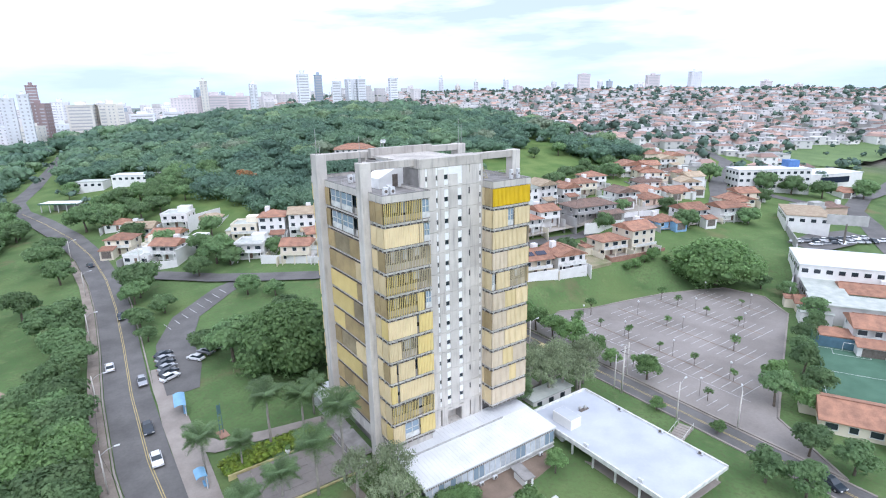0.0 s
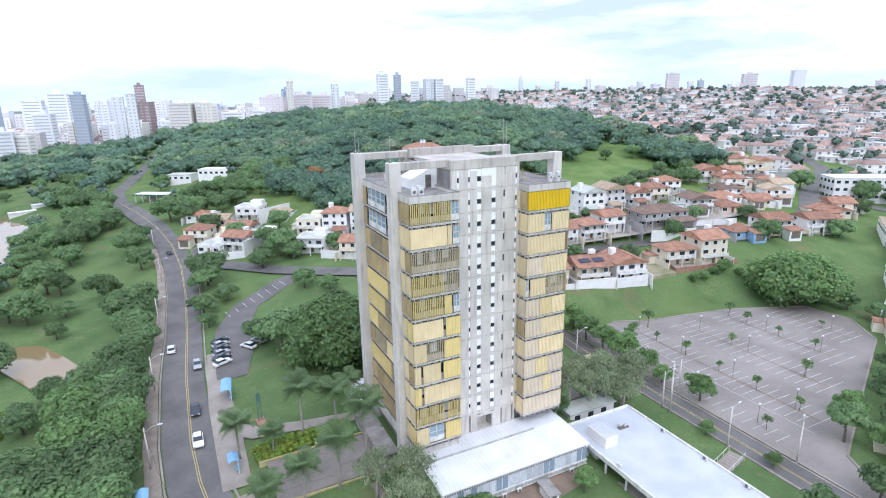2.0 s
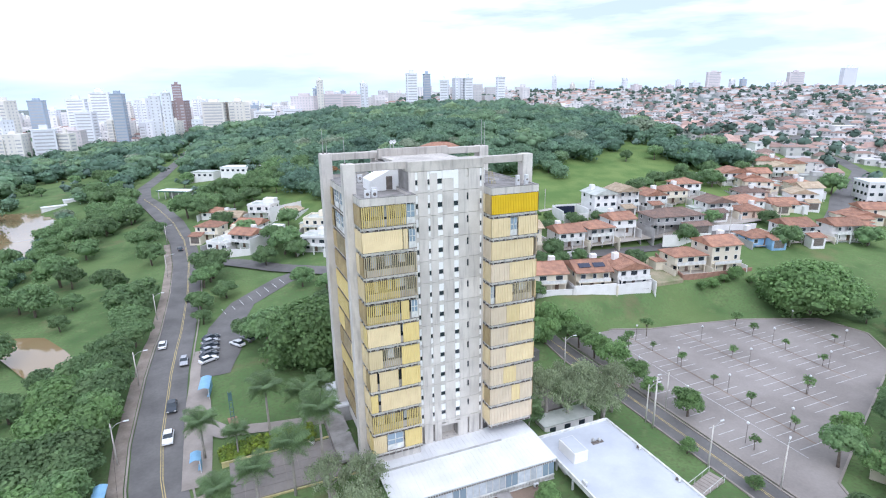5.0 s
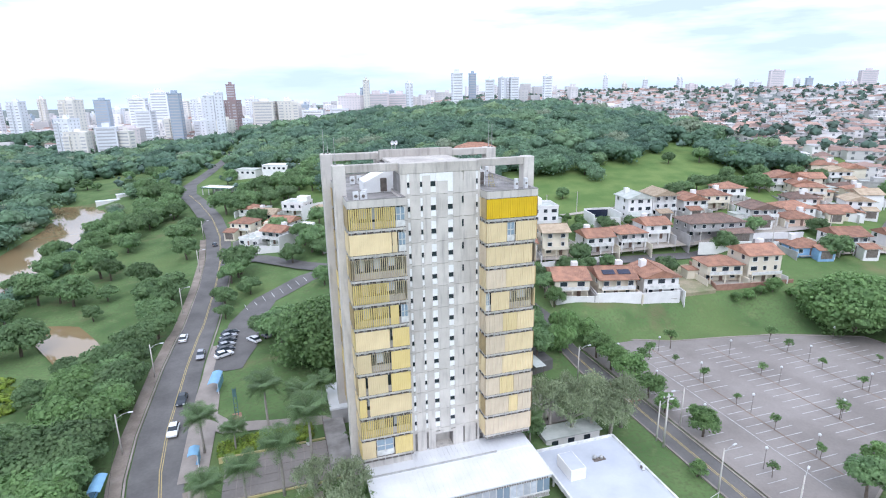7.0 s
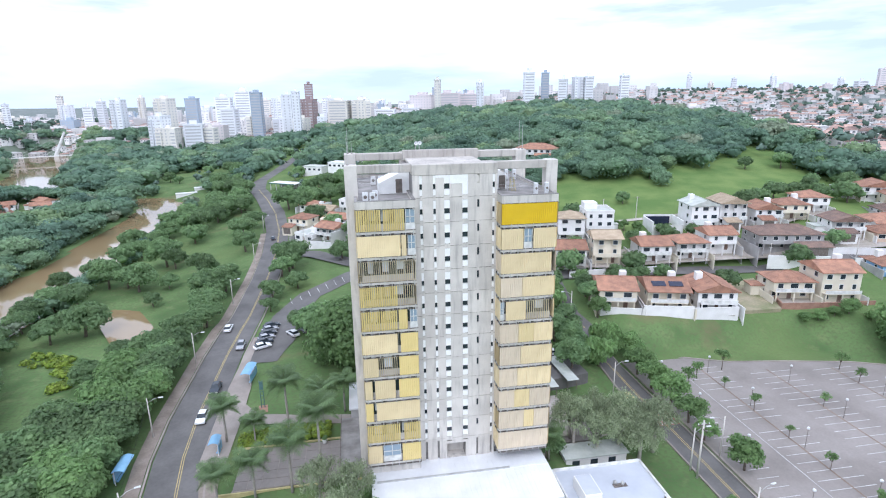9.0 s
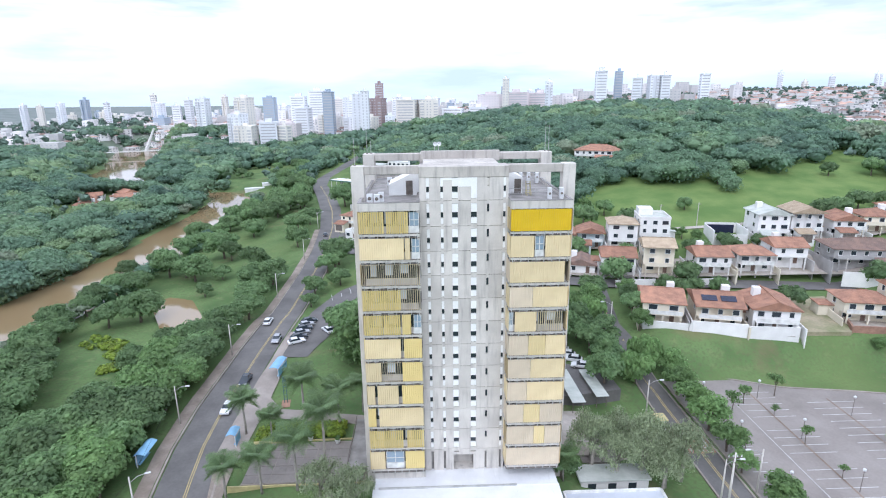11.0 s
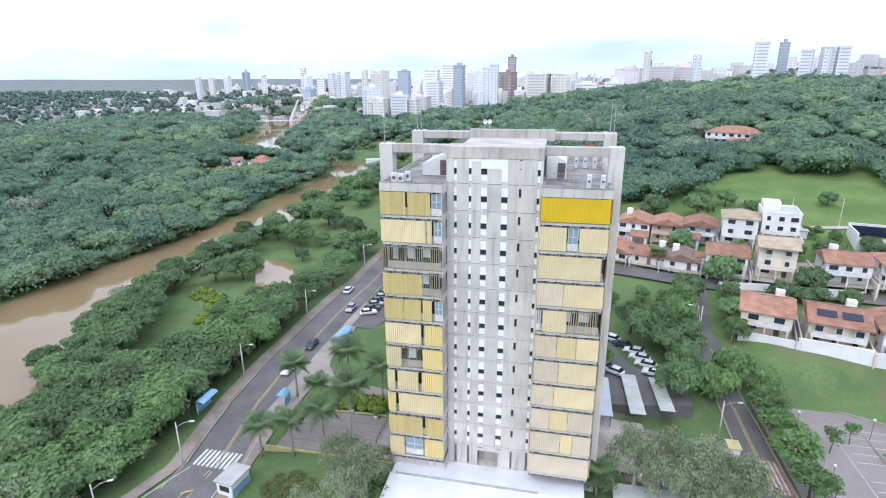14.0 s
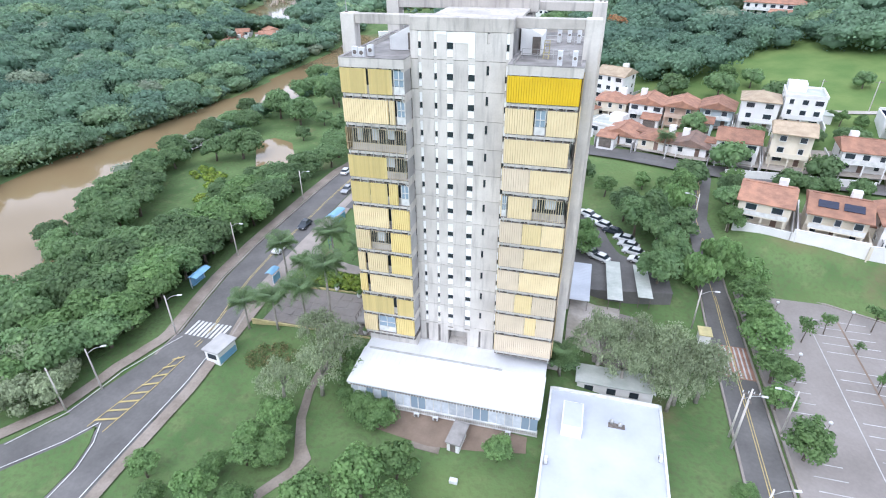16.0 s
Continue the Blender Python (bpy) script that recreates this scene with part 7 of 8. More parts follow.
# walled yard on the meadow's edge
for a, b in (((128.9, 156.6), (138.3, 154.8)), ((128.9, 156.6), (130.8, 166.5)), ((138.3, 154.8), (140.2, 164.7)), ((130.8, 166.5), (140.2, 164.7))):
    garden_wall(a, b, 3.0)
solid("yard_screen", Shape().box(-4.2, -0.06, 0, 4.2, 0.06, 2.7).mesh("yard_screen", M["solar"]), "dark screen on a walled yard", "screen", pose(134.9, 164.9, z_at(135, 165) + 0.2, 0, 0, -10.8))

# ---- larger blocks to the east ----
def block(name, x, y, w, d, h, turn, wall, roof, label, bands=0, z=None, category="building"):
    z = min(z_at(x, y), z_at(x + w / 3, y)) if z is None else z
    root = thing(name, pose(x, y, z, 0, 0, turn), label, category)
    part("wall", Shape().box(-w / 2, -d / 2, -3, w / 2, d / 2, h).mesh("wall", M[wall]), root)
    part("roof", Shape().box(-w / 2 - 0.2, -d / 2 - 0.2, h, w / 2 + 0.2, d / 2 + 0.2, h + 0.3).mesh("roof", M[roof]), root)
    n = max(2, int(w / 3))
    me = Shape().box(-0.8, -0.06, -0.6, 0.8, 0.02, 0.6).mesh("window", M["glass"])
    for b in range(bands):
        for k in range(n):
            for sy, turn_ in ((-d / 2, 0),):
                part("window", me, root, at=Matrix.Translation((-w / 2 + (k + 0.5) * w / n, sy, h - 1.6 - b * 3.2)))
        for k in range(max(1, int(d / 3))):
            part("window", me, root, at=pose(-w / 2, -d / 2 + (k + 0.5) * 3, h - 1.6 - b * 3.2, 0, 0, -90))
    return root


big = block("office_block", 280, 131, 35, 12, 10.5, -33, "wall_white", "white_roof", "long white three-storey office block", 3)
part("stair_tower", Shape().box(10, 0, 10.5, 15, 6, 14).mesh("stair_tower", M["blue_panel"]), big, "blue clad stair tower")
EAST = -58
block("warehouse", 186, 61, 27, 19, 5.5, EAST, "wall_white", "white_roof", "white warehouse with a low metal roof", 1)
block("warehouse", 231, 93, 14, 22, 6, EAST, "wall_white", "tile_sand", "pale warehouse with a tan roof", 1)
block("workshop", 171, 61.5, 9, 20, 3.6, EAST, "wall_grey", "fibre", "grey workshop with a flat roof", 1)
block("workshop", 157, 49.5, 17, 9, 5.0, EAST, "wall_grey", "fibre", "plain grey workshop with a flat roof", 0)
block("shed", 150, 54, 7, 5, 3.0, EAST, "wall_white", "fibre", "low white shed with a sheet roof", 0)
house(158, 58, 8, 6, 1, EAST, "gable", "wall_cream", "tile_orange", yard=False)
house(176, 51.5, 14, 9, 1, EAST, "gable", "wall_green", "tile_orange", "pale green house with an orange tile roof", yard=False)
house(147.5, 39.5, 12, 9, 2, EAST, "gable", "wall_white", "tile_orange", "white house with a tan tile roof behind the court", yard=False)
house(141.0, 46.0, 6, 5, 1, EAST, "hip", "wall_grey", "tile_orange", "small annex with a clay tile roof", yard=False)
house(108.5, 26.0, 19, 9.5, 1, -62, "gable", "wall_cream", "tile_orange", "long cream building with an orange tile roof", yard=False)
# rendered boundary wall along the bank
for a, b in (((238.6, 105.0), (218.0, 92.5)), ((218.0, 92.5), (198.0, 80.0)), ((198.0, 80.0), (175.0, 70.2)), ((175.0, 70.2), (160.0, 64.5))):
    garden_wall(a, b, 2.4, "wall_grey", "grey rendered boundary wall", sink=5.0)
solid("scrap_yard", ribbon([(204, 80, 12), (222, 79, 15), (240, 77, 10)], 0.15).mesh("scrap_yard", M["asphalt"]), "dark dirty ground of a car yard", "yard", kind="structure")
solid("grass_field", ribbon([(388, 148, 30), (410, 165, 62), (440, 168, 66), (480, 162, 52), (512, 150, 34)], 0.35, 6.0).mesh("grass_field", M["meadow"]), "mown green sports field", "field", kind="structure")
block("store", 330, 128, 36, 18, 6, -20, "wall_white", "white_roof", "white store with a dark sign band", 0)
solid("sign_band", Shape().box(-9, -0.15, 0, 9, 0.15, 3).mesh("sign_band", M["solar"]), "dark sign band on the store front", "sign", pose(322, 117.6, z_at(322, 118) + 3.0, 0, 0, -20))
bb = thing("billboard", pose(219, 74, z_at(219, 74), 0, 0, -60), "dark grey roadside billboard on a post", "billboard")
part("post", Shape().tube([(0, 0, 0), (0, 0, 8)], [0.3, 0.3], 8).mesh("post", M["frame_metal"]), bb)
part("board", Shape().box(-6, -0.2, 7.5, 6, 0.2, 11).mesh("board", M["wall_grey"]), bb)
# filling-station like canopy and low white halls north of the park
can = thing("canopy_building", pose(-5, 317, z_at(-5, 317), 0, 0, -34), "low white-roofed building with a green edged canopy", "building")
part("canopy", Shape().box(-9, -4, 3.4, 9, 4, 3.8).mesh("canopy", M["white_roof"]), can)
part("canopy_edge", Shape().box(-9.1, -4.2, 3.2, 9.1, -4.0, 3.85).mesh("canopy_edge", M["court"]), can)
for k in range(5):
    part("post", Shape().box(-8.4 + k * 4, -3.6, -0.5, -8.1 + k * 4, -3.3, 3.4).mesh("post", M["rail_white"]), can)
part("wall", Shape().box(-5, 0.5, -1, 8, 3.6, 3.4).mesh("wall", M["wall_grey"]), can)
block("white_hall", 10, 352, 14, 9, 5, -30, "wall_white", "fibre", "white two-storey hall by the woods", 1)
block("white_hall", 30, 340, 22, 10, 5, -30, "wall_white", "white_roof", "long white hall by the woods", 1)
for x, y, w, t in ((-30, 283, 10, 20), (-69, 352, 12, 20), (-62, 360, 8, 20)):
    block("park_pavilion", x, y, w, 4, 2.4 if y < 300 else 1.2, t, "wall_white", "white_roof", "low white-roofed pavilion in the park", 0)
for x, y, w, d, t in ((-150, 316, 9, 7, 25), (-138, 330, 10, 8, -40), (-134, 318, 9, 7, 30), (-146, 304, 8, 6, 20), (-140, 294, 7, 7, -20)):
    house(x, y, w, d, 1, t, "gable", "wall_white", "tile_orange", group="houses across the river")

# ---- sports court ----
court = thing("sports_court", pose(127.2, 35.8, -2.4, 0, 0, -62), "fenced green artificial turf court with white lines", "sports court")
part("turf", Shape().box(-7.5, -13, 0, 7.5, 13, 0.16).mesh("turf", M["court"]), court)
s = Shape()
for x0, y0, x1, y1 in ((-7, -12.4, 7, -12.3), (-7, 12.3, 7, 12.4), (-7, -12.3, -6.9, 12.3), (6.9, -12.3, 7, 12.3), (-7, -0.05, 7, 0.05), (-3.5, 9.5, 3.5, 9.6), (-3.5, 9.6, -3.4, 12.3), (3.4, 9.6, 3.5, 12.3)):
    s.box(x0, y0, 0.16, x1, y1, 0.18)
part("court_lines", s.mesh("court_lines", M["line_white"]), court, "white court lines")
for x0, y0, x1, y1 in ((-8, 13, 8, 13.15), (7.9, -13, 8.05, 13)):
    part("screen_wall", Shape().box(x0, y0, 0, x1, y1, 2.6).mesh("screen_wall", M["court_fence"]), court, "blue-grey screen wall")
for k in range(9):
    part("fence_post", Shape().tube([(-8, -13 + k * 3.25, 0), (-8, -13 + k * 3.25, 4.5)], [0.05, 0.05], 6).mesh("fence_post", M["court"]), court)
for h in (1.5, 3.0, 4.5):
    part("fence_rail", Shape().box(-8.03, -13, h - 0.03, -7.97, 13, h + 0.03).mesh("fence_rail", M["court"]), court)
goal = thing("goal", pose(138.0, 41.2, -2.24, 0, 0, -62), "white metal football goal", "goal")
for a, b in (((-1.8, 0, 0), (-1.8, 0, 2)), ((1.8, 0, 0), (1.8, 0, 2)), ((-1.8, 0, 2), (1.8, 0, 2))):
    part("bar", Shape().tube([a, b], [0.06, 0.06], 6).mesh("bar", M["rail_white"]), goal)

# ---- neighbourhoods on the far slopes: past counting ----
def far_house_rows(places, turns, sizes, roof_mat, name, label):
    vs, fs, roofs_v, roofs_f = [], [], [], []
    z = land(places[:, 0], places[:, 1])
    box_f = np.array([[0, 1, 5, 4], [1, 2, 6, 5], [2, 3, 7, 6], [3, 0, 4, 7]])
    roof_f = np.array([[0, 1, 5, 4], [2, 3, 4, 5], [1, 2, 5, 5], [3, 0, 4, 4]])
    for i, (x, y) in enumerate(places):
        w, d, h, r = sizes[i]
        c, s_ = math.cos(turns[i]), math.sin(turns[i])
        a = np.array([(-w, -d), (w, -d), (w, d), (-w, d)]) / 2
        b = a + np.sign(a) * 0.4
        rot = lambda q: np.stack([q[:, 0] * c - q[:, 1] * s_ + x, q[:, 0] * s_ + q[:, 1] * c + y], 1)
        wa, wb = rot(a), rot(b)
        top = rot(np.array([(-w / 2 + d * 0.2, 0), (w / 2 - d * 0.2, 0)]))
        vs.append(np.concatenate([np.c_[wa, np.full(4, z[i] - 3)], np.c_[wa, np.full(4, z[i] + h)]]))
        fs.append(box_f + 8 * i)
        roofs_v.append(np.concatenate([np.c_[wb, np.full(4, z[i] + h)], np.c_[top, np.full(2, z[i] + h + r)]]))
        roofs_f.append(roof_f + 6 * i)
    roof_faces = np.concatenate(roofs_f)
    tri = roof_faces[roof_faces[:, 2] == roof_faces[:, 3]][:, :3]
    quad = roof_faces[roof_faces[:, 2] != roof_faces[:, 3]]
    tris = np.concatenate([tri, quad[:, [0, 1, 2]], quad[:, [0, 2, 3]]])
    walls, roofs = big_mesh(name, np.concatenate(vs), np.concatenate(fs), M["far_wall"]), big_mesh(name, np.concatenate(roofs_v), tris, M[roof_mat])
    walls.shade_flat()
    roofs.shade_flat()
    solid(name + "_walls", walls, label + " walls", "houses", kind="stuff")
    solid(name + "_roofs", roofs, label + " roofs", "houses", kind="stuff")
    # window openings of the nearer rows
    s = Shape()
    for i, (x, y) in enumerate(places[:700]):
        w, d, h, r = sizes[i]
        c, s_ = math.cos(turns[i]), math.sin(turns[i])
        for side in range(4):
            span, off = (w, d / 2) if side % 2 == 0 else (d, w / 2)
            ux, uy = ((c, s_), (-s_, c), (-c, -s_), (s_, -c))[side]
            nx, ny = uy, -ux
            if ny > 0.35:
                continue
            for lev in range(2 if h > 5 else 1):
                for k in (-0.26, 0.26):
                    px, py = x + nx * (off + 0.05) + ux * k * span, y + ny * (off + 0.05) + uy * k * span
                    z0 = z[i] + 0.9 + 2.8 * lev
                    s.face((px - ux * 0.75, py - uy * 0.75, z0), (px + ux * 0.75, py + uy * 0.75, z0), (px + ux * 0.75, py + uy * 0.75, z0 + 1.3), (px - ux * 0.75, py - uy * 0.75, z0 + 1.3))
    solid(name + "_windows", s.mesh(name + "_windows", M["far_pane"]), label + " window panes", "windows", kind="stuff")


p = scatter(11.2, -900, 1700, 100, 1900)
x, y = p[:, 0], p[:, 1]
d = np.hypot(x - 30, y)
brg = np.degrees(np.arctan2(x - 30, y + 5))
built = (brg > 30) & (brg < 80) & (d > 235) & (x > 215 + 0.12 * (y - 150)) & ~((np.hypot((x - 225) / 62, (y - 222) / 44) < 1))
built |= (brg > -52) & (brg < 32) & (d > 560) & (d < 1300) & ((brg > -30) | (rng.random(len(p)) < 0.22))
green = np.hypot((x - 380) / 70, (y - 120) / 26) < 1
big_green = (np.hypot((x - 430) / 75, (y - 160) / 28) < 1)
lane = (np.abs(((x * 0.86 + y * 0.5) / 62) % 1 - 0.5) > 0.42)
built &= seen(p) & ~in_wood(x, y) & (bank_distance(x, y, RIVER_POINTS) > 14) & ~green & ~big_green & ~lane & (rng.random(len(p)) < np.where((d < 800) | (brg < 2), 0.84, 0.5))
clear = np.ones(len(p), bool)
for hx, hy, hr in ((281, 132, 26), (190, 62, 24), (230, 93, 18), (330, 128, 26), (222, 78, 18), (168, 52, 18), (150, 44, 16)):
    clear &= np.hypot(x - hx, y - hy) > hr
road_pts = np.concatenate([along(STREET, 6), along(FAR_ROAD, 6), along(LINK_ROAD, 6)])[:, :2]
for i in range(0, len(road_pts)):
    clear &= np.hypot(x - road_pts[i, 0], y - road_pts[i, 1]) > 8.5
p = p[built & clear]
p = p[np.argsort(np.hypot(p[:, 0], p[:, 1]))]
# the nearest of them are things of their own, sharing a few meshes
singles, rest = p[:20], p[20:]
protos = [house(0, -500 - 30 * k, 9 + k % 3, 8.5, 1 + k % 2, 0, ("hip", "gable", "hip", "gable", "flat", "hip")[k], ("wall_white", "wall_cream", "wall_pink", "wall_white", "wall_grey", "wall_cream")[k],
                ("tile_orange", "tile_orange", "tile_brown", "tile_sand", "fibre", "tile_orange")[k], group="hillside houses", yard=False) for k in range(6)]
for i, (hx, hy) in enumerate(singles):
    k = i % 6
    m = pose(hx, hy, z_at(hx, hy), 0, 0, float(-30 + rng.choice((0, 90, 180)) + rng.normal(0, 5)))
    if i < 6:
        protos[k].matrix_basis = m
    else:
        copy_thing(protos[k], m)
n = len(rest)
sizes = np.stack([rng.uniform(6.5, 12, n), rng.uniform(5.5, 9, n), rng.choice([2.6, 2.9, 3.2, 5.6], n), rng.uniform(1.1, 2.1, n)], 1)
pick = rng.random(n) < 0.62
turns = np.radians(-30 + rng.choice([0, 90], n) + rng.normal(0, 6, n))
far_house_rows(rest[pick], turns[pick], sizes[pick], "far_roof", "far_tiled_houses", "distant pale houses with clay tile roofs")
wide = np.where(rng.random((n, 1)) < 0.12, 2.1, 1.15) * np.array([1.0, 1.0, 0.0, 0.0]) + np.array([0.0, 0.0, 1.0, 0.3])
far_house_rows(rest[~pick], turns[~pick], (sizes * wide)[~pick], "far_roof_grey", "far_grey_houses", "distant pale buildings with grey roofs")

# ---- city towers ----
# x, y, width, height
TOWERS_WEST = [(-607, 934, 11, 46), (-589, 946, 13, 44), (-565, 961, 14, 48), (-458, 849, 14, 53), (-435, 863, 12, 48), (-300, 676, 14, 54), (-378, 892, 11, 58), (-340, 825, 20, 45), (-290, 765, 14, 43), (-276, 771, 13, 49), (-232, 707, 19, 52), (-258, 860, 11, 52)]
TOWERS_MID = [(-157, 732, 20, 51), (-122, 742, 26, 51), (-99, 748, 27, 57), (-55, 753, 23, 46), (137, 663, 10, 43), (181, 632, 10, 35), (-22, 607, 11, 50), (-36, 654, 14, 49)]
TOWERS_EAST = [(245, 650, 17, 42), (271, 667, 12, 40), (286, 646, 14, 32), (304, 647, 14, 34), (316, 642, 14, 34), (494, 1005, 13, 17), (511, 998, 11, 15), (364, 646, 14, 35), (969, 866, 34, 38),
               (992, 840, 13, 23), (1005, 825, 15, 23), (1058, 755, 36, 34), (1104, 687, 32, 39), (925, 914, 12, 23), (782, 910, 12, 26), (734, 949, 11, 23), (703, 972, 12, 16), (619, 910, 12, 31)]
# x, y, width, height of the roof above the datum, facade
TOWERS_PLACED = [(-14, 668, 24, 53, "tower_brown"), (-19, 768, 14, 72, "tower_brown"), (21, 672, 25, 51, "tower_cream"), (46, 676, 25, 51, "tower_cream"), (-71, 668, 17, 61, "tower_blue"), (76, 688, 34, 40, "tower_white"), (108, 692, 30, 41, "tower_white"),
                 (124, 702, 31, 56, "tower_pink"), (157, 712, 31, 58, "tower_pink"), (190, 722, 30, 57, "tower_pink"), (150, 760, 12, 66, "tower_blue"), (-158, 606, 22, 39, "tower_white"), (-148, 598, 22, 27, "tower_cream"),
                 (-126, 606, 25, 30, "tower_white"), (-110, 606, 15, 26, "tower_cream"), (-106, 690, 24, 43, "tower_white"), (-78, 676, 17, 35, "tower_cream"), (-47, 690, 26, 31, "tower_white"), (-20, 640, 16, 33, "tower_cream"), (2, 640, 15, 34, "tower_white"), (-112, 640, 24, 27, "tower_pink"), (-176, 690, 22, 56, "tower_cream")]
PINKISH = [t[:2] for t in TOWERS_EAST if t[0] in (969, 1058)]


def city_tower(x, y, w, h, wall, seed):
    r = random.Random(seed)
    d = w * r.uniform(0.55, 0.9) if w < 40 else 16
    root = thing("tower_block", pose(x, y, z_at(x, y), 0, 0, r.uniform(-35, 5)), {"tower_white": "pale high-rise apartment tower", "tower_pink": "pinkish apartment tower on the skyline", "tower_brown": "brown high-rise tower on the skyline", "tower_blue": "blue-grey glazed high-rise on the skyline", "tower_cream": "cream apartment slab on the skyline"}[wall], "building", "city towers")
    part("wall", Shape().box(-w / 2, -d / 2, -6, w / 2, d / 2, h).mesh("wall", M[wall]), root)
    top = r.uniform(0.25, 0.5)
    part("roof_house", Shape().box(-w * top / 2, -d * top / 2, h, w * top / 2, d * top / 2, h + r.uniform(2.5, 5)).mesh("roof_house", M[wall]), root)
    floors = int(h / 3.1)
    cols = max(2, int(w / 3.4))
    style = r.random()
    s = Shape()

    def pane(u0, u1, z0, z1, side):
        """A window pane on the front (0), the west end (-1) or the east end (1)."""
        if side == 0:
            q = -d / 2 - 0.08
            s.face((u0, q, z0), (u1, q, z0), (u1, q, z1), (u0, q, z1))
        else:
            q = side * (w / 2 + 0.08)
            s.face((q, u0, z0), (q, u1, z0), (q, u1, z1), (q, u0, z1))

    for fl in range(floors):
        z = h - 2.4 - fl * 3.1
        if style < 0.3:
            pane(-w * 0.42, w * 0.42, z, z + 1.2, 0)
            pane(-d * 0.3, d * 0.3, z, z + 1.2, -1)
            pane(-d * 0.3, d * 0.3, z, z + 1.2, 1)
        else:
            for k in range(cols):
                cx = -w / 2 + (k + 0.5) * w / cols
                pane(cx - 0.7, cx + 0.7, z, z + 1.3, 0)
            for k in range(max(2, int(d / 4.0))):
                cy = -d / 2 + (k + 0.5) * d / max(2, int(d / 4.0))
                pane(cy - 0.7, cy + 0.7, z, z + 1.3, -1)
                pane(cy - 0.7, cy + 0.7, z, z + 1.3, 1)
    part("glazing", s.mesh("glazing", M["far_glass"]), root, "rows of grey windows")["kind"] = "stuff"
    if style > 0.5:
        # upright recess with a bay on either side
        bay = w * r.uniform(0.26, 0.36)
        for k in (-1, 1):
            part("bay", Shape().box(k * w / 2 - (bay if k > 0 else 0), -d / 2 - 1.6, -6, k * w / 2 + (bay if k < 0 else 0), -d / 2 - 0.02, h - r.choice((0, 0, 3.1))).mesh("bay", M[wall]), root)
            b = Shape()
            for fl in range(floors):
                z, c = h - 5.2 - fl * 3.1, k * (w / 2 - bay / 2)
                b.face((c - bay * 0.36, -d / 2 - 1.68, z), (c + bay * 0.36, -d / 2 - 1.68, z), (c + bay * 0.36, -d / 2 - 1.68, z + 1.2), (c - bay * 0.36, -d / 2 - 1.68, z + 1.2))
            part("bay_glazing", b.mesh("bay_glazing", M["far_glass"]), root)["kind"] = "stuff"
    part("parapet", Shape().box(-w / 2 - 0.3, -d / 2 - 0.3, h - 0.2, w / 2 + 0.3, d / 2 + 0.3, h + 0.7).mesh("parapet", M[wall]), root)


rise_at = lambda x, y: float(city_rise(np.array([x]), np.array([y]))[0])
for i, (x, y, w, h) in enumerate(TOWERS_WEST + TOWERS_MID + TOWERS_EAST):
    if bank_distance(np.array([float(x)]), np.array([float(y)]), RIVER_POINTS)[0] < 20:
        continue
    city_tower(x, y, w * 0.72, h - rise_at(x, y), "tower_pink" if (x, y) in PINKISH else "tower_blue" if i % 9 == 3 else "tower_cream" if i % 5 == 1 else "tower_white", i)
for i, (x, y, w, top, wall) in enumerate(TOWERS_PLACED):
    city_tower(x, y, w * (0.9 if wall in ("tower_pink", "tower_cream") else 0.72), top - z_at(x, y), wall, 300 + i)
for i in range(84):
    a = random.uniform(-34, 13)
    dist = random.uniform(800, 1700)
    x, y = 30 + dist * math.sin(radians(a)), dist * math.cos(radians(a))
    if bank_distance(np.array([x]), np.array([y]), RIVER_POINTS)[0] < 20:
        continue
    city_tower(x, y, random.uniform(9, 19), random.uniform(14, 44) * (0.5 + 0.4 * random.random()) * (0.6 if a < -18 else 1.0), random.choice(("tower_white", "tower_white", "tower_white", "tower_cream", "tower_cream", "tower_pink", "tower_blue")), 100 + i)
for i in range(14):
    a = random.uniform(12, 66)
    dist = random.uniform(1000, 1400)
    x, y = 30 + dist * math.sin(radians(a)), dist * math.cos(radians(a))
    city_tower(x, y, random.uniform(10, 18), random.uniform(8, 18), random.choice(("tower_white", "tower_pink")), 200 + i)

# bridge over the river
br = thing("cable_bridge", pose(-262, 612, WATER, 0, 0, 22), "white cable-stayed footbridge with a leaning mast", "bridge")
part("deck", Shape().box(-46, -2, 5.0, 17, 2, 5.8).mesh("deck", M["rail_white"]), br)
part("mast", Shape().tube([(-1, 0, 5), (10, 0, 29)], [1.9, 0.9], 8).mesh("mast", M["rail_white"]), br)
for k in range(6):
    part("stay", Shape().tube([(2.0 + k * 1.4, 0, 11 + k * 3.1), (-6 - k * 6, 0, 5.8)], [0.06, 0.06], 4).mesh("stay", M["rail_white"]), br)
part("pier", Shape().box(-2.6, -2.4, -2, 1.6, 2.4, 5.0).mesh("pier", M["concrete"]), br)

# low houses on the slope past the bridge
n = 420
a, dist = np.radians(rng.uniform(-30.5, -17.5, n)), rng.uniform(745, 1180, n)
place = np.stack([54 + dist * np.sin(a), dist * np.cos(a)], 1)
sizes = np.stack([rng.uniform(7, 13, n), rng.uniform(6, 10, n), rng.choice([2.8, 3.2, 5.6, 6.0], n), rng.uniform(0.8, 1.6, n)], 1)
turns = np.radians(rng.choice([-20, 70], n) + rng.normal(0, 8, n))
for k, (roof, word) in enumerate((("far_roof", "clay tile"), ("far_roof_grey", "pale grey"))):
    far_house_rows(place[k::2], turns[k::2], sizes[k::2], roof, "riverside_houses", "distant crowded pale houses with %s roofs" % word)

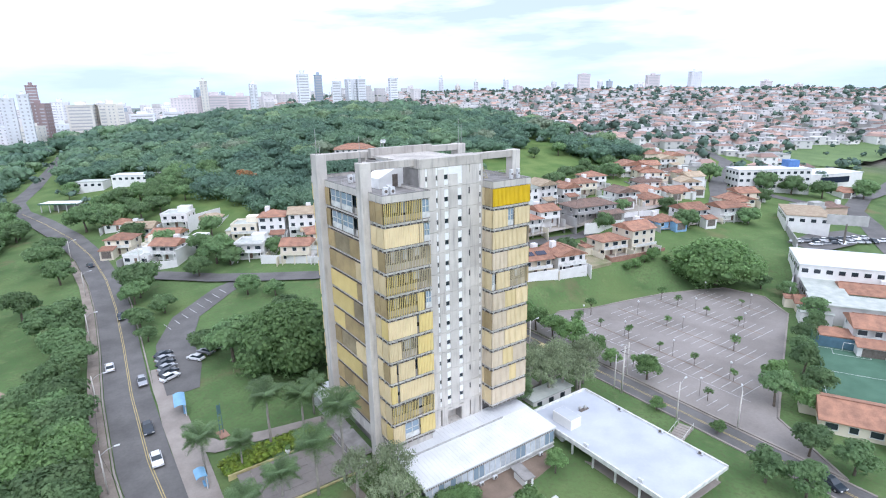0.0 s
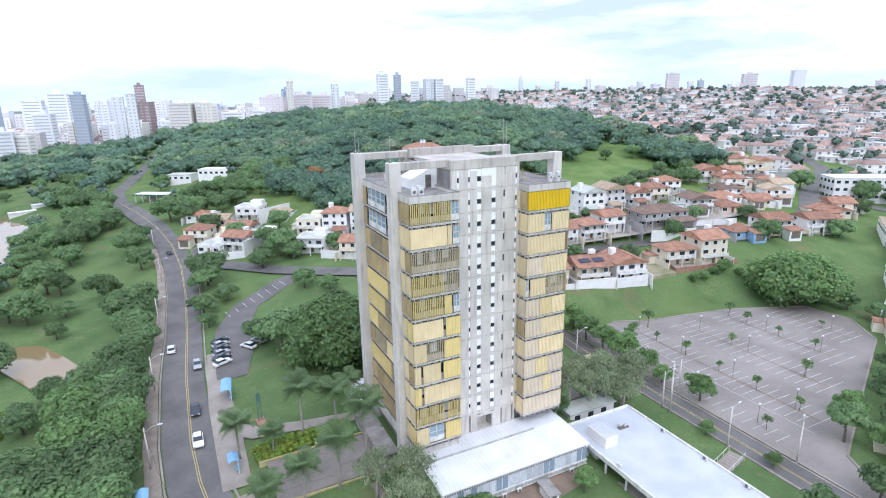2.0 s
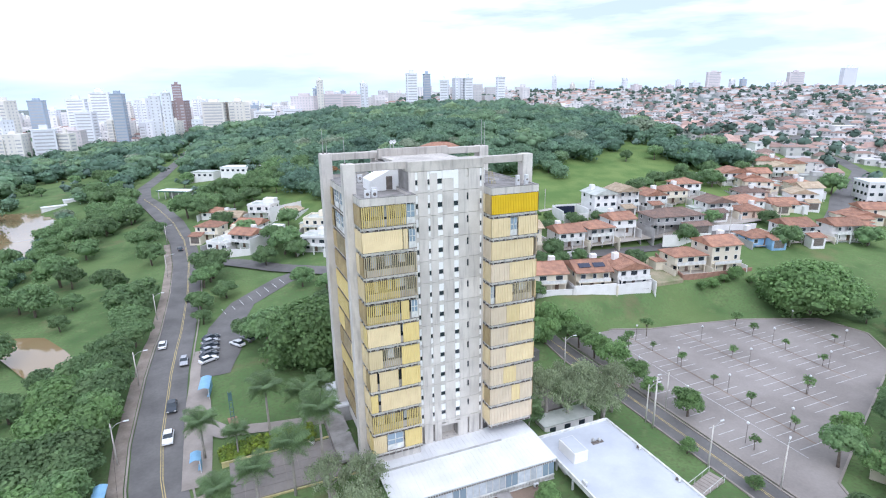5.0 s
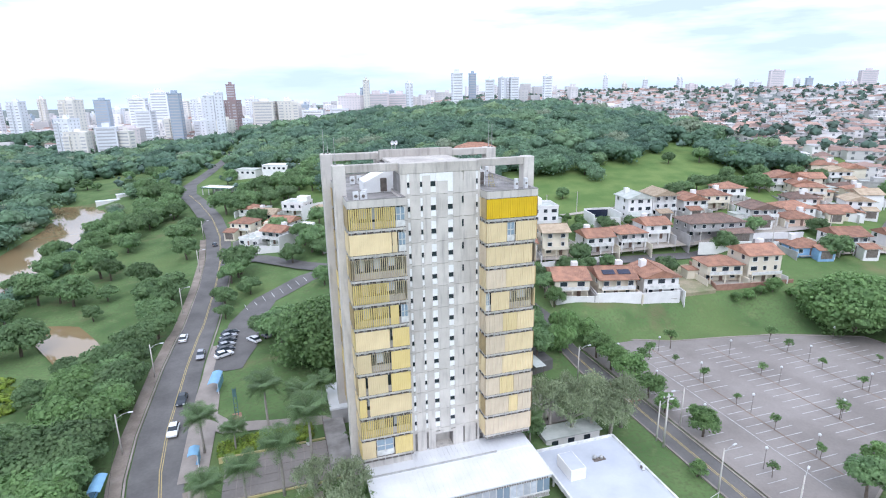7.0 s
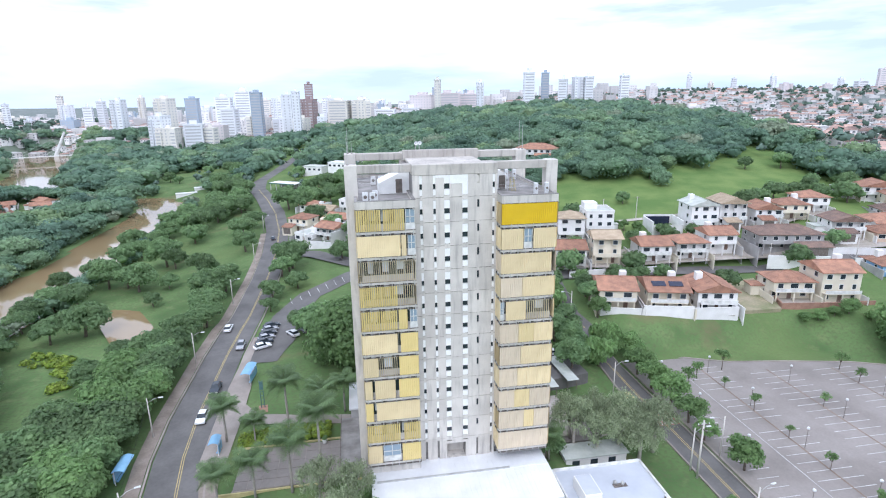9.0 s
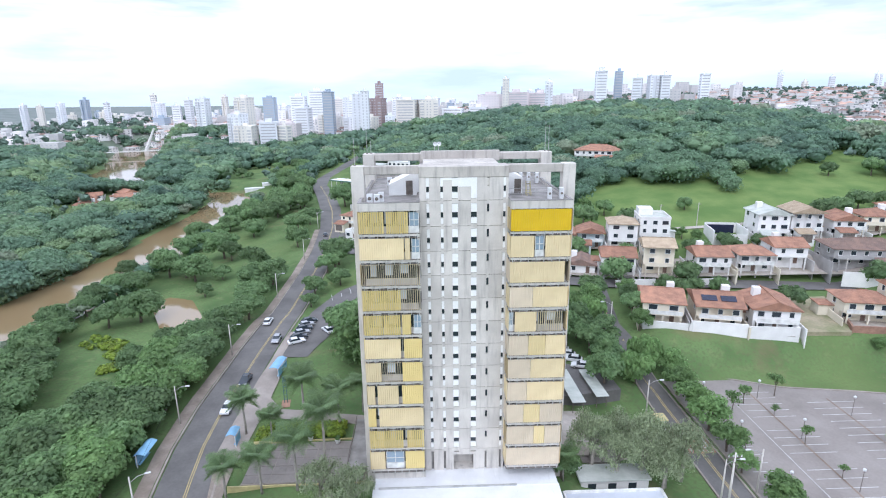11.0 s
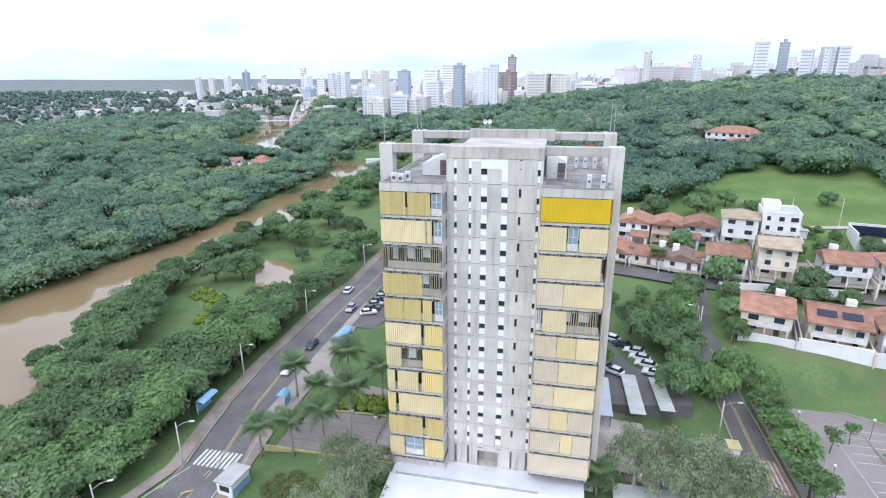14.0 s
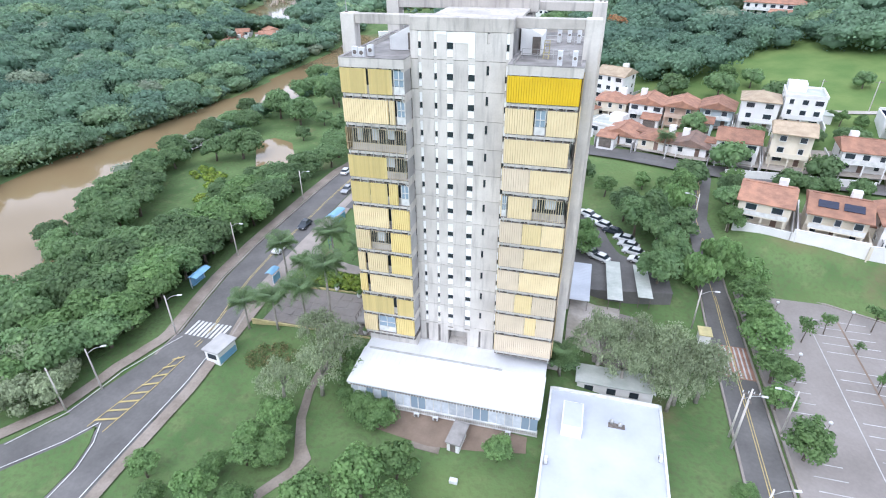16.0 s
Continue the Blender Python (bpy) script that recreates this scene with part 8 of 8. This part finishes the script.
# the mass of lower blocks between the towers: past counting
walls, panes = Shape(), Shape()
for i in range(900):
    a, dist = random.uniform(-44, 30), random.uniform(640, 1700)
    x, y = 30 + dist * math.sin(radians(a)), dist * math.cos(radians(a))
    if (y < 660 and -20 < x < 330) or bank_distance(np.array([x]), np.array([y]), RIVER_POINTS)[0] < 25:
        continue
    w, d, h, z = random.uniform(7, 19), random.uniform(8, 14), random.choice((4, 5, 7, 7, 9, 12, 16, 22)) * random.uniform(0.8, 1.1) * (0.7 if a < -20 else 1.0), z_at(x, y)
    walls.box(x - w / 2, y - d / 2, z - 4, x + w / 2, y + d / 2, z + h)
    for k in range(int(h / 3.2)):
        for j in range(int(w / 4)):
            cx = x - w / 2 + (j + 0.5) * w / int(w / 4)
            q, z0 = y - d / 2 - 0.1, z + 1.2 + 3.2 * k
            panes.face((cx - 1.0, q, z0), (cx + 1.0, q, z0), (cx + 1.0, q, z0 + 1.4), (cx - 1.0, q, z0 + 1.4))
for i in range(90):
    # low sheds and shops at the foot of the towers
    a, dist = random.uniform(-17, -3), random.uniform(690, 860)
    x, y = 30 + dist * math.sin(radians(a)), dist * math.cos(radians(a))
    w, d, z = random.uniform(10, 24), random.uniform(8, 14), z_at(x, y)
    walls.box(x - w / 2, y - d / 2, z - 4, x + w / 2, y + d / 2, z + random.uniform(3.5, 8))
solid("far_city_blocks", walls.mesh("far_city_blocks", M["far_wall"]), "distant pale city blocks between the towers", "buildings", kind="stuff")
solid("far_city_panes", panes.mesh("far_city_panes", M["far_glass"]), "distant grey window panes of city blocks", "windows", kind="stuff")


# ---- cars ----
def car_meshes(paint):
    """Body, glasshouse, wheels and lights of a small car that points to +y."""
    L, Wd = 4.1, 1.7
    side = [(-2.05, 0.35), (-2.03, 0.75), (-1.75, 0.90), (-0.95, 0.98), (1.0, 0.95), (1.85, 0.78), (2.05, 0.62), (2.05, 0.35)]
    s = Shape()
    n = len(side)
    for x in (-Wd / 2, Wd / 2):
        s.v += [(x, y, z) for y, z in side]
    s.f = [tuple(range(n - 1, -1, -1)), tuple(range(n, 2 * n))] + [(i, (i + 1) % n, n + (i + 1) % n, n + i) for i in range(n)]
    body = s.mesh("body", paint, bevel=0.06)
    s = Shape()
    lo = [(-0.76, -1.7), (0.76, -1.7), (0.76, 0.95), (-0.76, 0.95)]
    hi = [(-0.62, -1.2), (0.62, -1.2), (0.62, 0.25), (-0.62, 0.25)]
    s.v = [(x, y, 0.93) for x, y in lo] + [(x, y, 1.40) for x, y in hi]
    s.f = [(0, 3, 2, 1), (0, 1, 5, 4), (1, 2, 6, 5), (2, 3, 7, 6), (3, 0, 4, 7), (4, 5, 6, 7)]
    cabin = s.mesh("glasshouse", M["glass"])
    s = Shape()
    s.v = [(x * 1.03, y * 1.02, 1.39) for x, y in hi] + [(x * 0.96, y * 0.98, 1.47) for x, y in hi]
    s.f = [(0, 3, 2, 1), (4, 5, 6, 7), (0, 1, 5, 4), (1, 2, 6, 5), (2, 3, 7, 6), (3, 0, 4, 7)]
    top = s.mesh("roof", paint, bevel=0.03)
    tyre = Shape().tube([(-0.1, 0, 0), (0.1, 0, 0)], [0.31, 0.31], 14).mesh("tyre", M["rubber"], True)
    rim = Shape().tube([(-0.115, 0, 0), (0.115, 0, 0)], [0.18, 0.18], 10).mesh("rim", M["light_metal"])
    lamp = Shape().box(-0.2, -0.04, -0.08, 0.2, 0.04, 0.08).mesh("headlight", M["ac_white"])
    tail = Shape().box(-0.15, -0.03, -0.1, 0.15, 0.03, 0.1).mesh("tail_light", M["brick"])
    return body, cabin, top, tyre, rim, lamp, tail


CARS = {k: car_meshes(M["car_" + k]) for k in ("white", "dark", "silver")}


def car(x, y, turn, paint="white", where="parked on asphalt", lift=0.14, z=None):
    body, cabin, top, tyre, rim, lamp, tail = CARS[paint]
    root = thing("car", pose(x, y, (z_at(x, y) if z is None else z) + lift, 0, 0, turn), "%s small car %s" % (paint, where), "car", "cars")
    part("body", body, root)
    part("glasshouse", cabin, root, "dark car windows")
    part("roof", top, root)
    for sx in (-0.78, 0.78):
        for sy in (-1.25, 1.28):
            w = part("wheel", tyre, root, at=Matrix.Translation((sx, sy, 0.31)))
            part("rim", rim, w)
        part("headlight", lamp, root, at=Matrix.Translation((sx * 0.75, 2.03, 0.62)))
        part("tail_light", tail, root, at=Matrix.Translation((sx * 0.85, -2.04, 0.72)))


for x, y, t, c in ((3.9, 99.5, 180, "dark"), (3.9, 89.0, 180, "white"), (0.2, 130, 0, "white"), (5.0, 160, 180, "dark"), (0.6, 213, 10, "dark"), (5.2, 119, 180, "silver")):
    car(x, y, t, c, "on the avenue")
for k in range(6):
    car(10.2 + 0.1 * k, 117.5 + k * 2.45, -62, ("white", "dark", "silver", "dark", "silver", "dark")[k], "parked in the side bays")
for k in range(3):
    car(16.5 + k * 2.5, 124 + k * 1.6, 35, ("white", "silver", "white")[k], "parked under a tree")
for x, y, t in ((62.6, 116.6, 55), (64.2, 114.4, 55), (66.0, 112.0, 58), (70.2, 107.0, 72), (71.0, 104.5, 72), (71.8, 102.0, 72), (61.6, 102.0, 58), (63.6, 100.2, 58), (65.6, 98.4, 58), (72.8, 99.0, 72)):
    car(x, y, t, "white", "parked behind the tower", z=0.35, lift=0.02)
car(68.0, 109.6, 65, "dark", "parked behind the tower", z=0.35, lift=0.02)
car(86.0, 25.0, 165, "dark", "on the service road")
for k in range(18):
    car(207 + (k % 9) * 3.4 + (k // 9) * 3.0, 84 - (k % 9) * 1.3 - (k // 9) * 5.0, random.choice((50, 58, 140)), random.choice(("dark", "silver", "white", "dark")), "in a crowded car yard")

# ---- shelters, sheds and carports ----
def shelter(x, y, turn, w, d, h, label):
    root = thing("bus_shelter", pose(x, y, z_at(x, y) + 0.2, 0, 0, turn), label, "bus shelter", "bus shelters")
    s = Shape()
    for k in range(7):
        q, zq = -d / 2 + k * d / 6, h + 0.3 * math.sin(math.pi * k / 6)
        s.v += [(-w / 2, q, zq), (w / 2, q, zq), (w / 2, q, zq - 0.08), (-w / 2, q, zq - 0.08)]
    for k in range(6):
        s.f += [(k * 4 + i, k * 4 + (i + 1) % 4, k * 4 + 4 + (i + 1) % 4, k * 4 + 4 + i) for i in range(4)]
    s.f += [(0, 1, 2, 3), (27, 26, 25, 24)]
    part("roof", s.mesh("roof", M["blue_sheet"]), root, "curved light blue roof sheet")
    for sx in (-1, 1):
        part("post", Shape().tube([(sx * (w / 2 - 0.3), d / 2 - 0.2, 0), (sx * (w / 2 - 0.3), d / 2 - 0.2, h + 0.05)], [0.07, 0.07], 8).mesh("post", M["rail_white"]), root)
    part("bench", Shape().box(-w / 2 + 0.5, d / 2 - 0.6, 0.4, w / 2 - 0.5, d / 2 - 0.25, 0.48).mesh("bench", M["blue_sheet"]), root)
    part("back_panel", Shape().box(-w / 2 + 0.2, d / 2 - 0.12, 0.4, w / 2 - 0.2, d / 2 - 0.06, 1.9).mesh("back_panel", M["blue_sheet"]), root)


shelter(9.8, 102.8, -96, 5.2, 2.0, 2.4, "bus shelter with a light blue curved roof")
shelter(8.6, 78.4, -90, 2.6, 1.6, 2.4, "small bus shelter with a light blue roof")
shelter(-3.9, 74.6, 90, 4.2, 1.8, 2.4, "bus shelter with a light blue roof beneath trees")
kiosk = thing("kiosk", pose(11.2, 58.6, -1.6, 0, 0, -8), "small white kiosk with a grey roof and blue band", "kiosk")
part("wall", Shape().box(-1.3, -1.8, 0, 1.3, 1.8, 2.4).mesh("wall", M["wall_white"]), kiosk)
part("roof", Shape().box(-1.55, -2.1, 2.4, 1.55, 2.1, 2.65).mesh("roof", M["wall_grey"], bevel=0.04), kiosk)
part("blue_band", Shape().box(1.3, -1.7, 0.3, 1.33, 1.7, 1.5).mesh("blue_band", M["blue_sheet"]), kiosk)
part("window", Shape().box(-0.8, -1.84, 1.0, 0.8, -1.8, 1.9).mesh("window", M["glass"]), kiosk)
hut = thing("pump_hut", pose(49.4, 52.2, -2.2, 0, 0, -6), "tiny white hut with a dark sheet roof", "hut")
part("wall", Shape().box(-0.8, -1.4, 0, 0.8, 1.4, 1.5).mesh("wall", M["wall_white"]), hut)
part("roof", Shape().box(-1.0, -1.6, 1.5, 1.0, 2.2, 1.65).mesh("roof", M["concrete_dark"]), hut)
part("door", Shape().box(-0.35, -1.44, 0.05, 0.35, -1.4, 1.35).mesh("door", M["frame_metal"]), hut)


def carport(x, y, w, d, turn, material, label, z):
    root = thing("carport", pose(x, y, z, 0, 0, turn), label, "carport", "carports")
    s = Shape()
    n = int(d / 0.25)
    for k in range(n + 1):
        q, zq = -d / 2 + k * d / n, 2.4 + 0.05 * (k % 2)
        s.v += [(-w / 2, q, zq), (w / 2, q, zq), (w / 2, q, zq + 0.05), (-w / 2, q, zq + 0.05)]
    for k in range(n):
        s.f += [(k * 4 + i, k * 4 + (i + 1) % 4, k * 4 + 4 + (i + 1) % 4, k * 4 + 4 + i) for i in range(4)]
    s.f += [(0, 1, 2, 3), (n * 4 + 3, n * 4 + 2, n * 4 + 1, n * 4)]
    part("roof", s.mesh("roof", M[material]), root)
    for sx in (-1, 1):
        for k in range(4):
            py = -d / 2 + 0.5 + k * (d - 1) / 3
            part("post", Shape().box(sx * (w / 2 - 0.3) - 0.06, py - 0.06, 0, sx * (w / 2 - 0.3) + 0.06, py + 0.06, 2.4).mesh("post", M["frame_metal"]), root)


carport(62.4, 88.4, 3.8, 12, 0, "grey_roof", "carport with a pale blue-grey sheet roof", -0.9)
carport(68.2, 90.6, 2.5, 12.5, 2, "fibre", "long carport with a weathered greenish sheet roof", -1.2)
carport(73.0, 91.4, 2.4, 10.5, 3, "fibre", "long carport with a weathered pale sheet roof", -1.2)
gatehouse = thing("gatehouse", pose(69.5, 66.6, -2.4, 0, 0, 0), "low white service building under trees", "building")
part("wall", Shape().box(-6, -1.6, 0, 4, 1.6, 2.5).mesh("wall", M["wall_white"]), gatehouse)
part("roof", Shape().box(-6.3, -1.9, 2.5, 4.3, 1.9, 2.7).mesh("roof", M["fibre"]), gatehouse)
for k in range(3):
    part("window", Shape().box(-5 + k * 3, -1.64, 1.0, -3.8 + k * 3, -1.6, 2.0).mesh("window", M["glass"]), gatehouse)

# steps from the service road down to the hall
st = thing("steps", pose(79.6, 45.6, -2.4, 0, 0, -78), "pale concrete steps with metal rails on the bank", "steps")
for k in range(8):
    part("tread", Shape().box(-1.2, -3 + k * 0.72, 0, 1.2, -2.3 + k * 0.72, 0.08 + 0.06 * k).mesh("tread", M["pavement"]), st)
for sx in (-1.25, 1.25):
    part("rail", Shape().tube([(sx, -3, 0.9), (sx, 2.8, 1.4)], [0.04, 0.04], 6).mesh("rail", M["rail_white"]), st)
    for k in range(4):
        part("post", Shape().tube([(sx, -3 + k * 1.9, 0), (sx, -3 + k * 1.9, 0.92 + 0.16 * k)], [0.035, 0.035], 6).mesh("post", M["rail_white"]), st)

# ---- lamps and poles ----
def street_lamp(x, y, turn, h=7.6, reach=2.0, z=None):
    root = thing("street_lamp", pose(x, y, z_at(x, y) if z is None else z, 0, 0, turn), "grey street lamp on a tall post with a curved arm", "street lamp", "street lamps")
    part("post", Shape().tube([(0, 0, -0.3), (0, 0, h * 0.5), (0, 0, h)], [0.15, 0.12, 0.09], 8).mesh("post", M["concrete"], True), root)
    part("arm", Shape().tube([(0, 0, h - 0.9), (reach * 0.5, 0, h - 0.2), (reach, 0, h)], [0.05, 0.045, 0.04], 6).mesh("arm", M["light_metal"], True), root)
    part("lamp_head", Shape().box(reach - 0.1, -0.14, h - 0.1, reach + 0.65, 0.14, h + 0.08).mesh("lamp_head", M["ac_white"], bevel=0.04), root)


for x, y, t in ((-3.2, 85.0, 0), (1.2, 61.0, 20), (-1.8, 48.6, 30), (-3.0, 112, 0), (-2.6, 150, 0), (-2.0, 185, 0), (-4.5, 225, 10), (82.9, 62.2, 0), (83.2, 48.6, 10), (80.9, 84.6, 0), (88.9, 40.6, 30), (83.0, 112, 180), (89.4, 64.2, 180)):
    street_lamp(x, y, t)
pole = thing("power_pole", pose(82.9, 60.4, -2.4), "concrete power pole with a cross arm and transformer fittings", "power pole")
part("post", Shape().tube([(0, 0, -0.3), (0, 0, 10)], [0.2, 0.12], 8).mesh("post", M["concrete"], True), pole)
part("cross_arm", Shape().box(-1.0, -0.06, 9.2, 1.0, 0.06, 9.35).mesh("cross_arm", M["frame_metal"]), pole)
part("cross_arm", Shape().box(-0.06, -0.9, 8.5, 0.06, 0.9, 8.62).mesh("cross_arm", M["frame_metal"]), pole)
for k in range(4):
    part("insulator", Shape().tube([(-0.9 + k * 0.6, 0, 9.35), (-0.9 + k * 0.6, 0, 9.65)], [0.07, 0.05], 6).mesh("insulator", M["ac_white"]), pole)


def globe_lamp(x, y):
    root = thing("globe_lamp", pose(x, y, -2.3), "thin post lamp with a white globe", "lamp", "parking lot lamps")
    part("post", Shape().tube([(0, 0, 0), (0, 0, 3.6)], [0.05, 0.04], 6).mesh("post", M["frame_metal"]), root)
    v, f = blob((0, 0, 3.85), 0.26, 1.0, 0.0, 2)
    me = big_mesh("globe", v, f, M["ac_white"])
    part("globe", me, root)


for bx, half, ya, yb in lot_rows:
    for y in np.arange(ya + 5, yb, 13):
        globe_lamp(bx + 0.4, y)
# tall poles on the meadow and streets
for x, y, h in ((118, 171, 9), (131, 172, 8), (152, 132, 8), (176, 127, 8), (102, 143, 8), (-26, 300, 8), (14, 196, 8), (196, 124, 8)):
    root = thing("utility_pole", pose(x, y, z_at(x, y)), "grey concrete utility pole by the street", "pole", "utility poles")
    part("post", Shape().tube([(0, 0, -0.3), (0, 0, h)], [0.15, 0.1], 7).mesh("post", M["concrete"]), root)
    part("cross_arm", Shape().box(-0.9, -0.05, h - 0.5, 0.9, 0.05, h - 0.38).mesh("cross_arm", M["frame_metal"]), root)
# guard booth with a yellow sign
booth = thing("barrier_booth", pose(82.2, 81.6, -2.4), "small booth with yellow panel at the gate", "booth")
part("wall", Shape().box(-0.8, -1, 0, 0.8, 1, 1.9).mesh("wall", M["wall_white"]), booth)
part("roof", Shape().box(-1, -1.2, 1.9, 1, 1.2, 2.05).mesh("roof", M["yellow_paint"]), booth)
# small white box on the lawn
solid("lawn_box", Shape().box(-0.5, -0.3, 0, 0.5, 0.3, 0.5).mesh("lawn_box", M["ac_white"], bevel=0.03), "small white meter box on the lawn", "box", pose(50.4, 46.6, -2.2))

# plain wooden pole with overhead wires along the avenue
wire_pole = thing("wire_pole", pose(-3.8, 44.2, z_at(-3.8, 44.2)), "plain grey pole carrying overhead wires", "power pole")
part("post", Shape().tube([(0, 0, -0.3), (0, 0, 7.6)], [0.13, 0.09], 8).mesh("post", M["concrete"], True), wire_pole)
part("bracket", Shape().box(-0.35, -0.05, 7.1, 0.35, 0.05, 7.2).mesh("bracket", M["frame_metal"]), wire_pole)
for (ax, ay), (bx, by) in (((-3.8, 44.2), (-1.8, 48.6)), ((-1.8, 48.6), (1.2, 61.0)), ((1.2, 61.0), (-3.2, 85.0)), ((-3.2, 85.0), (-3.0, 112.0))):
    za, zb = z_at(ax, ay) + 7.0, z_at(bx, by) + 7.0
    pts = [(ax + (bx - ax) * k / 8, ay + (by - ay) * k / 8, za + (zb - za) * k / 8 - 0.5 * math.sin(math.pi * k / 8)) for k in range(9)]
    solid("overhead_wire", Shape().tube(pts, [0.018] * 9, 4).mesh("overhead_wire", M["rubber"]), "thin dark overhead wire between street poles", "wire", group="overhead wires")

# slender sign totem on a brick pad, and pots along the forecourt
totem = thing("sign_totem", pose(14.3, 90.6, z_at(14.3, 90.6), 0, 0, 8), "slender teal steel totem on a brick pad", "totem")
part("pad", Shape().box(-0.8, -1.7, -0.3, 0.8, 0.9, 0.16).mesh("pad", M["brick"], bevel=0.03), totem, "red brick pad")
for sx in (-0.28, 0.28):
    part("upright", Shape().tube([(sx, 0, 0.1), (sx, 0, 5.8)], [0.07, 0.06], 8).mesh("upright", M["teal_metal"]), totem)
for k in range(6):
    part("cross_bar", Shape().box(-0.28, -0.04, 0.8 + k * 0.9, 0.28, 0.04, 0.9 + k * 0.9).mesh("cross_bar", M["teal_metal"]), totem)
part("sign_plate", Shape().box(-0.3, -0.07, 3.9, 0.3, -0.04, 5.6).mesh("sign_plate", M["teal_metal"], bevel=0.01), totem)
pot_leaf = big_mesh("foliage", *crown_arrays([(0, 0, 0.95, 0.42), (0.15, 0.1, 1.15, 0.3)], 90, 0.2, 0.9, 1), M["leaf_light"])
for x, y in ((26.2, 76.6), (21.6, 77.6), (31.0, 67.6), (32.2, 76.2), (29.6, 67.4)):
    pot = thing("plant_pot", Matrix.Translation((x, y, z_at(x, y) + 0.12)), "round pale concrete pot with a small green plant", "plant pot", "pots on the forecourt")
    part("bowl", Shape().tube([(0, 0, 0), (0, 0, 0.2), (0, 0, 0.62), (0, 0, 0.68)], [0.26, 0.34, 0.44, 0.40], 14).mesh("bowl", M["rail_white"], True), pot)
    part("foliage", pot_leaf, pot)
